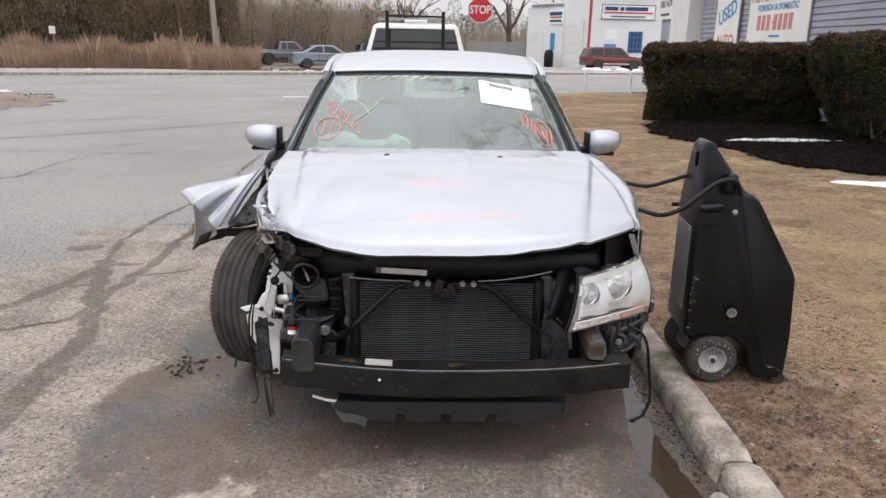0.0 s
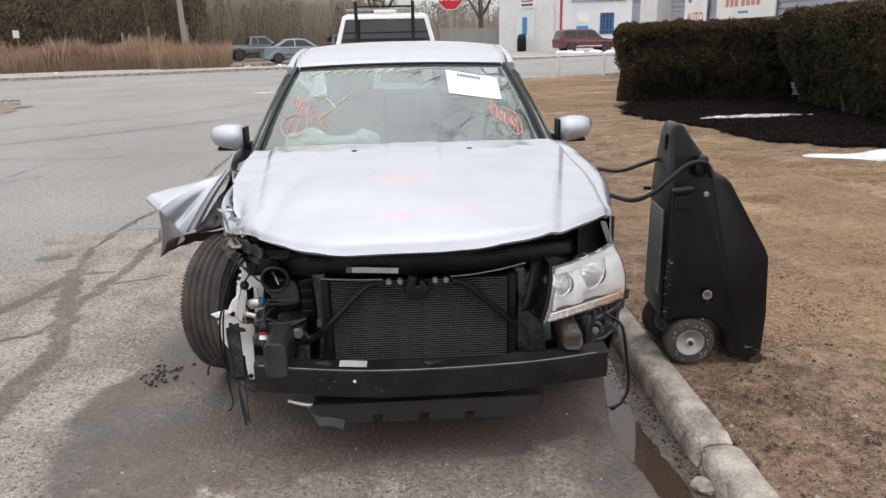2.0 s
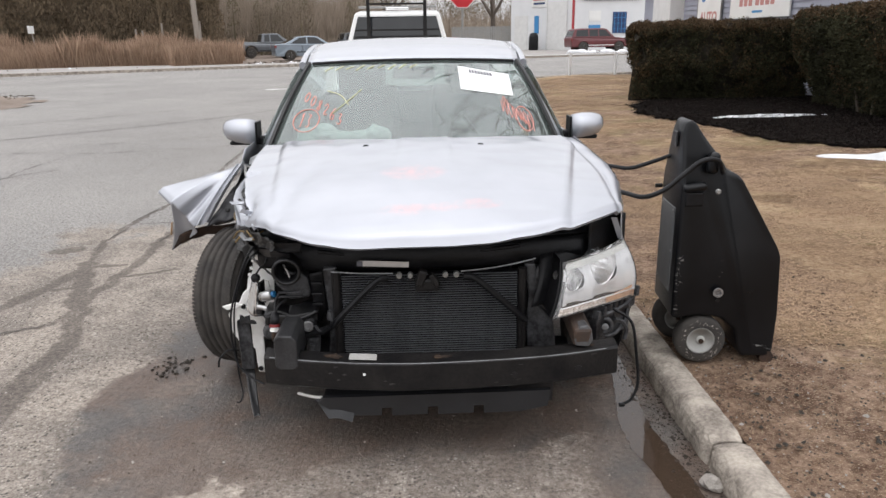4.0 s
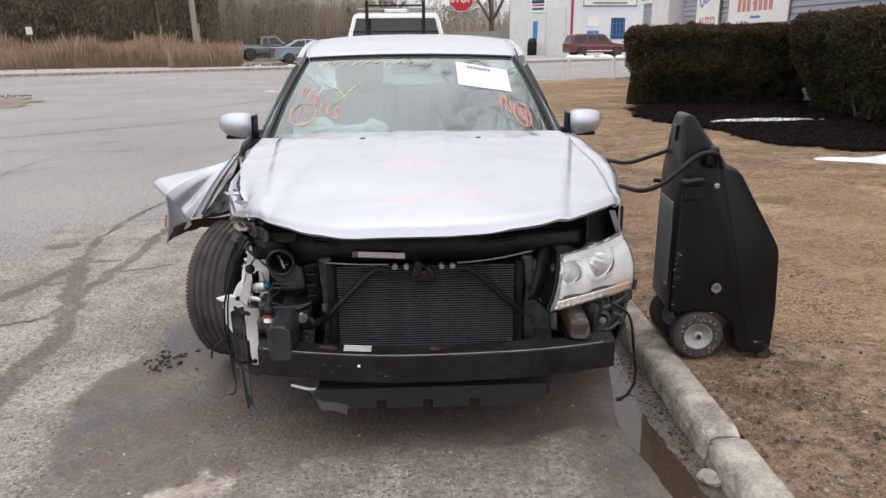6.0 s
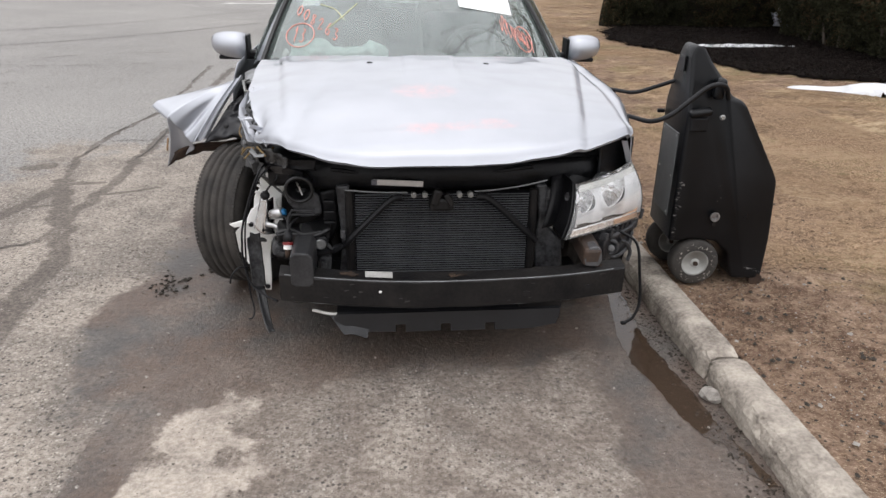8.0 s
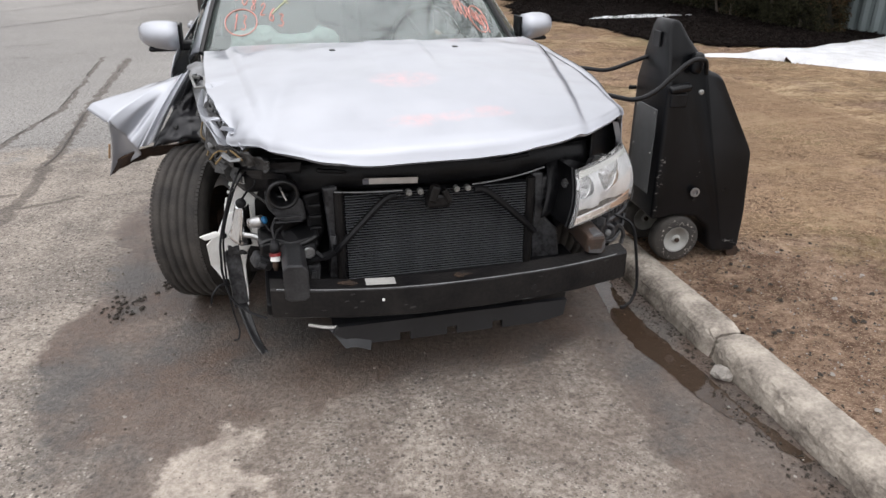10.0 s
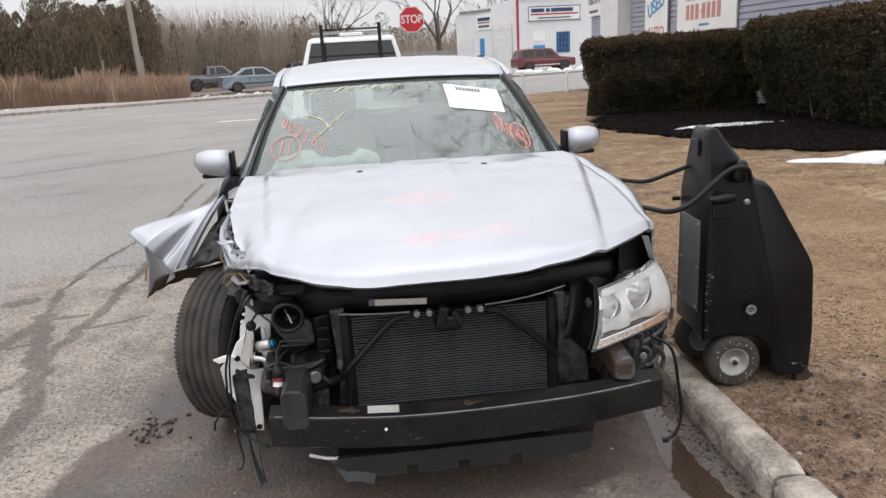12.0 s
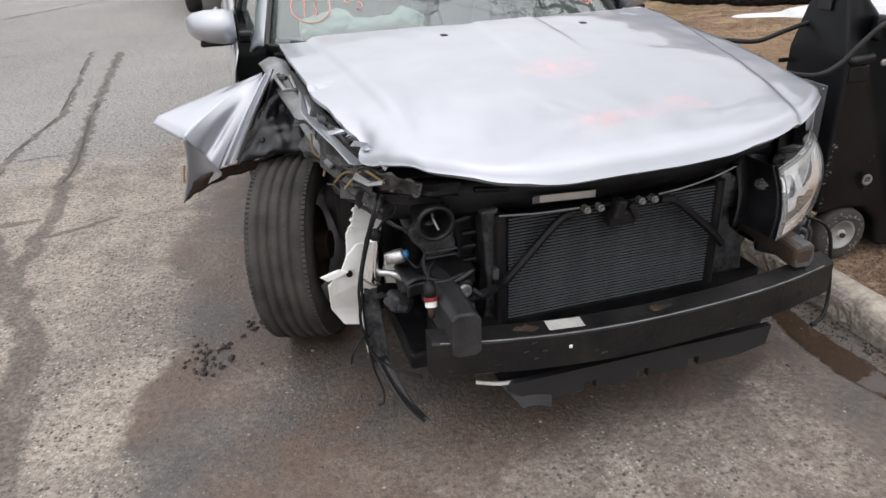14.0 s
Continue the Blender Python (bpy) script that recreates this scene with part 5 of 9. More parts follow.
def conifer_mass(name, spots, material, label, n_per):
    """Many crowns of drooping sprays on trunks, joined: x, y, height, half-width, bare foot."""
    vs, fs = [], []
    for x, y, h, w, foot in spots:
        for _ in range(int(n_per * h / 6)):
            t = random.random() ** 0.8
            z = foot + (h - foot) * t
            prof = w * (1 - t**2.6) ** 0.55 * (0.6 + 0.4 * smooth01(t, 0, 0.2)) * (0.8 + 0.4 * nz(x, t * 4, y, 1.7))
            a, r = rnd(0, 6.283), prof * (0.35 + 0.65 * random.random() ** 0.5)
            px, py = x + r * math.cos(a), y + r * math.sin(a)
            s, b = rnd(0.06, 0.17), rnd(0, 6.283)
            dx, dy = math.cos(b) * s * 0.3, math.sin(b) * s * 0.3
            k = len(vs)
            vs += [(px + rnd(-0.03, 0.03), py, z + s * rnd(0.5, 1.1)), (px + dx, py + dy, z - s * rnd(0.2, 0.7)), (px - dx, py - dy, z - s * rnd(0.1, 0.8))]
            fs.append((k, k + 1, k + 2))
        k = len(vs)
        vs += [(x - 0.1, y - 0.1, 0), (x + 0.1, y - 0.1, 0), (x, y + 0.1, 0), (x, y, h * 0.92)]
        fs += [(k, k + 1, k + 3), (k + 1, k + 2, k + 3), (k + 2, k, k + 3)]
    return tagged(raw(name, vs, fs, material), label, "trees", kind="stuff")


def wood_line():
    out = []
    for k in range(150):
        u = -75 + k * 0.46 + rnd(-0.4, 0.4)
        if u > -6.5:
            break
        for v in (16, 19, 22.5):
            p = cs(u + rnd(-0.5, 0.5), v + rnd(-1, 1))
            out.append((p.x, p.y, rnd(4.6, 6.0) + 0.8 * nz(u, v, 1, 0.2), rnd(1.0, 1.6), rnd(0.0, 0.4)))
    return out


# added upright sheets whose dark colour stands for shade deep in the wood
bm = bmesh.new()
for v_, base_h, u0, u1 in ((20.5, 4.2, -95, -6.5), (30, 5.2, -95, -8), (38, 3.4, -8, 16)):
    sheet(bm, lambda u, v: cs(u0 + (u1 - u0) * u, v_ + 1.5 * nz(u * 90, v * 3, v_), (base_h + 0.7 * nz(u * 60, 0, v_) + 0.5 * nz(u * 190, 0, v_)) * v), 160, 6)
tagged(part("wood_shade_backing", bm, WOODSHADE, smooth=True), "backing sheets painted as the wood's shade behind the first trees", "trees", kind="stuff")
conifer_mass("cedar_wood", wood_line(), NEEDLE, "dense dark wall of cedars behind reeds", 2300)
tall = []
for k in range(95):
    p = cs(rnd(-80, -7), rnd(24, 36))
    tall.append((p.x, p.y, rnd(6.2, 9.2), rnd(1.4, 2.4), rnd(2.5, 4.0)))
conifer_mass("pine_wood", tall, PINE, "taller olive pines rising behind the cedars", 1200)
low = []
for k in range(95):
    p = cs(rnd(-7, 12), rnd(22, 40))
    low.append((p.x, p.y, rnd(2.6, 5.4), rnd(0.7, 1.3), rnd(0, 0.3)))
for k in range(14):
    p = cs(rnd(-7, -1), rnd(36, 46))
    low.append((p.x, p.y, rnd(6.5, 8.6), rnd(1.2, 2.0), rnd(2, 3)))
for k in range(70):
    low.append((rnd(-8, 22), rnd(78, 100), rnd(4.5, 7.0), rnd(1.4, 2.6), rnd(0.5, 1.5)))
conifer_mass("mixed_wood", low, PINE, "young conifers and scrub at the wood's end", 620)


def brush():
    vs, fs = [], []
    for _ in range(42000):
        if random.random() < 0.72:
            p = cs(rnd(-9, 14), rnd(24, 42))
        else:
            p = Vector((rnd(-10, 30), rnd(70, 90), 0))
        h, a, ln, w = rnd(1.5, 5.2) * (1 + 0.75 * smooth01(-p.x, 2, 7) * (p.y < 68)), rnd(0, 6.28), rnd(0, 0.45), rnd(0.008, 0.022)
        z0 = rnd(0, 2.2)
        k = len(vs)
        q = (p.x + math.cos(a) * ln * h, p.y + math.sin(a) * ln * h)
        vs += [(p.x - w, p.y, z0), (p.x + w, p.y, z0), (*q, z0 + h * 0.6)]
        fs.append((k, k + 1, k + 2))
    return tagged(raw("brush", vs, fs, BRUSH), "grey-brown leafless brush and saplings", "brush", kind="stuff")


brush()


def bare_tree(m, h, seed, label, spread=0.62, deep=5, thin=1.0):
    rg = random.Random(seed)
    ob = thing("bare_tree", m, label, "tree")
    bm = bmesh.new()

    def grow(bm, p, d, l, r, depth):
        pts, rs = [p], [r]
        for k in range(3):
            d = (d + Vector((rg.uniform(-1, 1), rg.uniform(-1, 1), rg.uniform(-0.5, 0.8))) * 0.16).normalized()
            p = p + d * l / 3
            pts.append(p)
            rs.append(r * (1 - 0.13 * (k + 1)))
        tube(bm, pts, rs, 8 if depth == deep else (5 if depth > 2 else 3), False)
        if depth == 0:
            return
        for k in range(rg.choice((2, 3, 3)) if depth > 1 else 3):
            ax = Vector((rg.uniform(-1, 1), rg.uniform(-1, 1), rg.uniform(-0.35, 0.5))).normalized()
            nd = (d + ax * rg.uniform(spread * 0.6, spread * 1.5)).normalized()
            grow(bm, pts[rg.choice((2, 3, 3))], nd, l * rg.uniform(0.6, 0.82), max(rs[-1] * rg.uniform(0.5, 0.72), h * 0.0007), depth - 1)

    trunk_top = Vector((0, 0, h * 0.26))
    tube(bm, [(0, 0, -0.1), (0.02, 0, h * 0.13), trunk_top], [h * 0.028, h * 0.022, h * 0.019], 10)
    part("trunk", bm, BARK, ob)
    for k in range(4):
        bm = bmesh.new()
        a = k * 1.57 + rg.uniform(-0.4, 0.4)
        grow(bm, trunk_top - Vector((0, 0, h * 0.01 * k)), Vector((math.cos(a) * 0.55, math.sin(a) * 0.55, 1)).normalized(), h * (0.26 if thin == 1 else 0.21), h * 0.0145 * thin, deep)
        part("limb", bm, BARK, ob)
    return ob


bare_tree(pose(-2.2, 61, 0), 9.2, 3, "leafless spreading street tree against the pale sky")
bare_tree(pose(7.0, 66, 0), 11.5, 8, "leafless tree rising behind the workshop")
bare_tree(pose(13.5, 72, 0), 10, 12, "leafless thin tree behind the workshop roof")
bare_tree(pose(8.1, 4.4, 0.08) @ Matrix.Rotation(radians(9), 4, Vector((-0.8, -0.6, 0))), 15.0, 21, "large leafless tree on the lawn, mirrored in the windscreen", 0.8, 6, 0.8)

# ---- the wrecked silver sedan ----
car = thing("wrecked_car", Matrix(), "silver sedan with a smashed, stripped front end parked at the kerb", "car")
FAX, RAX, WR = 0.74, 3.50, 0.325


def half_w(y, side):
    """Half width of the bonnet; the struck side is pushed in."""
    if side > 0:
        return float(np.interp(y, [-0.2, 0.2, 0.5, 0.9, 1.2], [0.735, 0.754, 0.778, 0.76, 0.735]))
    return float(np.interp(y, [-0.2, 0.0, 0.2, 0.5, 0.9, 1.2], [0.52, 0.57, 0.615, 0.685, 0.712, 0.722]))


def bonnet_z(x, y):
    z = float(np.interp(y, [-0.16, -0.13, -0.08, 0.0, 0.15, 0.35, 0.6, 0.85, 1.1], [0.772, 0.80, 0.824, 0.848, 0.878, 0.909, 0.938, 0.960, 0.972]))
    ax = abs(x - 0.03)
    z -= 0.045 * (ax / 0.75) ** 2.4
    z += 0.006 * smooth01(abs(x - 0.045), 0.118, 0.100) * smooth01(y, 0.35, 0.7)
    # shoulder creases run in towards the nose
    far = smooth01(x, -0.3, 0.3)
    c = 0.515 - 0.018 * far + (0.12 + 0.10 * far) * y
    z += 0.016 * smooth01(ax, c + 0.020, c - 0.016) * (smooth01(y, -0.35, 0.15) * far + smooth01(y, 0.0, 0.3) * (1 - far)) - 0.006
    hit = smooth01(-x, 0.25, 0.62) * smooth01(y, 0.55, 0.0)
    z += hit * (0.004 * nz(x, y, 0, 7) + 0.004 * nz(x, y, 5, 19))
    z += 0.005 * nz(x, y, 2, 3.2) + 0.0016 * nz(x, y, 6, 11)
    # a fold running back from the struck corner
    f = (x + 0.47) - 0.18 * (y - 0.1)
    z -= 0.009 * math.exp(-((f / 0.045) ** 2)) * smooth01(y, 0.75, 0.25)
    return z


def bonnet(u, v):
    s = 2 * u - 1
    x0 = s * (0.775 if s > 0 else 0.60)
    yf = -0.148 + (0.268 * s**3.2 if s > 0 else 0.31 * (-s) ** 4.6)
    yr = 0.86 + 0.25 * (abs(s)) ** 2
    y = yf + (yr - yf) * v
    x = 0.015 + s * (half_w(y, s) - (0.015 if s > 0 else -0.015))
    z = bonnet_z(x, y)
    if s < -0.86 and y < 0.55:
        front = smooth01(y, 0.42, 0.12)
        z -= (0.012 + 0.03 * front) * smooth01(-s, 0.86, 1.0) * (1 + 0.5 * front * nz(x, y, 8, 14))
        x += (0.003 + 0.014 * front) * nz(y, s, 3, 16)
    if s > 0.96:
        z -= 0.012
    z -= 0.016 * smooth01(-s, 0.45, 0.95) * smooth01(y, 0.32, -0.02)
    lip = smooth01(v, 0.035, 0.0)
    return (x, y + 0.008 * lip, z - 0.014 * lip)


bm = bmesh.new()
sheet(bm, bonnet, 150, 110, -0.014)
hood = part("bonnet", bm, PAINTCHALK, car, "creased silver bonnet crumpled at one corner", smooth=True)
hood.modifiers.new("soft_edges", "EDGE_SPLIT").split_angle = radians(50)
for x, y in ((-0.21, 0.757), (0.293, 0.755)):
    bm = bmesh.new()
    box(bm, (x, y, bonnet_z(x, y) + 0.008), (0.026, 0.03, 0.016), bevel=0.005)
    part("washer_nozzle", bm, BLACKPL, hood)
bm = bmesh.new()
box(bm, (0.142, -0.122, bonnet_z(0.142, -0.122) + 0.001), (0.022, 0.008, 0.006), bevel=0.002)
part("emblem_stud", bm, BLACKPL, hood)
# chalk smears worn into the paint
rg = random.Random(5)
# crumpled bare corner of the bonnet
DARKMETAL = mat("scraped_dark_metal", (0.010, 0.010, 0.011), (0.085, 0.083, 0.08), rough=0.45, metal=0.3, scale=22, fine=200, bump=0.1, mixed=0.4)


def folded(name, pts, wide, material, label, thick=0.003):
    """A strip of sheet metal bent sharply along points; wide is its width as a vector."""
    bm = bmesh.new()
    rows = []
    for i, p in enumerate(pts):
        w = Vector(wide) * (0.7 + 0.5 * rg.random())
        rows.append([bm.verts.new(Vector(p) + w * (f - 0.5) + Vector((rg.uniform(-1, 1), rg.uniform(-1, 1), rg.uniform(-1, 1))) * 0.006) for f in (0, 0.45, 1)])
    fs = []
    for p, q in zip(rows, rows[1:]):
        fs += [bm.faces.new((p[k], p[k + 1], q[k + 1], q[k])) for k in range(2)]
    bmesh.ops.recalc_face_normals(bm, faces=fs)
    bmesh.ops.solidify(bm, geom=fs, thickness=thick)
    return part(name, bm, material, car, label)


for pts, wide, mt in (
    ([(-0.70, 0.62, 0.86), (-0.705, 0.50, 0.835), (-0.69, 0.38, 0.825), (-0.66, 0.26, 0.79), (-0.63, 0.18, 0.775)], (0.03, 0.01, -0.015), PAINT),
    ([(-0.69, 0.42, 0.80), (-0.685, 0.32, 0.775), (-0.655, 0.26, 0.745), (-0.63, 0.20, 0.735), (-0.60, 0.12, 0.74)], (0.015, 0.01, 0.04), DARKMETAL),
    ([(-0.70, 0.36, 0.76), (-0.66, 0.28, 0.72), (-0.675, 0.24, 0.69), (-0.62, 0.20, 0.70), (-0.60, 0.16, 0.665)], (0.01, 0.03, 0.05), DARKMETAL),
    ([(-0.645, 0.17, 0.748), (-0.615, 0.12, 0.738), (-0.585, 0.10, 0.744)], (0.008, 0.0, 0.014), PRIMER),
):
    folded("torn_metal", pts, wide, mt, "torn and folded metal at the struck corner")
for k in range(9):
    a = Vector((-0.665 + 0.012 * k + rg.uniform(-0.012, 0.012), 0.31 - 0.022 * k + rg.uniform(-0.015, 0.015), 0.842 - 0.006 * k))
    pts = [a + Vector((0.014 * t * rg.uniform(-1, 1.4), -0.014 * t, 0.008 * t * rg.uniform(-1, 1.2))) for t in range(3)]
    folded("paint_flake", pts, (0.012, 0.006, rg.uniform(-0.008, 0.012)), PAINT if k % 3 else DARKMETAL, "lifted flake of torn bonnet skin", 0.0015)


def crumpled(name, a, b, c, d, amp, scale, material, label):
    """A sheet between four corners, crushed into sharp small folds."""
    a, b, c, d = (Vector(p) for p in (a, b, c, d))
    nrm_ = (b - a).cross(d - a).normalized()
    bm = bmesh.new()

    def f(u, v):
        p = a.lerp(b, u).lerp(d.lerp(c, u), v)
        h = 1 - 2 * abs(nz(p.x, p.y, p.z, scale)) + 0.7 * nz(p.y, p.z, p.x, scale * 2.3)
        rag = 0.012 * nz(u * 7, v * 5, 2) * (1 if min(u, v, 1 - u, 1 - v) < 0.02 else 0)
        return p + nrm_ * amp * h + Vector((rag, rag, rag))

    sheet(bm, f, 22, 14, 0.0025)
    return part(name, bm, material, car, label)


crumpled("crushed_metal", (-0.735, 0.60, 0.80), (-0.655, 0.22, 0.775), (-0.60, 0.10, 0.665), (-0.715, 0.52, 0.685), 0.022, 16, DARKMETAL, "crushed dark sheet metal at the struck corner")
crumpled("crushed_metal", (-0.70, 0.50, 0.86), (-0.615, 0.155, 0.79), (-0.575, 0.125, 0.735), (-0.70, 0.47, 0.80), 0.014, 24, DARKMETAL, "scraped dark folded bonnet corner")
crumpled("crushed_metal", (-0.63, 0.16, 0.775), (-0.50, 0.03, 0.752), (-0.50, 0.05, 0.715), (-0.62, 0.17, 0.72), 0.006, 26, DARKMETAL, "dark folded bonnet lip")
for pts, w in (
    ([(-0.71, 0.44, 0.79), (-0.715, 0.39, 0.755), (-0.69, 0.36, 0.73), (-0.70, 0.33, 0.70)], 0.0034),
):
    bm = bmesh.new()
    tube(bm, curve_pts(pts, 5), w, 6)
    part("torn_wiring", bm, YELLOWPL, car, "bent yellow-sleeved wire at the struck corner")
bm = bmesh.new()
for k in range(2):
    a = Vector((-0.68 + 0.07 * rg.random(), 0.18 + 0.10 * rg.random(), 0.68 + 0.07 * rg.random()))
    pts = [a + Vector((0.035 * t, -0.02 * t, 0.012 * t)) + Vector((rg.uniform(-1, 1), rg.uniform(-1, 1), rg.uniform(-1, 1))) * 0.03 for t in range(4)]
    tube(bm, curve_pts(pts, 4), 0.0035, 5)
part("torn_wiring", bm, YELLOWPL, car, "frayed yellow-sleeved wires")


# body sides: outline in y and z, with wheel arches
def body_x(z, y):
    x = float(np.interp(z, [0.16, 0.22, 0.40, 0.62, 0.80, 0.90, 0.97], [0.83, 0.865, 0.893, 0.905, 0.892, 0.86, 0.80]))
    x *= float(np.interp(y, [0.12, 0.30, 0.5, 0.75, 1.4, 3.4, 4.2, 4.62], [0.845, 0.91, 0.965, 1.0, 1.0, 1.0, 0.96, 0.84]))
    return x


def belt(y):
    return float(np.interp(y, [0.13, 0.3, 0.6, 1.2, 2.2, 3.4, 4.6], [0.775, 0.805, 0.86, 0.895, 0.93, 0.97, 0.95]))


def foot(y):
    z = 0.20 + 0.10 * smooth01(y, 4.0, 4.6)
    for c in (FAX, RAX):
        d = 0.385**2 - (y - c) ** 2
        if d > 0:
            z = max(z, 0.30 + math.sqrt(d))
    return z


def side_panel(name, side, y0, y1, nu, parent=None, top=None, low=None):
    bm = bmesh.new()

    def f(u, v):
        y = y0 + (y1 - y0) * u
        lo, hi = (low or foot)(y), (top or belt)(y)
        z = lo + (hi - lo) * v
        return (side * body_x(z, y), y, z)

    sheet(bm, f, nu, 10, 0.004)
    return part(name, bm, PAINT, parent or car, smooth=True)


side_panel("front_wing", 1, 0.135, 1.24, 60, low=lambda y: max(foot(y), float(np.interp(y, [0.135, 0.19, 0.36, 0.42], [0.70, 0.62, 0.48, 0.2]))))
bm = bmesh.new()
sheet(bm, lambda u, v: (0.742 + 0.034 * (1 - v) - 0.020 * u, 0.132 + 0.016 * (1 - v) + 0.006 * u, 0.700 + 0.086 * v), 3, 6, 0.003)
part("wing_flange", bm, PAINT, car, "narrow silver wing edge above the lamp")
bm = bmesh.new()


def wing_top(u, v):
    y = 0.14 + 1.10 * u
    xi, xo = half_w(y, 1) + 0.006, body_x(belt(y), y)
    t = v
    zi = bonnet_z(xi, y) - 0.012
    zo = belt(y)
    return (xi + (xo - xi) * t, y, zi + (zo - zi) * t + 0.012 * math.sin(math.pi * t))


sheet(bm, wing_top, 40, 6, 0.003)
part("wing_crown", bm, PAINT, car, smooth=True)
bm = bmesh.new()
sheet(bm, lambda u, v: (0.64 + 0.167 * u, 0.125 + 0.12 * u, 0.42 + (0.380 - 0.025 * u) * v), 10, 8, 0.004)
part("inner_wing", bm, BLACKPL, car, "black inner wing behind the lamp", smooth=True)
for s in (1, -1):
    d = side_panel("front_door", s, 1.25, 2.30, 24)
    bm = bmesh.new()
    box(bm, (s * 0.918, 2.15, 0.80), (0.03, 0.2, 0.03), bevel=0.01)
    part("handle", bm, PAINT, d)
    d = side_panel("rear_door", s, 2.31, 3.22, 24)
    bm = bmesh.new()
    box(bm, (s * 0.918, 3.02, 0.83), (0.03, 0.2, 0.03), bevel=0.01)
    part("handle", bm, PAINT, d)
    side_panel("quarter_panel", s, 3.23, 4.62, 60)
# boot and tail
bm = bmesh.new()
sheet(bm, lambda u, v: ((2 * u - 1) * (0.86 - 0.14 * v), 4.62 + 0.03 * math.sin(math.pi * v) - 0.2 * abs(2 * u - 1) ** 3, 0.28 + 0.70 * v), 16, 8, 0.004)
part("tail_panel", bm, PAINT, car, smooth=True)
bm = bmesh.new()
sheet(bm, lambda u, v: ((2 * u - 1) * (0.80 - 0.04 * v), 3.95 + 0.68 * v - 0.12 * abs(2 * u - 1) ** 3 * v, 1.02 - 0.03 * v - 0.05 * abs(2 * u - 1) ** 2.5), 16, 8, 0.004)
part("boot_lid", bm, PAINT, car, smooth=True)
for s in (1, -1):
    bm = bmesh.new()
    box(bm, (s * 0.66, 4.60, 0.80), (0.26, 0.09, 0.17), bevel=0.02)
    part("tail_lamp", bm, REDPL, car)


# glasshouse
def ws(u, v):
    """Windscreen: u across, v up."""
    s = 2 * u - 1
    xb, xt = 0.752, 0.60
    y = (1.0 + 0.33 * abs(s) ** 2.2) * (1 - v) + (1.80 + 0.07 * abs(s) ** 2.2) * v
    z = (0.875 + 0.015 * abs(s)) * (1 - v) + (1.300 - 0.018 * s * s) * v + 0.025 * math.sin(math.pi * v)
    return Vector((s * (xb + (xt - xb) * v), y, z))


def ws_off(u, v, d):
    """A place d outside the glass."""
    e = 1e-3
    n = (ws(u + e, v) - ws(u - e, v)).cross(ws(u, v + e) - ws(u, v - e)).normalized()
    if n.z < 0:
        n = -n
    return ws(u, v) + n * d


bm = bmesh.new()
sheet(bm, ws, 30, 16)
fs = list(bm.faces)
bmesh.ops.recalc_face_normals(bm, faces=fs)
bmesh.ops.solidify(bm, geom=fs, thickness=0.005)
screen = part("windscreen", bm, GLASS, car, "greenish windscreen with chalk writing", smooth=True)
screen.visible_shadow = False
bm = bmesh.new()
rim = [ws_off(u, 0.004, 0.003) for u in np.linspace(0, 1, 30)]
tube(bm, rim, 0.010, 6)
tube(bm, [ws_off(u, 1.0, 0.002) for u in np.linspace(0.02, 0.98, 20)], 0.009, 6)
part("screen_seal", bm, BLACKPL, screen)
# pillars, roof rails, roof
ROOF = lambda y: float(np.interp(y, [1.80, 2.1, 2.6, 3.1, 3.45], [1.303, 1.372, 1.420, 1.405, 1.345]))


def roof(u, v):
    s = 2 * u - 1
    y = 1.81 + 0.07 * abs(s) ** 2.2 + (1.66 - 0.1 * abs(s) ** 2) * v
    w = float(np.interp(y, [1.8, 2.4, 3.0, 3.5], [0.605, 0.635, 0.625, 0.57]))
    return (s * w, y, ROOF(y) - 0.035 * abs(s) ** 3.0)


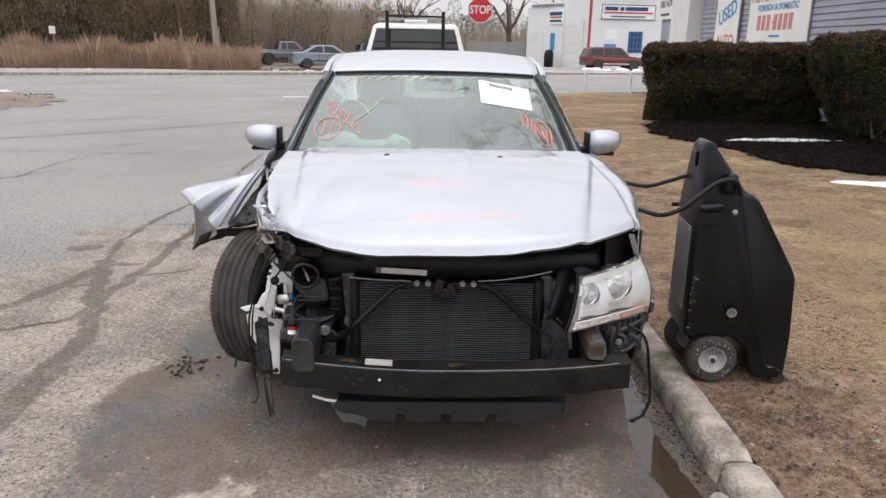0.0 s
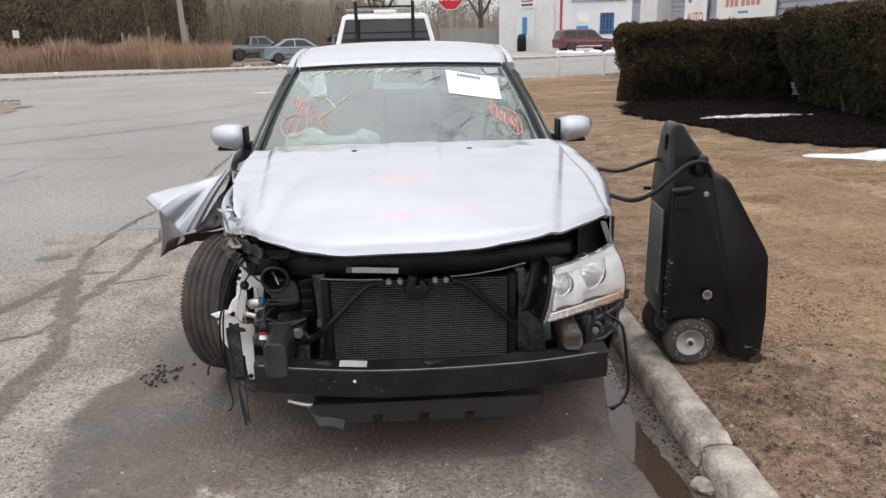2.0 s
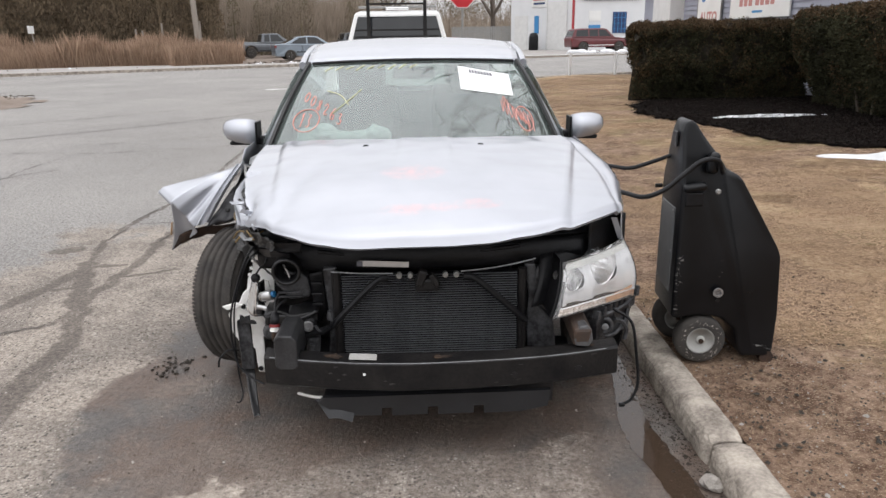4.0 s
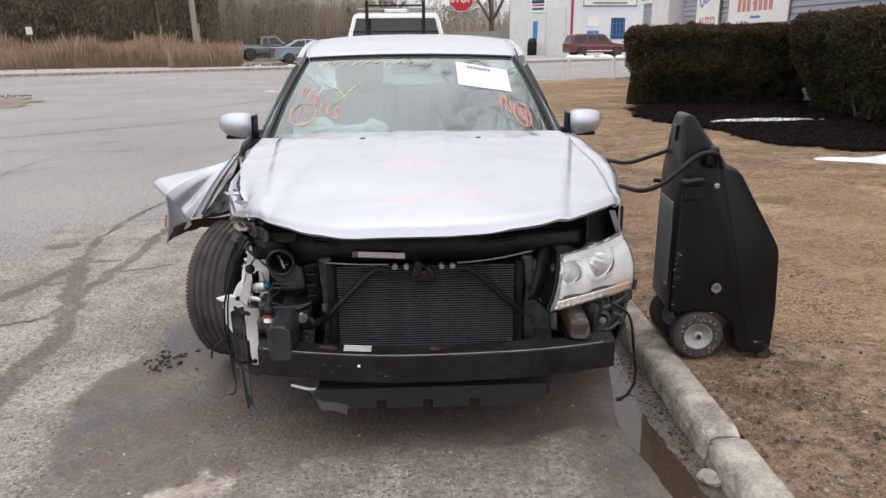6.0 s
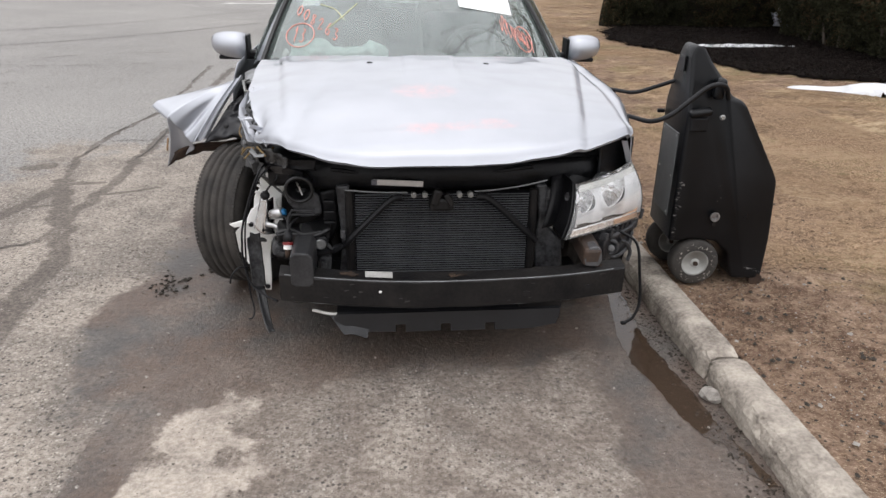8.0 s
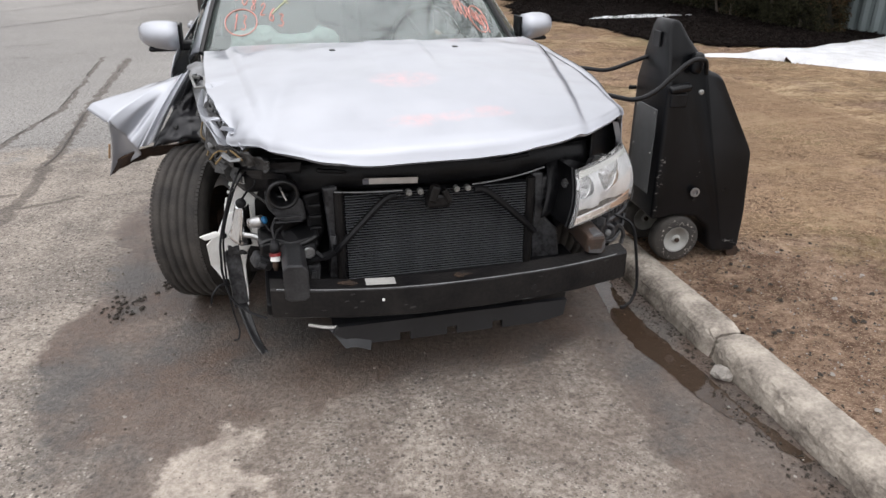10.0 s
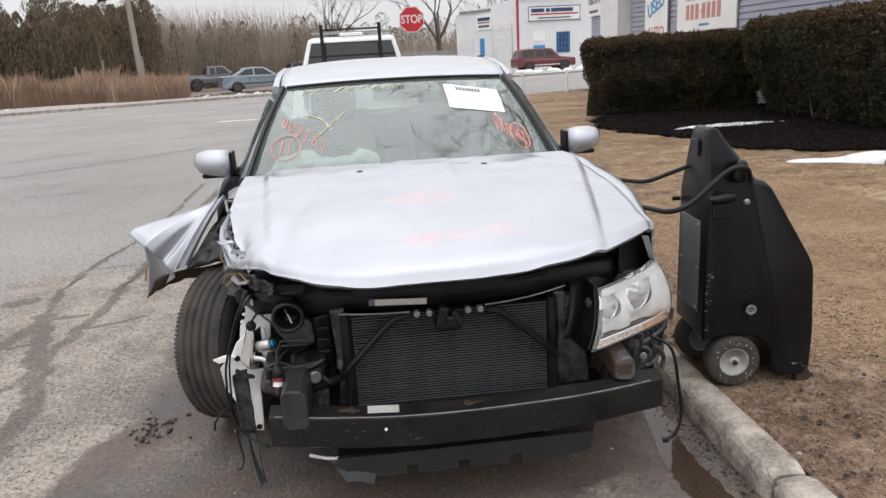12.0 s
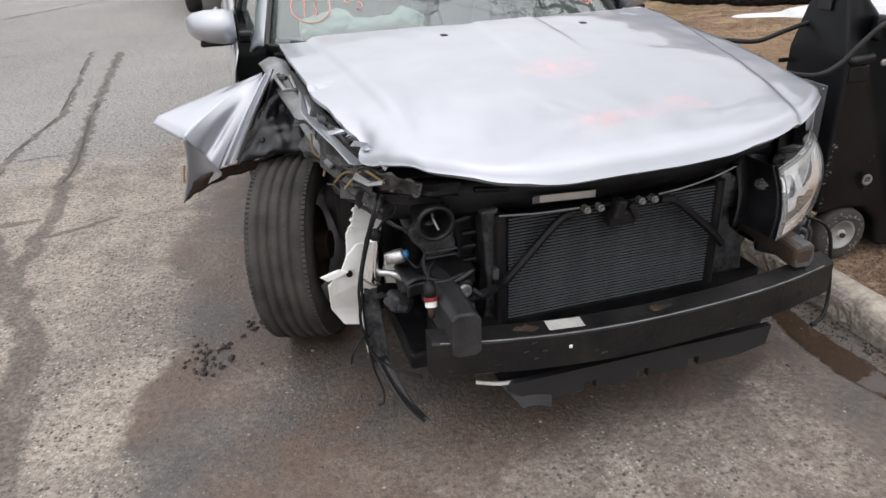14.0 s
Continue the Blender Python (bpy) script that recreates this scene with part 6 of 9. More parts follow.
bm = bmesh.new()
sheet(bm, roof, 28, 22, 0.012)
part("roof", bm, PAINT, car, smooth=True)
for s in (1, -1):
    bm = bmesh.new()

    def pillar(u, v, s=s):
        a = ws_off(1.0 if s > 0 else 0.0, u, 0.004)
        b = a + Vector((s * (0.062 - 0.022 * u), 0.10 + 0.02 * u, -0.035 - 0.03 * u))
        p = a.lerp(b, v)
        return p + Vector((0, 0, 0.016 * math.sin(math.pi * v)))

    sheet(bm, pillar, 16, 6, 0.012)
    part("windscreen_pillar", bm, PAINT, car, smooth=True)
    bm = bmesh.new()
    tube(bm, [ws_off(0.996 if s > 0 else 0.004, v, 0.006) for v in np.linspace(0, 1, 14)], 0.013, 6)
    part("pillar_trim", bm, BLACKGL, car, "dark windscreen edge moulding")
    bm = bmesh.new()
    pts = [(0.640, 1.90, 1.275), (0.648, 2.2, 1.330), (0.655, 2.6, 1.362), (0.645, 3.0, 1.345), (0.60, 3.4, 1.27), (0.64, 3.85, 1.06)]
    tube(bm, curve_pts([(s * x, y, z) for x, y, z in pts], 6), 0.022, 8)
    part("roof_rail", bm, PAINT, car)
    bm = bmesh.new()

    def side_glass(u, v, s=s):
        y = 1.42 + 2.28 * u
        z0, z1 = belt(y) - 0.005, float(np.interp(y, [1.4, 1.86, 2.2, 2.6, 3.0, 3.4, 3.72], [0.93, 1.23, 1.30, 1.33, 1.31, 1.24, 1.06]))
        z = z0 + (z1 - z0) * v
        x = float(np.interp(z, [0.88, 1.34], [0.81, 0.645]))
        return (s * x, y, z)

    sheet(bm, side_glass, 24, 6, 0.004)
    g = part("side_window", bm, GLASS, car)
    g.visible_shadow = False
    bm = bmesh.new()
    box(bm, (s * 0.735, 2.32, 1.12), (0.03, 0.11, 0.46), Matrix.Rotation(s * radians(-19), 4, "Y"), 0.01)
    part("centre_pillar", bm, BLACKGL, car)
    # mirror
    bm = bmesh.new()
    rings = []
    for t, (dx, w, h) in enumerate(((0.0, 0.085, 0.068), (0.05, 0.105, 0.073), (0.11, 0.105, 0.068), (0.155, 0.092, 0.054), (0.178, 0.065, 0.036), (0.187, 0.03, 0.016))):
        c = Vector((s * (0.852 + dx), 1.515 + 0.004 * t * t, 0.945 + 0.0035 * t))
        rings.append([bm.verts.new(c + Vector((0.0, 0.75 * w * math.cos(a) - 0.02, h * math.sin(a) * (1.0 if math.sin(a) > 0 else 0.85)))) for a in (2 * math.pi * k / 16 for k in range(16))])
    for a, b in zip(rings, rings[1:]):
        for k in range(16):
            bm.faces.new((a[k], a[(k + 1) % 16], b[(k + 1) % 16], b[k]))
    bm.faces.new(rings[0])
    bm.faces.new(rings[-1])
    mir = part("wing_mirror", bm, PAINT, car, "silver and black door mirror", smooth=True)
    bm = bmesh.new()
    box(bm, (s * 0.93, 1.545, 0.892), (0.13, 0.12, 0.022), bevel=0.01)
    box(bm, (s * 0.82, 1.55, 0.90), (0.10, 0.06, 0.045), bevel=0.012)
    box(bm, (s * 0.848, 1.54, 0.945), (0.014, 0.115, 0.115), bevel=0.006)
    part("mirror_foot", bm, BLACKPL, mir)
    bm = bmesh.new()
    box(bm, (s * 0.935, 1.60, 0.945), (0.14, 0.006, 0.09), bevel=0.003)
    part("mirror_glass", bm, CHROME, mir)
# rear window
bm = bmesh.new()
sheet(bm, lambda u, v: ((2 * u - 1) * (0.66 - 0.10 * v), 3.95 - 0.5 * v + 0.0 * u, 1.02 + 0.32 * v), 12, 6, 0.005)
g = part("rear_window", bm, GLASS, car)
g.visible_shadow = False


# cabin: floor, dash, seats, wheel, spent airbag
bm = bmesh.new()
box(bm, (0, 2.4, 0.22), (1.66, 2.9, 0.06))
box(bm, (0, 0.99, 0.55), (1.40, 0.04, 0.66))
box(bm, (0, 3.72, 0.6), (1.5, 0.05, 0.78))
part("floor_pan", bm, BLACKPL, car)
bm = bmesh.new()
sheet(bm, lambda u, v: ((2 * u - 1) * 0.74, 1.08 + 0.34 * abs(2 * u - 1) ** 2.2 * (1 - v) + 0.50 * v, 0.868 + 0.02 * math.sin(3.0 * v) - 0.35 * max(0, v - 0.86)), 24, 14, 0.02)
dash = part("dashboard", bm, DASH, car, smooth=True)
bm = bmesh.new()
box(bm, (0.38, 1.42, 0.885), (0.36, 0.20, 0.07), bevel=0.03)
box(bm, (0, 1.55, 0.66), (1.4, 0.12, 0.34), bevel=0.03)
part("instrument_hood", bm, DASH, dash)
bm = bmesh.new()
ring = [Vector((0.38 + 0.185 * math.cos(a), 1.66 + 0.06 * math.sin(a), 0.86 + 0.175 * math.sin(a))) for a in (2 * math.pi * k / 28 for k in range(29))]
tube(bm, ring, 0.014, 7, False)
for a in (0, 2.2, 4.1):
    tube(bm, [(0.38, 1.64, 0.86), (0.38 + 0.18 * math.cos(a), 1.66 + 0.06 * math.sin(a), 0.86 + 0.17 * math.sin(a))], 0.012, 6)
part("steering_wheel", bm, BLACKPL, car)
for x in (0.37, -0.37):
    for y, z in ((2.25, 0.45), (3.2, 0.45)):
        bm = bmesh.new()
        box(bm, (x, y - 0.1, z), (0.50, 0.52, 0.16), bevel=0.05, seg=3)
        seat = part("seat", bm, FABRIC, car, smooth=True)
        bm = bmesh.new()
        box(bm, (x, y + 0.2, z + 0.32), (0.48, 0.14, 0.58), Matrix.Rotation(radians(-14), 4, "X"), 0.05, 3)
        part("backrest", bm, FABRIC, seat, smooth=True)
        bm = bmesh.new()
        box(bm, (x, y + 0.30, z + 0.70), (0.27, 0.10, 0.19), Matrix.Rotation(radians(-10), 4, "X"), 0.04, 3)
        part("headrest", bm, FABRIC, seat, smooth=True)
bm = bmesh.new()
box(bm, (0.0, 1.84, 1.225), (0.24, 0.035, 0.065), bevel=0.015)
tube(bm, [(0.0, 1.80, 1.29), (0.0, 1.83, 1.24)], 0.012, 6)
part("rear_view_mirror", bm, BLACKPL, car)
bm = bmesh.new()
for x, y, z, rx, ry, rz in ((-0.53, 1.32, 0.945, 0.09, 0.08, 0.05), (-0.47, 1.30, 0.965, 0.075, 0.07, 0.05), (-0.38, 1.29, 0.945, 0.11, 0.05, 0.032), (-0.27, 1.28, 0.952, 0.10, 0.05, 0.028), (-0.20, 1.27, 0.965, 0.055, 0.06, 0.042), (-0.16, 1.28, 0.95, 0.04, 0.05, 0.04)):
    made = bmesh.ops.create_icosphere(bm, subdivisions=4, radius=1.0)["verts"]
    for v in made:
        v.co *= 1 + 0.22 * nz(v.co.x + x * 9, v.co.y, v.co.z, 2.2) + 0.08 * nz(v.co.x + x * 9, v.co.y, v.co.z, 6.0)
        v.co = Vector((v.co.x * rx + x, v.co.y * ry * 0.8 + y + 0.055, v.co.z * rz + z - 0.012))
bag = part("spent_airbag", bm, AIRBAG, car, "crumpled pale airbag draped over the dashboard", smooth=True)
knit = bag.modifiers.new("one_skin", "REMESH")
knit.mode, knit.voxel_size, knit.use_smooth_shade = "VOXEL", 0.006, True


# writing on the windscreen
STROKES = {
    "0": [[(0.3, 0), (0.0, 0.3), (0.05, 0.8), (0.35, 1), (0.6, 0.7), (0.55, 0.2), (0.3, 0)]],
    "1": [[(0.1, 0.75), (0.3, 1), (0.3, 0)]],
    "2": [[(0.05, 0.8), (0.3, 1), (0.55, 0.75), (0.1, 0.05), (0.65, 0.05)]],
    "3": [[(0.05, 0.95), (0.5, 0.85), (0.25, 0.52), (0.55, 0.25), (0.3, 0), (0.0, 0.1)]],
    "6": [[(0.5, 1), (0.1, 0.5), (0.1, 0.1), (0.45, 0.0), (0.5, 0.35), (0.12, 0.4)]],
    "8": [[(0.5, 0.9), (0.15, 0.9), (0.2, 0.6), (0.5, 0.3), (0.3, 0.0), (0.05, 0.2), (0.45, 0.65), (0.5, 0.9)]],
}


def chalk(bm, words, u, v, du, h, rise, w):
    for k, ch in enumerate(words):
        for line in STROKES[ch]:
            pts = curve_pts([ws_off(u + du * (k + 0.85 * a), v + rise * k + h * b, 0.002) for a, b in line], 4)
            tube(bm, pts, w, 4)


bm = bmesh.new()
chalk(bm, "008263", 0.068, 0.47, 0.031, 0.105, -0.042, 0.0021)
chalk(bm, "13", 0.083, 0.215, 0.026, 0.13, 0.0, 0.0021)
tube(bm, [ws_off(0.105 + 0.050 * math.cos(a), 0.28 + 0.11 * math.sin(a), 0.002) for a in np.linspace(0.3, 6.9, 40)], 0.0022, 4)
tagged(part("chalk_number", bm, SALMON, screen, "salmon chalk lot number written on the glass"), kind="stuff")
bm = bmesh.new()
for k in range(7):
    a = k * 0.9
    tube(bm, curve_pts([ws_off(0.845 + 0.012 * k + 0.012 * math.cos(a + t), 0.42 - 0.035 * k + 0.08 * math.sin(a * 2 + t * 1.7), 0.002) for t in range(5)], 4), 0.0015, 4)
tube(bm, [ws_off(0.905 + 0.03 * math.cos(a), 0.26 + 0.12 * math.sin(a), 0.002) for a in np.linspace(0, 6.3, 30)], 0.002, 4)
tagged(part("chalk_number", bm, SALMON, screen, "salmon chalk lot number written on the glass"), kind="stuff")
bm = bmesh.new()
for line in ([(0.15, 0.60), (0.21, 0.55), (0.25, 0.45)], [(0.20, 0.36), (0.24, 0.47), (0.29, 0.62)]):
    tube(bm, curve_pts([ws_off(u, v, 0.002) for u, v in line], 5), 0.0025, 4)
    part("chalk_stroke", bm, YELLOWCH, screen, "pale yellow chalk strokes")
    bm = bmesh.new()
for k in range(9):
    u = 0.10 + 0.048 * k
    tube(bm, [ws_off(u, 0.87 + 0.01 * (k % 3), 0.002), ws_off(u + 0.03, 0.93 + 0.008 * (k % 2), 0.002)], 0.003, 4)
tagged(part("chalk_dashes", bm, YELLOWCH, screen, "pale yellow chalk dashes"), kind="stuff")
bm = bmesh.new()
sheet(bm, lambda u, v: ws_off(0.69 + 0.205 * u + (0.01 + 0.013 * u) * v, 0.60 - 0.10 * u + (0.30 - 0.02 * u) * v, 0.003), 6, 6, 0.0006)
notice = part("paper_notice", bm, PAPER, screen, "white paper sheet taped to the glass")
bm = bmesh.new()
for k in range(8):
    u = 0.745 + 0.0125 * k
    sheet(bm, lambda a, b: ws_off(u + 0.008 * a, 0.80 - 0.55 * (u - 0.745) + 0.045 * b, 0.005), 1, 1, 0.0004)
part("number_bar", bm, INK, notice)
bm = bmesh.new()
sheet(bm, lambda u, v: ws_off(0.80 + 0.07 * u, 0.03 + 0.07 * v, -0.02), 3, 3, 0.001)
part("dash_sticker", bm, PAPER, screen, "pale label low on the glass")
for s, x0, x1 in ((1, 0.45, -0.25), (1, -0.15, -0.66)):
    bm = bmesh.new()
    tube(bm, [ws_off(0.5 + x0 / 1.5, 0.0, 0.012), ws_off(0.5 + (x0 + x1) / 3.0, 0.018, 0.012), ws_off(0.5 + x1 / 1.5, 0.03, 0.010)], 0.008, 5)
    part("wiper", bm, BLACKPL, car)
bm = bmesh.new()
sheet(bm, lambda u, v: ((2 * u - 1) * 0.73, 0.88 + 0.24 * abs(2 * u - 1) ** 2 + 0.16 * v, 0.905 - 0.03 * v), 20, 3, 0.01)
part("cowl", bm, BLACKPL, car)


# ---- wheels ----
def wheel(m, label=""):
    ob = new("wheel")
    ob.parent, ob.matrix_basis = car, m
    tagged(ob, label)
    bm = bmesh.new()
    prof = [(0.215, -0.095), (0.255, -0.108), (0.295, -0.108), (0.313, -0.098), (0.322, -0.082)]
    for g in (-0.052, -0.018, 0.018, 0.052):
        prof += [(0.3255, g - 0.006), (0.3185, g - 0.005), (0.3185, g + 0.005), (0.3255, g + 0.006)]
    prof += [(0.322, 0.082), (0.313, 0.098), (0.295, 0.108), (0.255, 0.108), (0.215, 0.095)]
    lathe(bm, prof, None, 56)
    caps = [f for f in bm.faces if len(f.verts) > 4]
    bmesh.ops.delete(bm, geom=caps, context="FACES")
    part("tyre", bm, TYRE, ob, smooth=True)
    bm = bmesh.new()
    for k in range(118):
        a = 2 * math.pi * k / 118
        for sd in (-1, 1):
            r = Matrix.Rotation(a, 4, "Z")
            box(bm, r @ Vector((0.3168, 0, sd * 0.083)), (0.006, 0.0115, 0.034), r @ Matrix.Rotation(sd * 0.2, 4, "Y"))
    tagged(part("tread_block", bm, TYRE, ob), kind="stuff")
    bm = bmesh.new()
    lathe(bm, [(0.218, -0.09), (0.208, -0.085), (0.195, -0.04), (0.19, 0.03), (0.205, 0.085), (0.218, 0.09)], None, 40)
    caps = [f for f in bm.faces if len(f.verts) > 4]
    bmesh.ops.delete(bm, geom=caps, context="FACES")
    rim = part("rim", bm, RIM, ob, smooth=True)
    bm = bmesh.new()
    lathe(bm, [(0.001, -0.055), (0.05, -0.055), (0.06, -0.04), (0.06, -0.02), (0.001, -0.018)], None, 20)
    for k in range(5):
        r = Matrix.Rotation(2 * math.pi * k / 5, 4, "Z")
        for t in (-0.018, 0.018):
            box(bm, r @ Vector((0.125, t, -0.045)), (0.16, 0.022, 0.026), r, 0.005)
    part("spokes", bm, RIM, rim)
    bm = bmesh.new()
    lathe(bm, [(0.001, 0.03), (0.14, 0.03), (0.145, 0.045), (0.06, 0.05), (0.05, 0.09), (0.001, 0.09)], None, 28)
    part("brake_disc", bm, RUST, ob)
    return ob


wheel(Matrix.Translation((-0.745, 0.725, 0.313)) @ Matrix.Scale(0.97, 4) @ Matrix.Rotation(radians(-22), 4, "Z") @ Matrix.Rotation(radians(-4), 4, "Y") @ Matrix.Rotation(radians(90), 4, "Y"), "front wheel knocked askew outward")
wheel(Matrix.Translation((0.79, FAX, 0.325)) @ Matrix.Rotation(radians(-8), 4, "Z") @ Matrix.Rotation(radians(-90), 4, "Y"))
wheel(Matrix.Translation((-0.79, RAX, 0.325)) @ Matrix.Rotation(radians(90), 4, "Y"))
wheel(Matrix.Translation((0.79, RAX, 0.325)) @ Matrix.Rotation(radians(-90), 4, "Y"))
for s in (1, -1):
    for y in (FAX, RAX):
        if s < 0 and y == FAX:
            continue
        bm = bmesh.new()
        sheet(bm, lambda u, v: (s * (0.55 + 0.30 * v), y + 0.378 * math.cos(math.pi * u), 0.30 + 0.378 * math.sin(math.pi * u)), 20, 3, 0.004)
        part("arch_liner", bm, BLACKPL, car)

# ---- torn front wing on the struck side ----
wing = new("torn_wing")
wing.parent = car
tagged(wing, "silver front wing torn loose and bent outward")
RT, FT = Vector((-0.795, 1.01, 0.862)), Vector((-0.805, 0.835, 0.880))
OUT, KNEE, TIP, FB = Vector((-1.165, 0.825, 0.790)), Vector((-1.073, 0.708, 0.752)), Vector((-1.118, 0.784, 0.510)), Vector((-0.985, 0.722, 0.628))


def skin(u, v):
    """u from the hinge end to the free end, v from the upper edge to the flange."""
    end = OUT.lerp(KNEE, v / 0.56) if v < 0.56 else KNEE.lerp(FB, (v - 0.56) / 0.44)
    p = RT.lerp(FT, v).lerp(end, u)
    groove = math.exp(-(((v - 0.80) / 0.06) ** 2)) * smooth01(u, 0.25, 0.8)
    p += Vector((0.25, 0.85, -0.35)) * 0.022 * groove
    p.z += 0.016 * math.sin(math.pi * u) * math.sin(math.pi * v) + 0.004 * nz(u, v, 1, 4)
    curl = smooth01(u, 0.93, 1.0) * (1 - smooth01(v, 0.45, 0.6))
    return p + Vector((0.0, 0.004, -0.018)) * curl


bm = bmesh.new()
sheet(bm, skin, 40, 50, 0.003)
part("wing_skin", bm, PAINT, wing, "silver outer skin with a sharp crease", smooth=True)
bm = bmesh.new()


def flank(u, v):
    a = KNEE.lerp(FB, u)
    b = TIP.lerp(Vector((-0.995, 0.745, 0.590)), u)
    p = a.lerp(b, v)
    return p + Vector((0.012 * math.sin(math.pi * v), 0.022 * math.sin(math.pi * u), 0.004 * nz(u, v, 4, 5)))


sheet(bm, flank, 14, 14, 0.003)
part("wing_flank", bm, PAINT, wing, "bent lower corner of the wing", smooth=True)
bm = bmesh.new()


def flange(u, v):
    p = FT.lerp(FB, v) + Vector((0.002, -0.006, 0.004))
    wide = Vector((0.040 + 0.022 * v, 0.010, 0.018))
    ridge = (0.0, 0.9, 1.0, 0.15, 0.0, 0.25, 1.0, 0.9, -0.4)
    k = u * 8
    r = ridge[int(k)] + (ridge[min(8, int(k) + 1)] - ridge[int(k)]) * (k - int(k))
    return p + wide * u + Vector((0.0, -0.75, 0.55)) * 0.013 * r + Vector((0, -0.012, 0.010)) * math.sin(math.pi * v)


sheet(bm, flange, 32, 20, 0.002)
part("wing_flange", bm, PAINT, wing, "folded silver flange with two ridges")
LINER = mat("bent_black_liner", (0.006, 0.006, 0.008), (0.018, 0.018, 0.021), rough=0.30, rvar=0.12, scale=9, fine=60, bump=0.12, spec=0.45)
bm = bmesh.new()


def wing_inside(u, v):
    """u from the flange to the inner rail, v down."""
    a = Vector((-0.758, 0.850, 0.885)).lerp(Vector((-0.930, 0.735, 0.632)), v)
    b = Vector((-0.705, 0.86, 0.850)).lerp(Vector((-0.690, 0.70, 0.655)), v)
    p = a.lerp(b, u)
    shelf = smooth01(v, 0.52, 0.62) * (1 - smooth01(v, 0.92, 1.0))
    dent = math.sin(math.pi * u) * (0.05 - 0.055 * shelf)
    folds = 0.014 * math.sin(9 * u + 4 * v) * (1 - shelf) + 0.012 * nz(u, v, 2, 6)
    return p + Vector((0.006 * nz(u, v, 0, 5), dent + folds, 0.010 * nz(u, v, 4, 5)))


sheet(bm, wing_inside, 30, 34, 0.004)
liner = part("wing_liner", bm, LINER, wing, "black plastic liner hanging inside", smooth=True)
for u, v in ((0.62, 0.30), (0.60, 0.48), (0.25, 0.74)):
    bm = bmesh.new()
    lathe(bm, [(0.011, -0.004), (0.011, 0.004), (0.006, 0.006), (0.001, 0.006)], Matrix.Translation(wing_inside(u, v) + Vector((0, -0.006, 0.001))) @ Matrix.Rotation(radians(70), 4, "X"), 10)
    part("liner_clip", bm, BLACKGL, liner)
bm = bmesh.new()
LIP = [TIP + Vector((0, -0.004, 0.0)), Vector((-1.06, 0.775, 0.545)), Vector((-0.96, 0.80, 0.572)), Vector((-0.86, 0.82, 0.580)), Vector((-0.79, 0.83, 0.600)), Vector((-0.745, 0.82, 0.640))]
low = curve_pts(LIP, 5)
up = curve_pts([TIP + Vector((0.02, -0.002, 0.055)), Vector((-1.04, 0.752, 0.60)), Vector((-0.95, 0.745, 0.626)), Vector((-0.86, 0.77, 0.625)), Vector((-0.79, 0.79, 0.635)), Vector((-0.74, 0.79, 0.665))], 5)
sheet(bm, lambda u, v: low[int(round(u * (len(low) - 1)))].lerp(up[int(round(u * (len(low) - 1)))], v) + Vector((0, 0.006 * nz(u, v, 0, 9), 0.006 * nz(u * 8, v, 3, 2) * (1 - v))), len(low) - 1, 5, 0.004)
part("wing_lip", bm, RUST, wing, "rusty torn lower edge", smooth=True)
bm = bmesh.new()
box(bm, (-1.094, 0.745, 0.622), (0.008, 0.010, 0.060), Matrix.Rotation(0.18, 4, "Y"), 0.004)
part("side_marker", bm, mat("dull_amber_plastic", (0.34, 0.21, 0.11), (0.24, 0.16, 0.10), rough=0.4, scale=20, fine=200, bump=0.03), wing, "dull orange side marker")
# inner rail and strut tower exposed
bm = bmesh.new()
sheet(bm, lambda u, v: Vector((-0.80, 1.10, 0.875)).lerp(Vector((-0.69, 0.30, 0.735)), u) + Vector((0.10 * v, 0.0, 0.02 * math.sin(3 * v) - 0.012 * nz(u, v, 1, 8))), 24, 5, 0.01)
part("inner_rail", bm, PRIMER, car, "exposed grey inner wing rail", smooth=True)
bm = bmesh.new()
a = Vector((-0.735, 0.86, 0.868))
loop = [a + Vector(p) for p in ((0, 0, 0), (-0.03, -0.02, 0.01), (-0.01, -0.10, -0.02), (0.025, -0.10, -0.02), (0.02, 0, 0))]
tube(bm, loop, 0.007, 5)
part("rail_bracket", bm, GALV, car)
bm = bmesh.new()
box(bm, (-0.50, 0.72, 0.55), (0.30, 0.46, 0.34), bevel=0.04)
part("strut_tower", bm, BLACKST, car)
bm = bmesh.new()
box(bm, (0.52, 0.72, 0.58), (0.28, 0.46, 0.38), bevel=0.04)
part("strut_tower", bm, BLACKST, car)
bm = bmesh.new()
sheet(bm, lambda u, v: Vector((-0.70, 0.24, 0.70)).lerp(Vector((-0.53, 0.10, 0.60)), u) + Vector((0.03 * v, 0.03, -0.035 * v + 0.02 * nz(u, v, 0, 5))), 10, 3, 0.003)
part("bent_strip", bm, DARKMETAL, car)


for pts, wide, mt in (
    ([(-0.655, 0.27, 0.735), (-0.60, 0.16, 0.725), (-0.54, 0.10, 0.735), (-0.47, 0.05, 0.725), (-0.40, 0.035, 0.72)], (0.0, -0.012, 0.055), BLACKPL),
    ([(-0.64, 0.25, 0.685), (-0.585, 0.16, 0.68), (-0.52, 0.09, 0.695), (-0.45, 0.06, 0.69)], (0.0, -0.02, 0.03), BLACKGL),
    ([(-0.66, 0.24, 0.715), (-0.63, 0.19, 0.70), (-0.625, 0.18, 0.66)], (0.02, 0.01, 0.02), DARKMETAL),
):
    folded("bumper_remnant", pts, wide, mt, "broken black bumper carrier end", 0.006)


# ---- stripped front end ----
nose = new("front_frame")
nose.parent = car
tagged(nose, "bare black radiator frame with bumper beam")


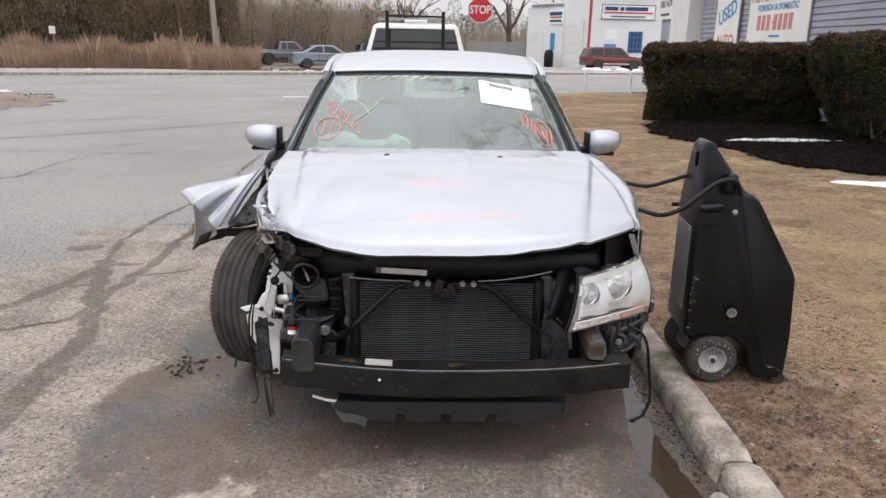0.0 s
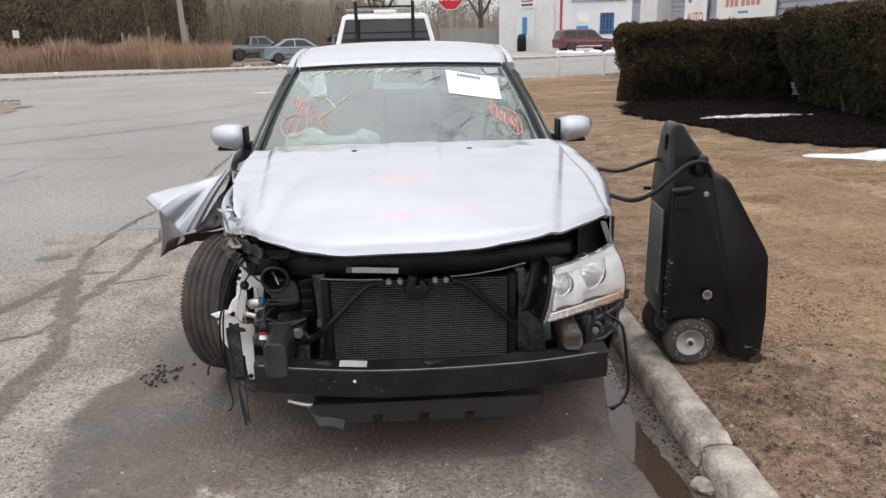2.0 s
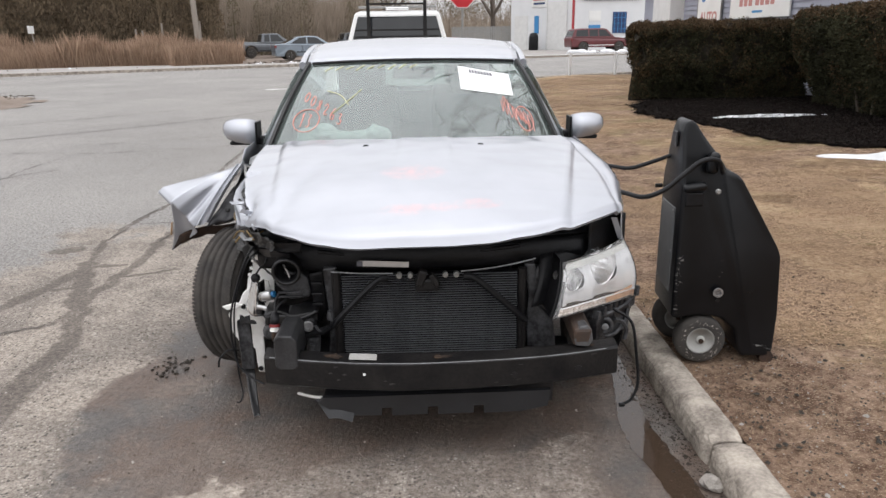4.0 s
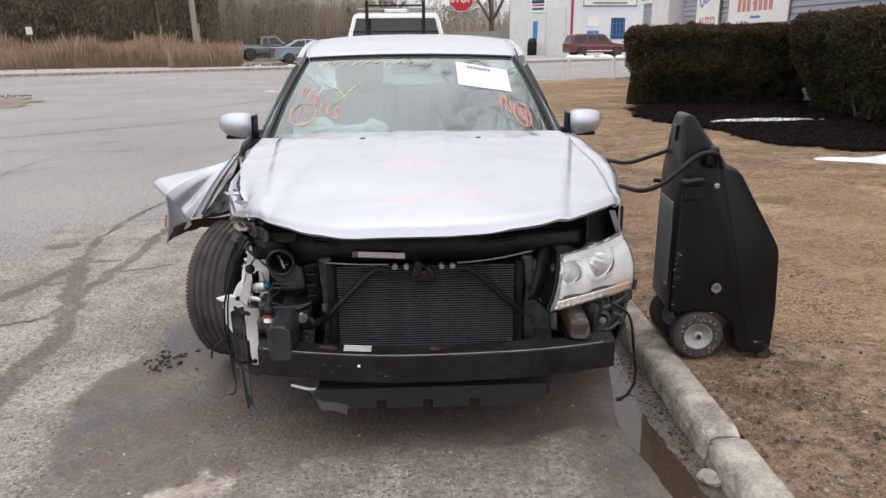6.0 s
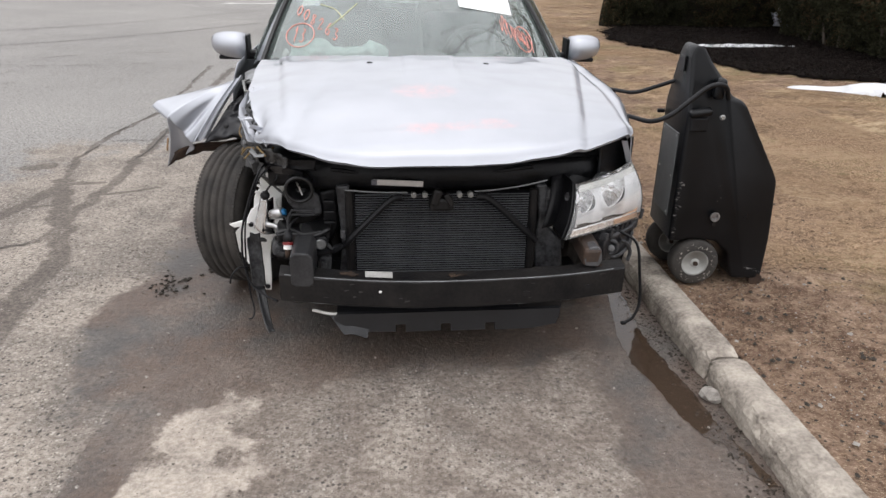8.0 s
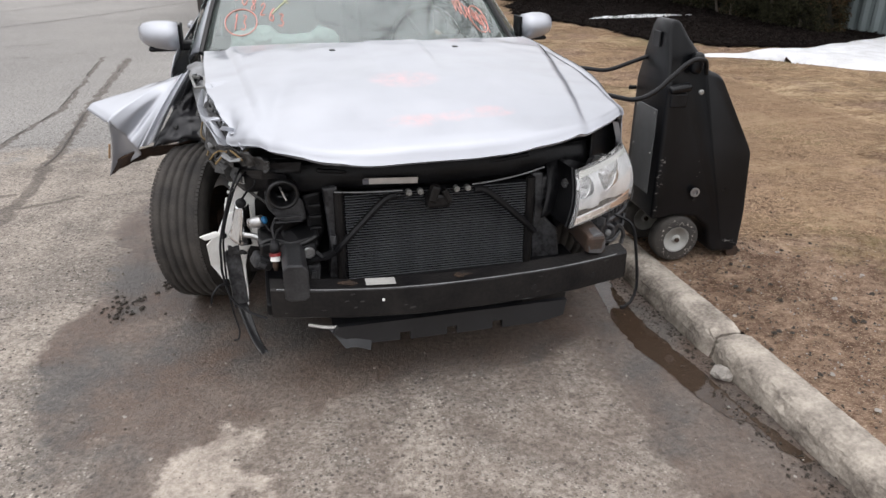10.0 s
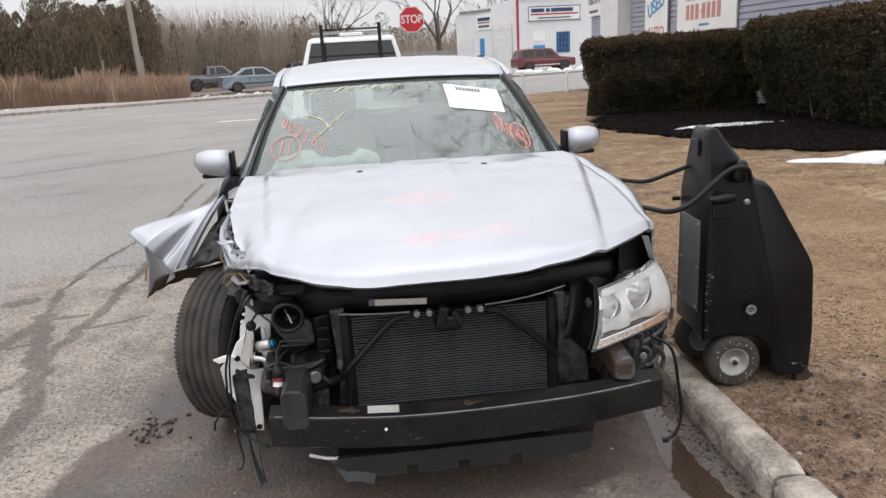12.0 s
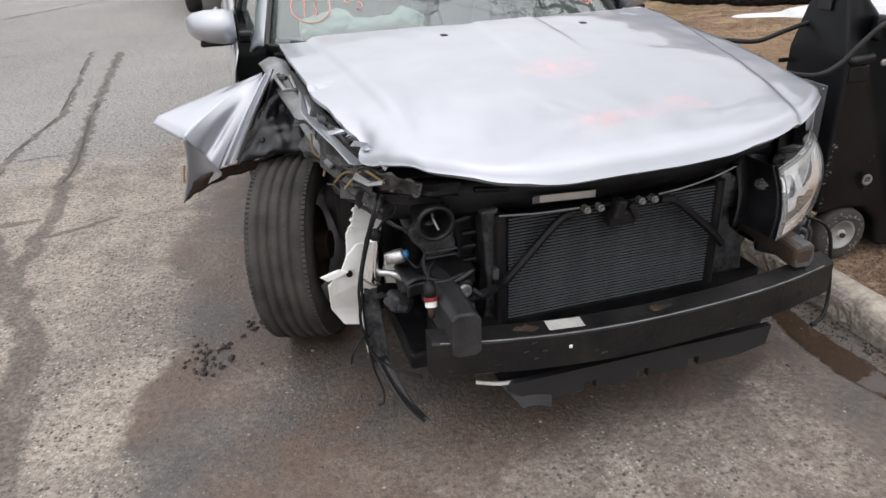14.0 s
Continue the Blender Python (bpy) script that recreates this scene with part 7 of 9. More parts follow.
def beam_y(x):
    return -0.182 + 0.083 * abs((x - 0.075) / 0.6) ** 2.0


bm = bmesh.new()
rings = []
prof = [(0.0, 0.272), (-0.012, 0.280), (-0.012, 0.373), (-0.006, 0.380), (0.048, 0.388), (0.048, 0.262)]
for x in np.linspace(-0.530, 0.705, 41):
    lift = 0.004 * nz(x, 2, 0, 2.5)
    rings.append([bm.verts.new((x, beam_y(x) + dy, z + lift + 0.003 * nz(x, k, 0, 9))) for k, (dy, z) in enumerate(prof)])
for a, b in zip(rings, rings[1:]):
    for k in range(len(prof)):
        bm.faces.new((a[k], a[(k + 1) % len(prof)], b[(k + 1) % len(prof)], b[k]))
bm.faces.new(rings[0])
bm.faces.new(rings[-1])
beam = part("bumper_beam", bm, BLACKST, nose, "black steel bumper beam, rusty along the top")
# pale tube on the upper edge: worn metal plus a painted highlight
bm = bmesh.new()
tube(bm, [(x, beam_y(x) - 0.0085, 0.3775 + 0.004 * nz(x, 2, 0, 2.5) + 0.0006 * nz(x, 0, 0, 60)) for x in np.linspace(-0.51, 0.66, 90)], [0.0016 + 0.0012 * abs(nz(x, 4, 0, 14)) for x in np.linspace(-0.51, 0.66, 90)], 5)
part("edge_wear_and_glint", bm, PRIMER, beam, "pale line of edge wear and painted highlight")
bm = bmesh.new()
tube(bm, [(x, beam_y(x) - 0.0105, 0.2805 + 0.004 * nz(x, 2, 0, 2.5)) for x in np.linspace(-0.52, 0.69, 90)], [0.0006 + 0.0018 * max(0.0, nz(x, 9, 0, 11)) for x in np.linspace(-0.52, 0.69, 90)], 5)
part("edge_wear_and_glint", bm, PRIMER, beam, "pale line of edge wear and painted highlight")
SCUFF = mat("grey_scuffed_paint", (0.022, 0.021, 0.021), (0.055, 0.052, 0.05), rough=0.7, scale=60, fine=300, bump=0.1)
wear = random.Random(31)
bm = bmesh.new()
for k in range(13):
    x, z, w_, h_ = wear.uniform(-0.50, 0.66), wear.uniform(0.287, 0.368), wear.uniform(0.002, 0.012), wear.uniform(0.0008, 0.0035)
    t_ = wear.uniform(-0.5, 0.5)
    q = [(x - w_, z - h_ + t_ * w_ * 0.4), (x + w_, z - h_ * 0.4 - t_ * w_ * 0.4), (x + w_ * 0.7, z + h_), (x - w_ * 0.8, z + h_ * 0.7)]
    bm.faces.new([bm.verts.new((a_, beam_y(a_) - 0.0137, b_)) for a_, b_ in q])
tagged(part("scuffs", bm, SCUFF, beam, "small pale scuffs on the beam"), kind="stuff")
BEAMRUST = mat("brown_surface_rust", (0.060, 0.040, 0.028), (0.018, 0.015, 0.014), rough=0.8, scale=45, fine=200, bump=0.2, spec=0.2)
for cx, wx, wy in ((-0.285, 0.026, 0.014), (0.075, 0.020, 0.015), (0.105, 0.014, 0.008), (0.60, 0.02, 0.010)):
    bm = bmesh.new()
    ring = [(cx + wx * (1 + 1.0 * nz(cx, k, 1, 1.7)) * math.cos(0.35 * k), 0.020 + wy * (1 + 1.0 * nz(cx, k, 5, 1.7)) * math.sin(0.35 * k)) for k in range(18)]
    bm.faces.new([bm.verts.new((x, beam_y(x) + dy, 0.3809 + 0.148 * (dy + 0.006) + 0.004 * nz(x, 2, 0, 2.5) + 0.0022)) for x, dy in ring])
    part("rust_patch", bm, BEAMRUST, beam)
bm = bmesh.new()
sheet(bm, lambda u, v: (-0.232 + 0.094 * u, beam_y(-0.18) + 0.002 + 0.036 * v + 0.012 * (0.5 - u), 0.3855 + 0.0055 * v), 2, 2, 0.001)
part("sticker", bm, STICKER, beam, "white paper sticker")
bm = bmesh.new()
box(bm, (-0.181, beam_y(-0.18) - 0.0125, 0.337), (0.009, 0.003, 0.009), bevel=0.001)
part("paint_spot", bm, PAPER, beam)
for x in (0.33, 0.56):
    bm = bmesh.new()
    lathe(bm, [(0.011, 0), (0.011, 0.002), (0.001, 0.002)], Matrix.Translation((x, beam_y(x) - 0.0125, 0.32)) @ Matrix.Rotation(radians(90), 4, "X"), 12)
    part("beam_hole", bm, BLACKGL, beam)
# mounts
bm = bmesh.new()
prism(bm, [(-0.486, 0.352), (-0.486, 0.455), (-0.470, 0.470), (-0.424, 0.467), (-0.408, 0.448), (-0.408, 0.352), (-0.425, 0.342), (-0.468, 0.342)], 0.30, Matrix.Translation((0, -0.142, 0)), 0.006)
part("crush_can", bm, mat("dusty_grey_steel", (0.014, 0.014, 0.016), (0.05, 0.05, 0.052), rough=0.5, metal=0.2, scale=16, fine=120, bump=0.1), nose)
bm = bmesh.new()
box(bm, (0.575, 0.03, 0.437), (0.066, 0.30, 0.068), Matrix.Rotation(radians(5), 4, "X"), 0.012)
can = part("crush_can", bm, mat("rust_marked_steel", (0.030, 0.028, 0.028), (0.085, 0.055, 0.040), rough=0.55, metal=0.2, scale=14, fine=120, bump=0.15), nose, "rust-marked square mount")
bm = bmesh.new()
prism(bm, [(0.545, 0.418), (0.552, 0.392), (0.598, 0.388), (0.612, 0.410), (0.606, 0.452), (0.590, 0.468), (0.562, 0.462)], 0.06, Matrix.Translation((0, -0.118, 0)), 0.005)
part("end_cap", bm, mat("scuffed_grey_cap", (0.05, 0.05, 0.053), (0.13, 0.13, 0.135), rough=0.4, metal=0.2, scale=20, fine=120, bump=0.1), can)
# lower valance with notches
bm = bmesh.new()
poly = [(-0.33, 0.245), (-0.345, 0.225), (-0.27, 0.175)]
for c in (-0.11, 0.05, 0.21):
    poly += [(c - 0.018, 0.172), (c - 0.018, 0.20), (c + 0.018, 0.20), (c + 0.018, 0.170)]
poly += [(0.36, 0.172), (0.45, 0.19), (0.46, 0.25)]
prism(bm, poly, 0.02, Matrix.Translation((0, -0.165, 0)))
DAM = mat("weathered_air_dam", (0.006, 0.0062, 0.0075), (0.019, 0.0195, 0.022), rough=0.45, scale=5, fine=120, bump=0.06, hard=0.4)
val = part("valance", bm, DAM, nose, "torn black plastic air dam with notches")
bm = bmesh.new()
sheet(bm, lambda u, v: (-0.36 + (0.15 - 0.07 * v) * u + 0.05 * v, -0.14 - 0.04 * v, 0.235 - 0.062 * v - 0.012 * u * v + 0.006 * math.sin(4 * u)), 8, 4, 0.004)
part("torn_flap", bm, DAM, val)
bm = bmesh.new()
sheet(bm, lambda u, v: (0.32 + 0.16 * u, -0.11 + 0.02 * v, 0.255 - 0.085 * v), 6, 4, 0.004)
part("torn_flap", bm, DAM, val)
bm = bmesh.new()
sheet(bm, lambda u, v: (-0.34 + 0.80 * u, -0.09 + 0.5 * v, 0.20 - 0.01 * v), 8, 4, 0.006)
part("splash_tray", bm, BLACKPL, val)
bm = bmesh.new()
tube(bm, curve_pts([(-0.42, -0.12, 0.243), (-0.36, -0.14, 0.237), (-0.30, -0.14, 0.234)], 4), 0.006, 5)
part("pale_strip", bm, STICKER, val)
# condenser
cond = new("condenser")
cond.parent = car
tagged(cond, "black finned condenser and radiator core")
bm = bmesh.new()
box(bm, (0.05, 0.06, 0.462), (0.66, 0.03, 0.315))
part("core", bm, FIN, cond)
bm = bmesh.new()
box(bm, (0.05, 0.0415, 0.0), (0.63, 0.008, 0.0014))
fin = part("tube", bm, FINL, cond)
fin.location = (0, 0, 0.314)
for k in range(1, 34):
    more = new("tube", fin.data)
    more.parent, more.location = cond, (0, 0, 0.314 + k * 0.0091)
for x in (-0.285, 0.385):
    bm = bmesh.new()
    tube(bm, [(x, 0.05, 0.30), (x, 0.05, 0.63)], 0.017, 10)
    part("header_tank", bm, BLACKST, cond)
# frame round it
bm = bmesh.new()
prism(bm, [(-0.335, 0.64), (-0.285, 0.645), (-0.292, 0.50), (-0.268, 0.36), (-0.262, 0.30), (-0.33, 0.30), (-0.318, 0.42), (-0.325, 0.52)], 0.07, Matrix.Translation((0, 0.06, 0)), 0.008)
box(bm, (-0.312, 0.02, 0.475), (0.018, 0.02, 0.035), None, 0.005)
part("side_frame", bm, DUSTGLINT, nose)
bm = bmesh.new()
prism(bm, [(0.395, 0.64), (0.435, 0.64), (0.44, 0.55), (0.452, 0.47), (0.505, 0.42), (0.52, 0.30), (0.41, 0.30), (0.402, 0.42), (0.412, 0.52)], 0.06, Matrix.Translation((0, 0.06, 0)), 0.008)
box(bm, (0.452, 0.085, 0.575), (0.05, 0.05, 0.10), Matrix.Rotation(0.15, 4, "Y"), 0.014, 3)
part("side_frame", bm, DUSTGLINT, nose)
bm = bmesh.new()
box(bm, (0.05, 0.10, 0.285), (1.05, 0.12, 0.06), None, 0.012)
part("lower_crossmember", bm, BLACKPL, nose)
bm = bmesh.new()


def support(u, v):
    x = -0.58 + 1.22 * u
    return (x, 0.06 + 0.10 * abs((x - 0.03) / 0.6) ** 2 - 0.02 * math.sin(math.pi * v), 0.625 + 0.105 * v - 0.012 * abs((x - 0.03) / 0.6) ** 2 + 0.006 * nz(u * 8, v * 3, 0))


sheet(bm, support, 40, 6, 0.02)
sup = part("upper_support", bm, BLACKPL, nose, "black plastic upper radiator support", smooth=True)
bm = bmesh.new()
sheet(bm, lambda u, v: (-0.60 + 1.30 * u, 0.08 + 0.12 * abs(2 * u - 1) ** 2 + 0.55 * v, 0.735 + 0.06 * v - 0.015 * abs(2 * u - 1) ** 2), 24, 6, 0.008)
part("bay_cover", bm, BLACKPL, nose, smooth=True)
for pts in ([(0.16, 0.006, 0.636), (0.24, 0.012, 0.640), (0.34, 0.026, 0.650), (0.43, 0.045, 0.664)], [(-0.30, 0.02, 0.640), (-0.20, 0.008, 0.636), (-0.08, 0.004, 0.634)]):
    bm = bmesh.new()
    tube(bm, curve_pts(pts, 5), 0.0028, 5)
    part("support_edge", bm, PRIMER, sup, "bare metal edge")
for x, z, w in ((0.30, 0.70, 0.16), (-0.30, 0.695, 0.10)):
    bm = bmesh.new()
    box(bm, (x, 0.045 + 0.09 * abs((x - 0.03) / 0.6) ** 2, z), (w, 0.018, 0.014), Matrix.Rotation(-0.12 * (1 if x > 0 else -1), 4, "Y"), 0.006)
    part("support_rib", bm, BLACKPL, sup)
bm = bmesh.new()
box(bm, (-0.112, 0.026, 0.663), (0.178, 0.003, 0.020), Matrix.Rotation(radians(3), 4, "Y"))
tagp = part("caution_label", bm, ALLOY, sup, "pale printed label strip")
bm = bmesh.new()
box(bm, (-0.196, 0.0235, 0.667), (0.02, 0.003, 0.018))
part("label_icon", bm, INK, tagp)
bm = bmesh.new()
box(bm, (0.04, 0.00, 0.595), (0.085, 0.05, 0.05), None, 0.012)
box(bm, (0.02, -0.02, 0.625), (0.03, 0.04, 0.06), Matrix.Rotation(0.3, 4, "Y"), 0.008)
box(bm, (0.065, -0.02, 0.615), (0.02, 0.03, 0.05), Matrix.Rotation(-0.5, 4, "Y"), 0.006)
part("bonnet_latch", bm, BLACKST, nose, "black bonnet latch")
for x in (-0.058, -0.018, 0.105, 0.144):
    bm = bmesh.new()
    m = Matrix.Translation((x, 0.0, 0.625)) @ Matrix.Rotation(radians(90), 4, "X")
    lathe(bm, [(0.010, -0.02), (0.010, 0.002), (0.0065, 0.003), (0.0065, 0.009), (0.001, 0.009)], m, 10)
    part("bolt", bm, GALV, nose)
bm = bmesh.new()
tube(bm, curve_pts([(-0.10, 0.01, 0.615), (-0.145, 0.005, 0.60), (-0.27, 0.0, 0.478), (-0.31, 0.02, 0.43), (-0.42, 0.05, 0.385)], 5), 0.012, 7)
part("brace_rod", bm, BLACKPL, nose)
bm = bmesh.new()
tube(bm, curve_pts([(0.17, 0.01, 0.618), (0.215, 0.005, 0.607), (0.33, 0.0, 0.505), (0.395, 0.015, 0.44)], 5), 0.012, 7)
part("brace_rod", bm, BLACKPL, nose)
# engine bay depth
bm = bmesh.new()
box(bm, (0.05, 0.55, 0.50), (0.66, 0.6, 0.36), bevel=0.05)
box(bm, (0.0, 0.5, 0.22), (1.1, 0.9, 0.05), bevel=0.01)
part("engine_block", bm, BLACKPL, car)
bm = bmesh.new()
for k in range(8):
    box(bm, (0.45 + 0.22 * rg.random(), 0.16 + 0.1 * rg.random(), 0.42 + 0.26 * rg.random()), (0.10, 0.08, 0.09), Matrix.Rotation(rg.uniform(-0.5, 0.5), 4, "Y"), 0.012)
part("lamp_bracketry", bm, BLACKPL, nose)
# struck corner: intake box, hoses, plugs, broken lamp carrier
bm = bmesh.new()
prism(bm, [(-0.523, 0.600), (-0.50, 0.612), (-0.425, 0.610), (-0.398, 0.590), (-0.388, 0.53), (-0.392, 0.513), (-0.475, 0.505), (-0.488, 0.535), (-0.512, 0.560)], 0.12, Matrix.Translation((0, 0.11, 0)), 0.010)
prism(bm, [(-0.50, 0.69), (-0.43, 0.695), (-0.41, 0.66), (-0.41, 0.60), (-0.51, 0.60)], 0.10, Matrix.Translation((0, 0.16, 0)), 0.012)
box(bm, (-0.452, 0.046, 0.558), (0.085, 0.012, 0.006), None, 0.002)
box(bm, (-0.452, 0.046, 0.542), (0.085, 0.012, 0.006), None, 0.002)
air = part("air_box", bm, DUSTGLINT, car, "black plastic intake box with round mouth")
bm = bmesh.new()
m = Matrix.Translation((-0.462, 0.055, 0.634)) @ Matrix.Rotation(radians(97), 4, "X")
lathe(bm, [(0.034, -0.09), (0.048, -0.09), (0.048, -0.01), (0.052, -0.008), (0.052, 0.008), (0.046, 0.012), (0.041, 0.008), (0.040, -0.01), (0.036, -0.08), (0.001, -0.082)], m, 32)
part("intake_mouth", bm, BLACKGL, air, smooth=True)
bm = bmesh.new()
tube(bm, curve_pts([(-0.470, 0.052, 0.66), (-0.464, 0.066, 0.64), (-0.452, 0.06, 0.61)], 4), 0.0035, 5)
part("mouth_tab", bm, ALLOY, air)
bm = bmesh.new()
prism(bm, [(-0.40, 0.60), (-0.335, 0.615), (-0.33, 0.47), (-0.36, 0.40), (-0.395, 0.43), (-0.385, 0.52)], 0.05, Matrix.Translation((0, 0.12, 0)), 0.010)
for z in (0.575, 0.535, 0.495):
    box(bm, (-0.362, 0.09, z), (0.040, 0.02, 0.012), None, 0.004)
part("duct_frame", bm, BLACKPL, nose)
bm = bmesh.new()
sheet(bm, lambda u, v: (-0.555 + 0.195 * u, 0.045 + 0.12 * v + 0.01 * math.sin(6 * u), 0.468 + 0.012 * u + 0.012 * math.sin(7 * u + 2 * v)), 18, 8, 0.012)
sheet(bm, lambda u, v: (-0.55 + 0.19 * u, 0.045 + 0.008 * math.sin(9 * u), 0.468 - 0.035 * v + 0.012 * u), 18, 4, 0.004)
part("lower_tray", bm, BLACKGL, nose, "black plastic tray under the intake", smooth=True)
bm = bmesh.new()
sheet(bm, lambda u, v: (-0.60 + 0.26 * u, 0.345 + 0.03 * nz(u, v, 2, 3), 0.24 + 0.38 * v), 14, 14, 0.006)
part("inner_panel", bm, BLACKST, nose, smooth=True)
for p, s_, r_ in (((-0.415, 0.11, 0.40), (0.07, 0.08, 0.05), 0.3), ((-0.53, 0.15, 0.43), (0.05, 0.05, 0.06), -0.2), ((-0.385, 0.07, 0.345), (0.05, 0.05, 0.07), 0.1), ((-0.55, 0.16, 0.36), (0.07, 0.06, 0.05), 0.5)):
    bm = bmesh.new()
    box(bm, p, s_, Matrix.Rotation(r_, 4, "Y") @ Matrix.Rotation(r_ * 0.7, 4, "Z"), 0.012, 3)
    box(bm, Vector(p) + Vector((0.0, -0.6 * s_[1], 0.0)), (0.4 * s_[0], 0.02, 0.4 * s_[2]), Matrix.Rotation(r_, 4, "Y"), 0.004)
    part("connector_block", bm, DUSTGLINT, nose)
bm = bmesh.new()
m = Matrix.Translation((-0.394, 0.030, 0.430)) @ Matrix.Rotation(radians(90), 4, "X")
lathe(bm, [(0.020, -0.03), (0.020, 0.0), (0.017, 0.004), (0.009, 0.004), (0.008, 0.001), (0.001, 0.001)], m, 20)
part("round_cap", bm, RIM, air, "pale round bolt cap")
bm = bmesh.new()
box(bm, (-0.394, 0.06, 0.430), (0.055, 0.05, 0.06), None, 0.014, 3)
part("cap_boss", bm, BLACKPL, air)


def shell(poly, y, curl, name, parent, label="", mt=WHITEPL):
    """A moulded plastic piece of an outline in x and z, slightly warped, with thickness."""
    bm = bmesh.new()
    prism(bm, poly, 0.010, Matrix.Translation((0, y, 0)), 0.003)
    bmesh.ops.triangulate(bm, faces=[f for f in bm.faces if len(f.verts) > 4])
    bmesh.ops.subdivide_edges(bm, edges=[e for e in bm.edges if e.calc_length() > 0.03], cuts=1)
    for v in bm.verts:
        v.co.y += curl * nz(v.co.x, v.co.z, 3, 9) + 0.012 * math.sin(26 * v.co.z)
    return part(name, bm, mt, parent, label)


carrier = shell([(-0.618, 0.515), (-0.60, 0.535), (-0.575, 0.53), (-0.565, 0.47), (-0.545, 0.445), (-0.492, 0.41), (-0.49, 0.385), (-0.54, 0.375), (-0.588, 0.385), (-0.600, 0.36), (-0.612, 0.30), (-0.612, 0.20), (-0.616, 0.150), (-0.640, 0.152), (-0.648, 0.25), (-0.700, 0.262), (-0.732, 0.318), (-0.735, 0.405), (-0.715, 0.425), (-0.70, 0.432), (-0.672, 0.49), (-0.640, 0.515)], 0.245, 0.010, "lamp_carrier", car, "broken white plastic lamp carrier")
shell([(-0.625, 0.632), (-0.548, 0.622), (-0.540, 0.575), (-0.558, 0.53), (-0.562, 0.46), (-0.60, 0.42), (-0.672, 0.44), (-0.662, 0.53), (-0.642, 0.56), (-0.636, 0.59)], 0.285, 0.008, "carrier_arm", carrier)
for k, (x, z, w, d) in enumerate(((-0.648, 0.548, 0.018, 0.012), (-0.640, 0.575, 0.016, 0.010), (-0.632, 0.605, 0.014, 0.012))):
    bm = bmesh.new()
    box(bm, (x, 0.285, z), (w, 0.012, d), Matrix.Rotation(0.5, 4, "Y"), 0.003)
    part("carrier_tooth", bm, WHITEPL, carrier)
shell([(-0.755, 0.440), (-0.70, 0.455), (-0.672, 0.445), (-0.70, 0.432), (-0.735, 0.425)], 0.235, 0.01, "carrier_shard", carrier)
for p in ((-0.672, 0.232, 0.437), (-0.628, 0.232, 0.172)):
    bm = bmesh.new()
    lathe(bm, [(0.010, 0.0), (0.010, 0.004), (0.001, 0.004)], Matrix.Translation(p) @ Matrix.Rotation(radians(90), 4, "X"), 12)
    part("carrier_hole", bm, BLACKPL, carrier)
bm = bmesh.new()
sheet(bm, lambda u, v: (-0.656 + 0.080 * u + 0.034 * v * (1 - u), 0.190 - 0.035 * math.sin(math.pi * u) + 0.01 * v, 0.440 + 0.118 * v - 0.026 * u * (1 - v) + 0.010 * nz(u, v, 1, 3)), 14, 12, 0.002)
part("broken_reflector", bm, CHROME, carrier, "shiny broken reflector", smooth=True)
bm = bmesh.new()
m = Matrix.Translation((-0.548, 0.13, 0.518)) @ Matrix.Rotation(radians(72), 4, "Y") @ Matrix.Rotation(radians(20), 4, "X")
lathe(bm, [(0.018, -0.035), (0.020, -0.01), (0.020, 0.012), (0.016, 0.016), (0.001, 0.016)], m, 22)
part("reflector_cup", bm, ALLOY, carrier, "bright metal bulb cup", smooth=True)
bm = bmesh.new()
lathe(bm, [(0.0125, 0.014), (0.0125, 0.026), (0.009, 0.028), (0.001, 0.028)], m, 18)
part("blue_plug", bm, BLUEPL, carrier, smooth=True)
bm = bmesh.new()
tube(bm, curve_pts([(-0.60, 0.16, 0.462), (-0.565, 0.14, 0.462), (-0.535, 0.13, 0.445), (-0.53, 0.13, 0.425)], 6), [0.010] * 6 + [0.012] * 6 + [0.010] * 7, 10)
part("bent_cup", bm, ALLOY, carrier, smooth=True)
bm = bmesh.new()
lathe(bm, [(0.014, -0.012), (0.018, 0.0), (0.014, 0.010), (0.001, 0.012)], Matrix.Translation((-0.60, 0.165, 0.575)) @ Matrix.Rotation(radians(70), 4, "X"), 12)
part("rubber_boot", bm, BLACKPL, carrier, smooth=True)
# dangling bulb
bm = bmesh.new()
tube(bm, [(-0.502, 0.0, 0.500), (-0.503, -0.012, 0.478), (-0.504, -0.018, 0.462)], [0.012, 0.017, 0.015], 12)
sock = part("bulb_holder", bm, BLACKPL, car, "dangling bulb holder", smooth=True)
bm = bmesh.new()
tube(bm, [(-0.504, -0.018, 0.463), (-0.504, -0.021, 0.453)], 0.0185, 14)
part("red_seal", bm, REDPL, sock)
bm = bmesh.new()
tube(bm, [(-0.504, -0.021, 0.453), (-0.505, -0.025, 0.438)], [0.015, 0.016], 14)
part("bulb_collar", bm, WHITEPL, sock)
bm = bmesh.new()
tube(bm, [(-0.505, -0.025, 0.438), (-0.506, -0.030, 0.420), (-0.507, -0.034, 0.408)], [0.009, 0.010, 0.006], 12)
part("bulb", bm, RUST, sock, smooth=True)
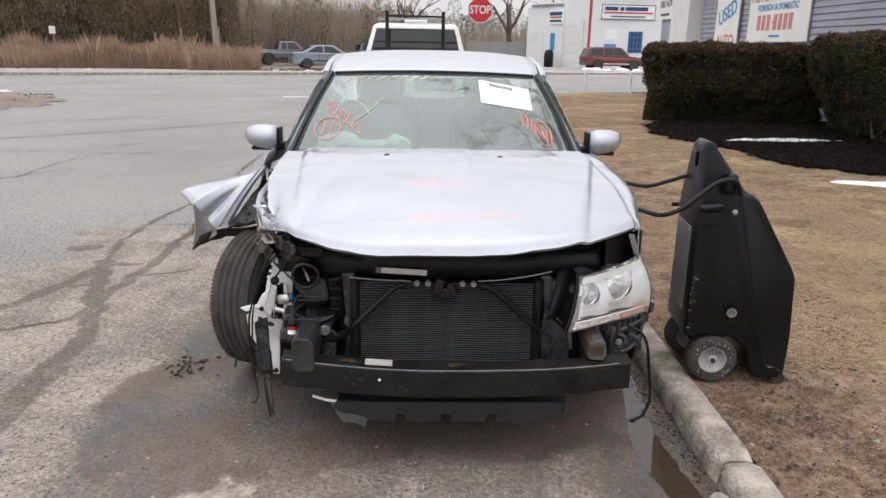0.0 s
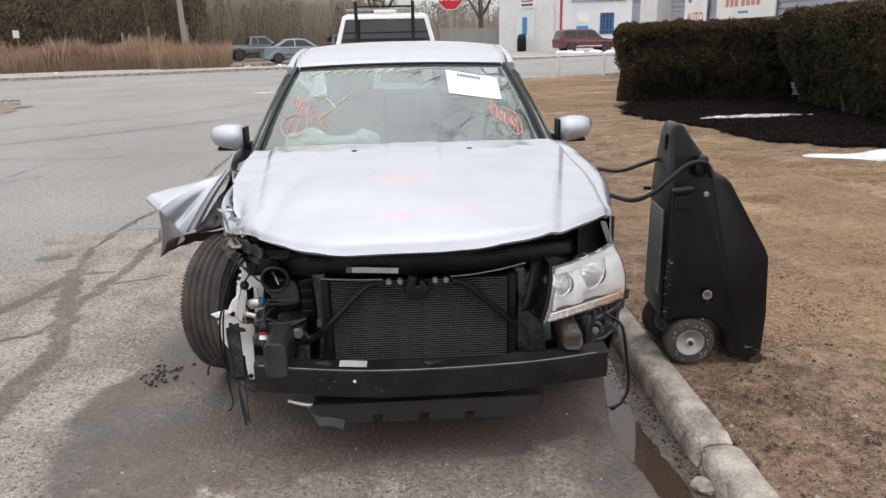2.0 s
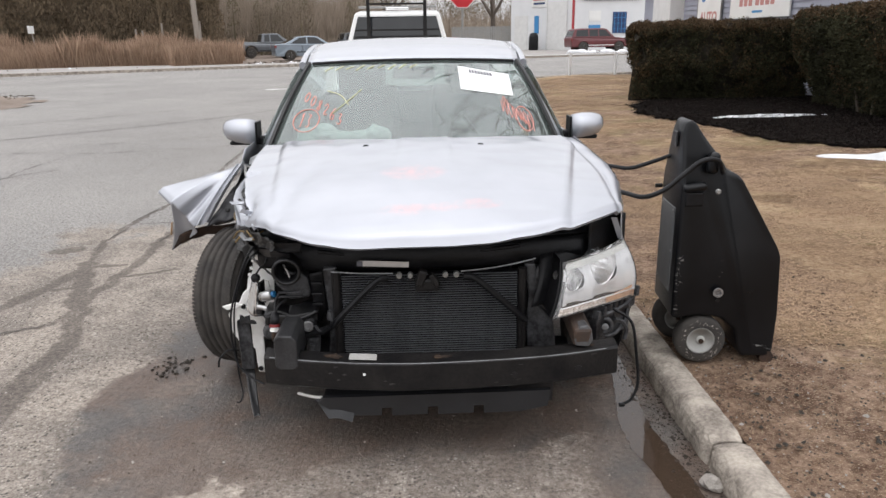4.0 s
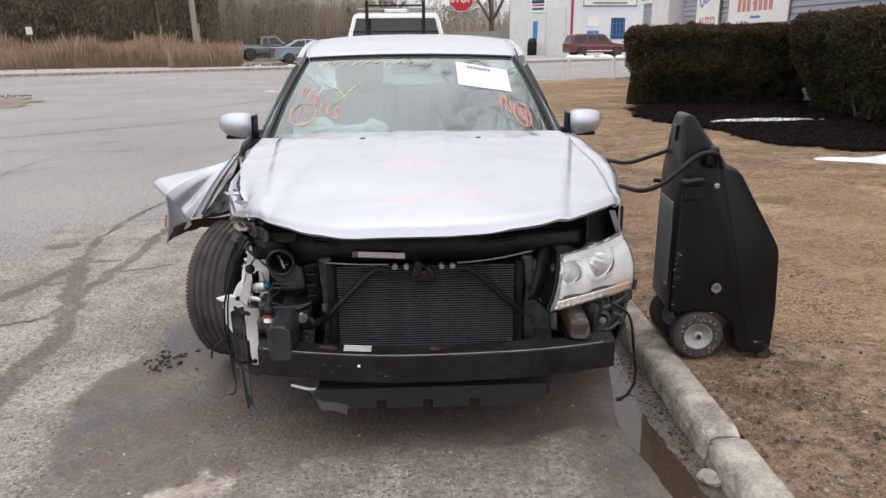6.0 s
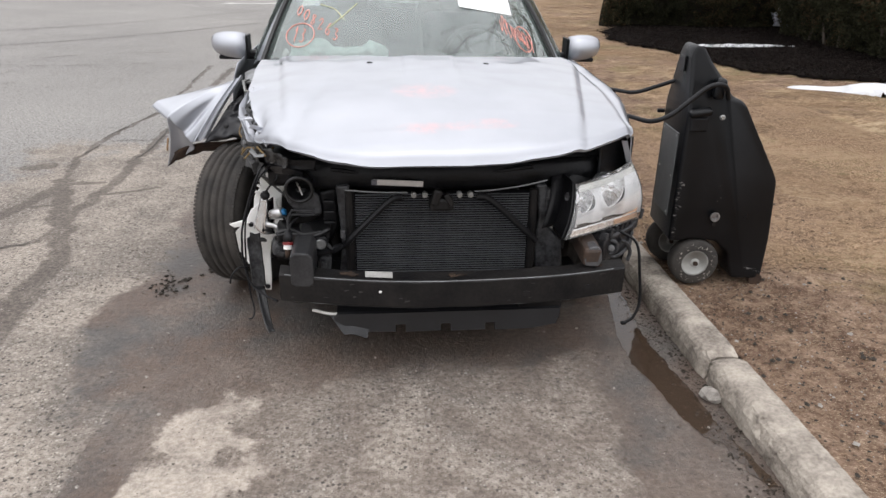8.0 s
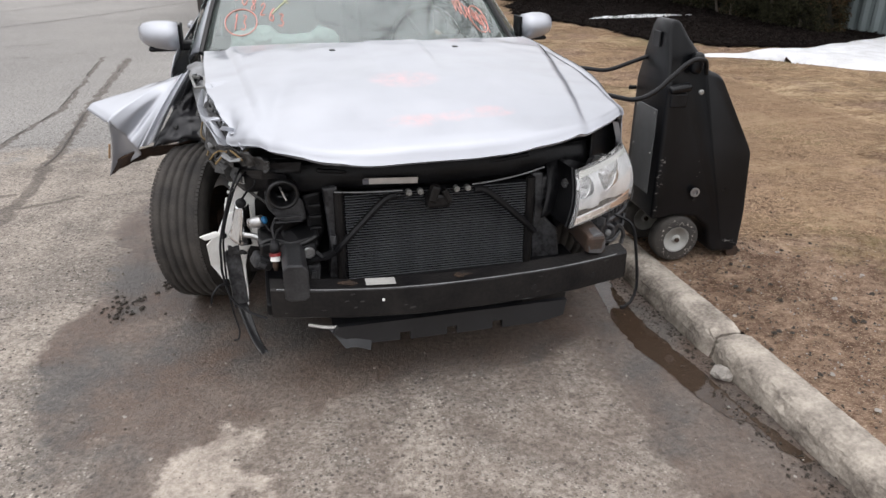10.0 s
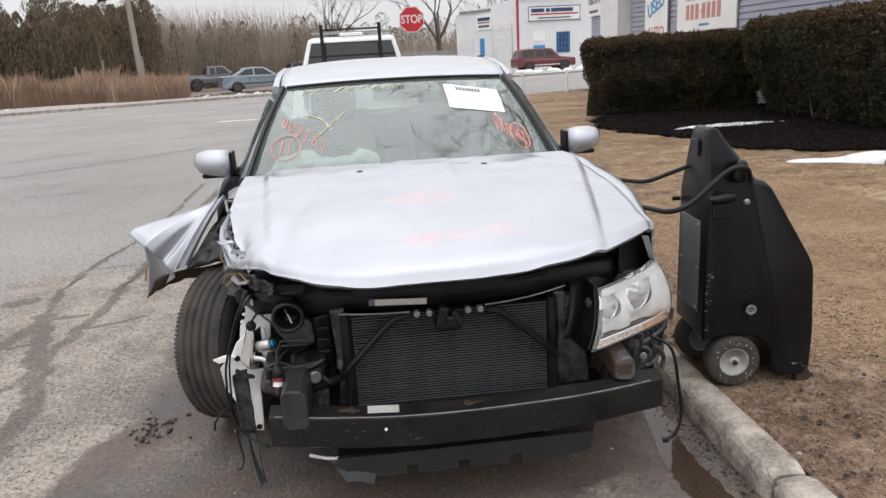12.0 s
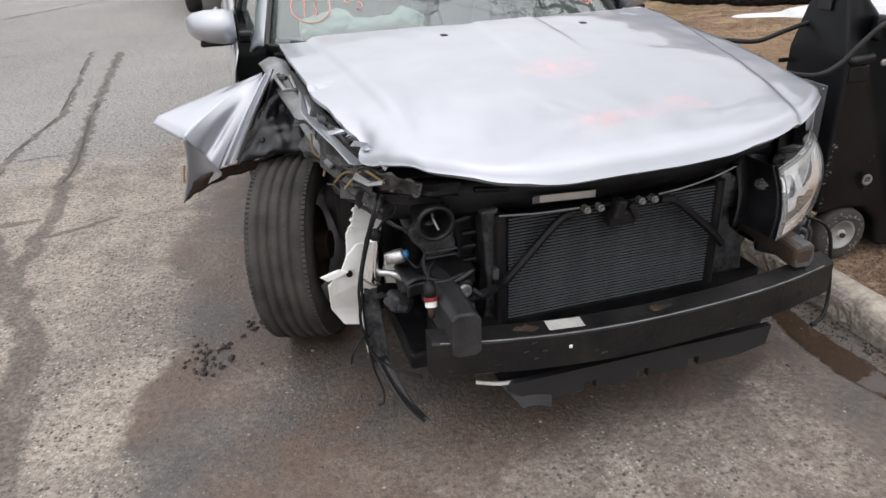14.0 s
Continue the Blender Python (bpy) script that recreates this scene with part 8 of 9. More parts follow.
for pts, r in (
    ([(-0.585, 0.14, 0.705), (-0.607, 0.10, 0.68), (-0.64, 0.08, 0.60), (-0.672, 0.06, 0.49), (-0.677, 0.05, 0.43), (-0.678, 0.05, 0.37), (-0.655, 0.02, 0.29), (-0.60, -0.02, 0.258), (-0.55, -0.06, 0.252)], 0.0042),
    ([(-0.56, 0.15, 0.70), (-0.60, 0.10, 0.67), (-0.628, 0.09, 0.61), (-0.662, 0.07, 0.50), (-0.668, 0.05, 0.36), (-0.660, 0.03, 0.25), (-0.645, 0.0, 0.19), (-0.650, -0.02, 0.165), (-0.665, -0.02, 0.16)], 0.0035),
    ([(-0.545, 0.16, 0.70), (-0.548, 0.13, 0.65), (-0.575, 0.15, 0.62), (-0.60, 0.16, 0.585)], 0.0035),
    ([(-0.37, 0.04, 0.425), (-0.345, 0.02, 0.41), (-0.31, 0.01, 0.435)], 0.010),
    ([(-0.49, 0.06, 0.555), (-0.505, 0.03, 0.53), (-0.502, 0.0, 0.500)], 0.005),
    ([(-0.47, 0.05, 0.53), (-0.495, 0.02, 0.515), (-0.500, 0.0, 0.495)], 0.004),
    ([(-0.66, 0.05, 0.335), (-0.69, 0.02, 0.348), (-0.715, 0.0, 0.325), (-0.722, 0.0, 0.295)], 0.0035),
    ([(-0.53, 0.12, 0.515), (-0.51, 0.08, 0.50), (-0.495, 0.07, 0.53)], 0.0035),
):
    bm = bmesh.new()
    tube(bm, curve_pts(pts, 6), r, 6)
    part("wire", bm, BLACKPL, car, "black wire hanging from the struck corner")
bm = bmesh.new()
sheet(bm, lambda u, v: (-0.668 + 0.050 * u + 0.012 * v + 0.006 * nz(v * 3, 0, 1), 0.10 - 0.03 * v + 0.012 * math.sin(3 * u), 0.432 + 0.02 * u - 0.20 * v), 6, 12, 0.006)
guard = part("side_bracket", bm, DUSTGLINT, car, "upright black bracket at the struck corner")
bm = bmesh.new()
sheet(bm, lambda u, v: (-0.648 + 0.036 * u * (1 - 0.4 * v) + 0.075 * v, 0.07 - 0.22 * v + 0.012 * math.sin(3 * u), 0.245 - 0.075 * v - 0.03 * math.sin(math.pi * v)), 6, 10, 0.003)
part("splash_guard_shred", bm, BLACKGL, car, "torn hanging strip of black liner", smooth=True)
bm = bmesh.new()
sheet(bm, lambda u, v: (-0.655 + 0.06 * u, 0.09 + 0.01 * v, 0.425 + 0.03 * v * (1 - u) + 0.014 * nz(u, v, 3, 4)), 6, 4, 0.004)
part("bracket_top", bm, BLACKST, guard)
# wire hanging on the kerb side
bm = bmesh.new()
tube(bm, curve_pts([(0.72, 0.06, 0.46), (0.785, 0.02, 0.42), (0.805, 0.0, 0.30), (0.815, -0.01, 0.19), (0.79, -0.03, 0.135), (0.76, -0.035, 0.115)], 6), 0.0058, 6)
box(bm, (0.752, -0.036, 0.112), (0.022, 0.014, 0.014), None, 0.004)
part("hanging_cable", bm, BLACKPL, car)

# ---- headlamp on the whole side ----
lamp = new("headlamp")
lamp.parent = car
tagged(lamp, "clear intact headlamp with chrome bowls and amber edge")
HBL, HTL, HTR, HBR = Vector((0.470, -0.112, 0.492)), Vector((0.516, -0.025, 0.670)), Vector((0.772, 0.150, 0.708)), Vector((0.822, 0.125, 0.482))


def lens(u, v):
    p = HBL.lerp(HBR, u).lerp(HTL.lerp(HTR, u), v)
    b = math.sin(math.pi * u) ** 0.7 * 0.022 + 0.016 * math.sin(math.pi * v)
    return p + Vector((0.45 * b + 0.016 * u * u * math.sin(math.pi * v), -b, 0.010 * math.sin(math.pi * u) * (1 - v)))


bm = bmesh.new()
sheet(bm, lens, 18, 12, 0.003)
g = part("lens", bm, CLEAR, lamp, smooth=True)
g.visible_shadow = False
LAMPIN = mat("silver_lamp_bezel", (0.93, 0.94, 0.95), (0.86, 0.87, 0.89), rough=0.3, metal=0.1, scale=20, fine=300, bump=0.02)
nrm = Vector((0.55, -0.83, 0.02)).normalized()
rot = nrm.to_track_quat("Z", "Y").to_matrix().to_4x4()
BOWLS = [(Vector(lens(u, v)) - nrm * 0.050, r) for u, v, r in ((0.20, 0.60, 0.042), (0.60, 0.66, 0.066))]


def bezel(u, v):
    rim_ = min(smooth01(u, 0, 0.10), smooth01(1 - u, 0, 0.10), smooth01(1 - v, 0, 0.12))
    p = Vector(lens(0.015 + 0.97 * u, 0.12 + 0.865 * v)) - nrm * (0.007 + 0.028 * rim_)
    for c, r in BOWLS:
        d = (p - c) - nrm * (p - c).dot(nrm)
        p += nrm * 0.010 * smooth01(d.length, r * 1.5, r * 1.05) - nrm * 0.016 * smooth01(abs(d.dot(Vector((0.83, 0.55, 0)))), r, 0.4 * r) * smooth01(-d.z, 0.3 * r, 1.3 * r)
    return p


bm = bmesh.new()
sheet(bm, bezel, 110, 70)
gone = [f for f in bm.faces if any(((f.calc_center_median() - c) - nrm * (f.calc_center_median() - c).dot(nrm)).length < r for c, r in BOWLS)]
bmesh.ops.delete(bm, geom=gone, context="FACES")
part("bezel", bm, LAMPIN, lamp, "silver bezel round the bowls", smooth=True)
bm = bmesh.new()
sheet(bm, lambda u, v: Vector(lens(0.03 + 0.95 * u, 0.02 + 0.96 * v)) - nrm * 0.13, 14, 8, 0.004)
part("housing", bm, BLACKPL, lamp, smooth=True)
bm = bmesh.new()
tube(bm, [Vector(lens(0, v)) + Vector((-0.004, 0.02, 0)) for v in np.linspace(0, 1, 8)], 0.006, 6)
part("lamp_edge", bm, BLACKPL, lamp)
bm = bmesh.new()
sheet(bm, lambda u, v: Vector(lens(0.0, v)) + Vector((-0.012 * u, 0.004 + 0.16 * u, 0)), 4, 6, 0.003)
part("lamp_side", bm, BLACKPL, lamp)
bm = bmesh.new()
sheet(bm, lambda u, v: Vector(lens(0.02 + 0.96 * u, 0.83 + 0.155 * v)) + Vector((-0.002, 0.007, 0)), 12, 3, 0.002)
part("top_trim", bm, mat("hazed_lamp_top", (0.62, 0.63, 0.58), (0.50, 0.51, 0.48), rough=0.5, scale=20, fine=200, bump=0.03), lamp, "cloudy strip along the lamp top")
BOWLMETAL = mat("bright_bowl_metal", (0.97, 0.97, 0.97), (0.92, 0.92, 0.92), rough=0.14, metal=0.95, scale=30, fine=400, bump=0.04)
for c, r in BOWLS:
    bm = bmesh.new()
    seg, rings = 60, []
    for q, zz in ((1.03, 0.020), (1.0, 0.018), (0.97, 0.0), (0.90, -0.022), (0.72, -0.046), (0.45, -0.062), (0.20, -0.068)):
        ring = []
        for k in range(seg):
            g = 1 + (0.035 if (k // 2) % 2 and 0.3 < q < 0.96 else 0.0)
            ring.append(bm.verts.new(Matrix.Translation(c) @ rot @ Vector((q * g * r * math.cos(2 * math.pi * k / seg), q * g * r * math.sin(2 * math.pi * k / seg), zz))))
        rings.append(ring)
    for p, q in zip(rings, rings[1:]):
        for k in range(seg):
            bm.faces.new((p[k], p[(k + 1) % seg], q[(k + 1) % seg], q[k]))
    bm.faces.new(rings[-1])
    bowl = part("reflector", bm, BOWLMETAL, lamp, "fluted chrome bowl")
    bm = bmesh.new()
    lathe(bm, [(0.012, -0.068), (0.012, -0.030), (0.010, -0.022), (0.001, -0.020)], Matrix.Translation(c) @ rot, 14)
    part("bulb", bm, CHROME, bowl, smooth=True)
bm = bmesh.new()
sheet(bm, lambda u, v: Vector(lens(0.04 + 0.55 * u, 0.02 + 0.10 * v)) - nrm * (0.014 + 0.004 * math.sin(60 * u)), 60, 3, 0.002)
part("turn_strip", bm, mat("smoky_lamp_strip", (0.55, 0.45, 0.38), (0.72, 0.66, 0.60), rough=0.25, metal=0.5, scale=60, fine=200, bump=0.05), lamp, "smoky turn signal strip", smooth=True)
bm = bmesh.new()
tube(bm, [Vector(lens(0.05 + 0.90 * u, 0.135)) - nrm * 0.012 for u in np.linspace(0, 1, 16)], 0.003, 5)
part("bright_line", bm, CHROME, lamp)
bm = bmesh.new()
sheet(bm, lambda u, v: Vector(lens(0.60 + 0.385 * u, 0.02 + 0.10 * v + 0.10 * v * u)) - nrm * 0.012, 20, 4, 0.002)
part("amber_reflector", bm, AMBER, lamp, "orange corner reflector", smooth=True)
# parts hanging under the lamp
bm = bmesh.new()
box(bm, (0.70, 0.12, 0.40), (0.22, 0.12, 0.12), Matrix.Rotation(radians(40), 4, "Z"), 0.02)
box(bm, (0.79, 0.19, 0.43), (0.14, 0.05, 0.05), Matrix.Rotation(radians(42), 4, "Z"), 0.008)
for k in range(4):
    box(bm, (0.74 + 0.03 * k, 0.11 + 0.028 * k, 0.445 + 0.006 * k), (0.022, 0.03, 0.05), Matrix.Rotation(radians(42), 4, "Z"), 0.004)
part("lamp_mount", bm, DUSTGLINT, nose, "black plastic bumper bracket")
bm = bmesh.new()
lathe(bm, [(0.034, -0.02), (0.034, 0.0), (0.024, 0.004), (0.02, -0.004), (0.001, -0.004)], Matrix.Translation((0.69, 0.03, 0.40)) @ Matrix.Rotation(radians(90), 4, "X"), 18)
sockt = part("fog_lamp_socket", bm, DUSTGLINT, nose, smooth=True)
bm = bmesh.new()
lathe(bm, [(0.013, 0.0), (0.013, 0.006), (0.008, 0.008), (0.001, 0.008)], Matrix.Translation((0.69, 0.027, 0.40)) @ Matrix.Rotation(radians(90), 4, "X"), 14)
part("socket_boss", bm, PRIMER, sockt)
for k in range(8):
    bm = bmesh.new()
    f = k / 7
    box(bm, (0.655 + 0.185 * f, 0.015 + 0.155 * f, 0.452 + 0.035 * f), (0.016, 0.028, 0.030 + 0.01 * (k % 2)), Matrix.Rotation(radians(40), 4, "Z") @ Matrix.Rotation(0.2, 4, "Y"), 0.003)
    part("bracket_tooth", bm, DUSTGLINT, nose)
for pts in ([(0.64, 0.02, 0.435), (0.70, 0.04, 0.445), (0.78, 0.10, 0.455), (0.835, 0.17, 0.47)], [(0.665, 0.04, 0.37), (0.72, 0.05, 0.355), (0.775, 0.09, 0.38), (0.80, 0.12, 0.43)], [(0.73, 0.05, 0.42), (0.765, 0.07, 0.40), (0.79, 0.09, 0.36), (0.785, 0.09, 0.32)]):
    bm = bmesh.new()
    tube(bm, curve_pts(pts, 5), 0.008, 6)
    part("bracket_rib", bm, DUSTGLINT, nose)
bm = bmesh.new()
prism(bm, [(0.655, 0.43), (0.735, 0.445), (0.745, 0.40), (0.72, 0.355), (0.68, 0.335), (0.655, 0.36)], 0.02, Matrix.Translation((0, 0.065, 0)), 0.005)
part("bracket_plate", bm, DUSTGLINT, nose)
bm = bmesh.new()
sheet(bm, lambda u, v: (0.86 - 0.05 * v, 0.24 + 0.20 * u, 0.44 - 0.22 * v), 5, 5, 0.004)
part("wing_liner", bm, BLACKPL, car)

# ---- black wheeled equipment case on the kerb ----
cart = thing("wheeled_case", Matrix.Translation((1.05, 0.335, 0.095)) @ Matrix.Rotation(radians(-5), 4, "Z"), "tall black moulded plastic equipment case on small wheels", "equipment case")
bm = bmesh.new()
outline = [(0.0, 0.20), (0.0, 0.42), (0.002, 0.75), (0.010, 0.965), (0.026, 1.005), (0.058, 0.998), (0.085, 0.955), (0.165, 0.845), (0.180, 0.812), (0.212, 0.806), (0.236, 0.785), (0.405, 0.505), (0.424, 0.465), (0.436, 0.21), (0.430, 0.045), (0.40, 0.03), (0.30, 0.03), (0.282, 0.06), (0.262, 0.15), (0.20, 0.202), (0.10, 0.212), (0.04, 0.20)]
prism(bm, outline, 0.31, None, 0.016, 3)


def case_y(x, z):
    """Front of the case: flat, then falling back behind a slanting crease."""
    return 0.17 * max(0.0, (x - 0.15) * 0.963 - (0.76 - z) * 0.27)


cut = bmesh.ops.bisect_plane(bm, geom=list(bm.verts) + list(bm.edges) + list(bm.faces), plane_co=(0.15, 0, 0.76), plane_no=(0.963, 0, 0.27))["geom_cut"]
for e in cut:
    if isinstance(e, bmesh.types.BMEdge) and max(v.co.y for v in e.verts) < 0.02 and min(v.co.z for v in e.verts) < 0.8:
        e.smooth = False
for v in bm.verts:
    t = smooth01(v.co.z, 0.72, 1.0)
    v.co.y = 0.155 + (v.co.y - 0.155) * (1 - 0.52 * t)
    v.co.y = max(v.co.y, case_y(v.co.x, v.co.z)) if v.co.y < 0.08 and v.co.z < 0.80 else v.co.y
shell = part("shell", bm, CART, cart, smooth=True)
shell.modifiers.new("soft_edges", "EDGE_SPLIT").split_angle = radians(32)
# moulded ribs
bm = bmesh.new()
box(bm, (0.050, -0.004, 0.755), (0.088, 0.036, 0.028), Matrix.Rotation(-0.16, 4, "Y") @ Matrix.Rotation(0.35, 4, "X"), 0.011, 3)
box(bm, (0.122, 0.030, 0.845), (0.046, 0.046, 0.085), Matrix.Rotation(0.10, 4, "Y"), 0.018, 3)
part("grip_ledge", bm, CART, shell, smooth=True)
bm = bmesh.new()
box(bm, (0.052, 0.004, 0.706), (0.074, 0.020, 0.060), None, 0.009, 3)
part("grip_recess", bm, BLACKPL, shell)
bm = bmesh.new()
box(bm, (0.001, 0.155, 0.925), (0.006, 0.062, 0.060), None, 0.002)
part("handle_opening", bm, BLACKGL, shell)
bm = bmesh.new()
box(bm, (-0.001, 0.165, 0.475), (0.006, 0.20, 0.36), None, 0.002)
PANEL = mat("dull_grey_panel", (0.20, 0.205, 0.21), (0.13, 0.135, 0.14), rough=0.42, metal=0.3, scale=6, fine=200, bump=0.03)
panel_ = part("grey_panel", bm, PANEL, cart, "dull grey screwed-on panel")
for y, z in ((0.08, 0.64), (0.25, 0.64), (0.08, 0.47), (0.25, 0.47), (0.08, 0.31), (0.25, 0.31)):
    bm = bmesh.new()
    lathe(bm, [(0.006, 0), (0.005, 0.003), (0.001, 0.003)], Matrix.Translation((-0.004, y, z)) @ Matrix.Rotation(radians(-90), 4, "Y"), 8)
    part("screw", bm, GALV, panel_)
bm = bmesh.new()
lathe(bm, [(0.020, 0.0), (0.020, 0.006), (0.013, 0.006), (0.011, 0.0), (0.001, 0.0)], Matrix.Translation((0.178, -0.006, 0.318)) @ Matrix.Rotation(radians(90), 4, "X"), 20)
part("grommet", bm, RIM, cart, "grey ring grommet")
bm = bmesh.new()
lathe(bm, [(0.008, 0.0), (0.008, 0.003), (0.001, 0.003)], Matrix.Translation((0.180, -0.004, 0.283)) @ Matrix.Rotation(radians(90), 4, "X"), 12)
part("drain_hole", bm, BLACKGL, cart)
bm = bmesh.new()
lathe(bm, [(0.011, 0.0), (0.011, 0.006), (0.007, 0.010), (0.001, 0.010)], Matrix.Translation((0.142, 0.004, 0.736)) @ Matrix.Rotation(radians(90), 4, "X"), 14)
part("stud", bm, GALV, cart, "bright round stud")
for k, (x, y) in enumerate(((0.128, 0.03), (0.10, 0.285))):
    m = Matrix.Translation((x, y, 0.103)) @ Matrix.Rotation(radians(90), 4, "X")
    bm = bmesh.new()
    lathe(bm, [(0.058, -0.036), (0.092, -0.036), (0.102, -0.026), (0.104, 0.0), (0.102, 0.026), (0.092, 0.036), (0.058, 0.036)], m, 36)
    caps = [f for f in bm.faces if len(f.verts) > 4]
    bmesh.ops.delete(bm, geom=caps, context="FACES")
    wh = part("wheel", bm, TYRE, cart, "dark scuffed rubber wheel with pale hub", smooth=True)
    bm = bmesh.new()
    lathe(bm, [(0.060, 0.030), (0.057, 0.034), (0.050, 0.030), (0.046, 0.018), (0.022, 0.020), (0.018, 0.034), (0.013, 0.036), (0.001, 0.036)], m, 28)
    HUB = mat("grey_white_hub_plastic", (0.42, 0.42, 0.40), (0.30, 0.30, 0.28), rough=0.5, scale=18, fine=150, bump=0.06)
    hub = part("hub", bm, HUB, wh, smooth=True)
    bm = bmesh.new()
    lathe(bm, [(0.010, 0.035), (0.010, 0.044), (0.001, 0.045)], m, 10)
    part("axle_nut", bm, RUST, hub)
    if k == 0:
        bm = bmesh.new()
        rg = random.Random(4)
        for j in range(64):
            a, r = rg.uniform(0, 6.28), rg.uniform(0.068, 0.088)
            p = m @ Vector((r * math.cos(a), r * math.sin(a), 0.0368))
            s = rg.uniform(0.003, 0.009)
            q = [p + Vector((rg.uniform(-s, s), 0, rg.uniform(-s, s))) for _ in range(3)]
            bm.faces.new([bm.verts.new(v) for v in q])
        tagged(part("scuffs", bm, STONE, wh, "pale scuff marks"), kind="stuff")
bm = bmesh.new()
box(bm, (0.405, 0.045, 0.045), (0.05, 0.06, 0.045), None, 0.01)
lathe(bm, [(0.001, -0.02), (0.028, -0.02), (0.03, -0.01), (0.03, 0.01), (0.028, 0.02), (0.001, 0.02)], Matrix.Translation((0.41, 0.03, 0.024)) @ Matrix.Rotation(radians(90), 4, "X"), 16)
part("caster", bm, RUST, cart, "small scuffed caster")
bm = bmesh.new()
rg = random.Random(9)
for j in range(60):
    if j < 14:
        t_ = rg.random()
        x, z = 0.35 + 0.07 * t_, 0.085 - 0.025 * t_ + 0.010 * rg.random()
    else:
        x, z = 0.010 + 0.016 * rg.random() ** 2, 0.22 + 0.26 * rg.random()
    if 17 < j < 22:
        x, z = 0.16 + 0.05 * rg.random(), 0.38 + 0.08 * rg.random()
    s = rg.uniform(0.002, 0.007)
    q = [Vector((x + rg.uniform(-2 * s, 2 * s), case_y(x, z) - 0.0015, z + rg.uniform(-s, s))) for _ in range(3)]
    bm.faces.new([bm.verts.new(v) for v in q])
tagged(part("scratches", bm, mat("dull_scuffed_plastic", (0.26, 0.25, 0.24), (0.07, 0.07, 0.07), rough=0.8, bump=0), cart, "pale scratches and chips"), kind="stuff")
bm = bmesh.new()
lathe(bm, [(0.009, 0.0), (0.009, 0.03), (0.001, 0.032)], Matrix.Translation((0.0, 0.30, 0.70)) @ Matrix.Rotation(radians(-90), 4, "Y"), 10)
part("side_knob", bm, BLACKPL, cart)
for nm, pts, r in (
    ("jump_cable", [(0.80, 0.62, 0.80), (0.845, 0.42, 0.815), (0.89, 0.30, 0.822), (0.96, 0.28, 0.852), (1.03, 0.28, 0.909), (1.10, 0.28, 0.962), (1.165, 0.29, 0.960), (1.205, 0.33, 0.905)], 0.0095),
    ("jump_cable", [(0.82, 0.95, 0.84), (0.86, 0.74, 0.868), (0.93, 0.64, 0.873), (1.02, 0.61, 0.905), (1.085, 0.56, 0.94), (1.12, 0.50, 0.955)], 0.0085),
):
    bm = bmesh.new()
    tube(bm, curve_pts(pts, 8), r, 8)
    tagged(part(nm, bm, BLACKPL, smooth=True), "thick black cable running from the case to the engine bay", "cable", "jump cables")


# ---- parked vehicles in the distance; local x runs forward ----
def road_wheel(m, r, parent):
    ob = new("wheel")
    ob.parent, ob.matrix_basis = parent, m
    bm = bmesh.new()
    lathe(bm, [(r * 0.62, -0.10), (r * 0.9, -0.11), (r, -0.08), (r, 0.08), (r * 0.9, 0.11), (r * 0.62, 0.10)], None, 24)
    part("tyre", bm, TYRE, ob, smooth=True)
    bm = bmesh.new()
    lathe(bm, [(r * 0.62, 0.085), (r * 0.60, 0.095), (r * 0.5, 0.075), (r * 0.15, 0.085), (0.001, 0.09)], None, 20)
    rim = part("rim", bm, RIM, ob, smooth=True)
    bm = bmesh.new()
    for k in range(5):
        a = Matrix.Rotation(2 * math.pi * k / 5, 4, "Z")
        box(bm, a @ Vector((r * 0.40, 0, 0.094)), (r * 0.34, 0.035, 0.012), a)
    part("spokes", bm, RIM, rim)


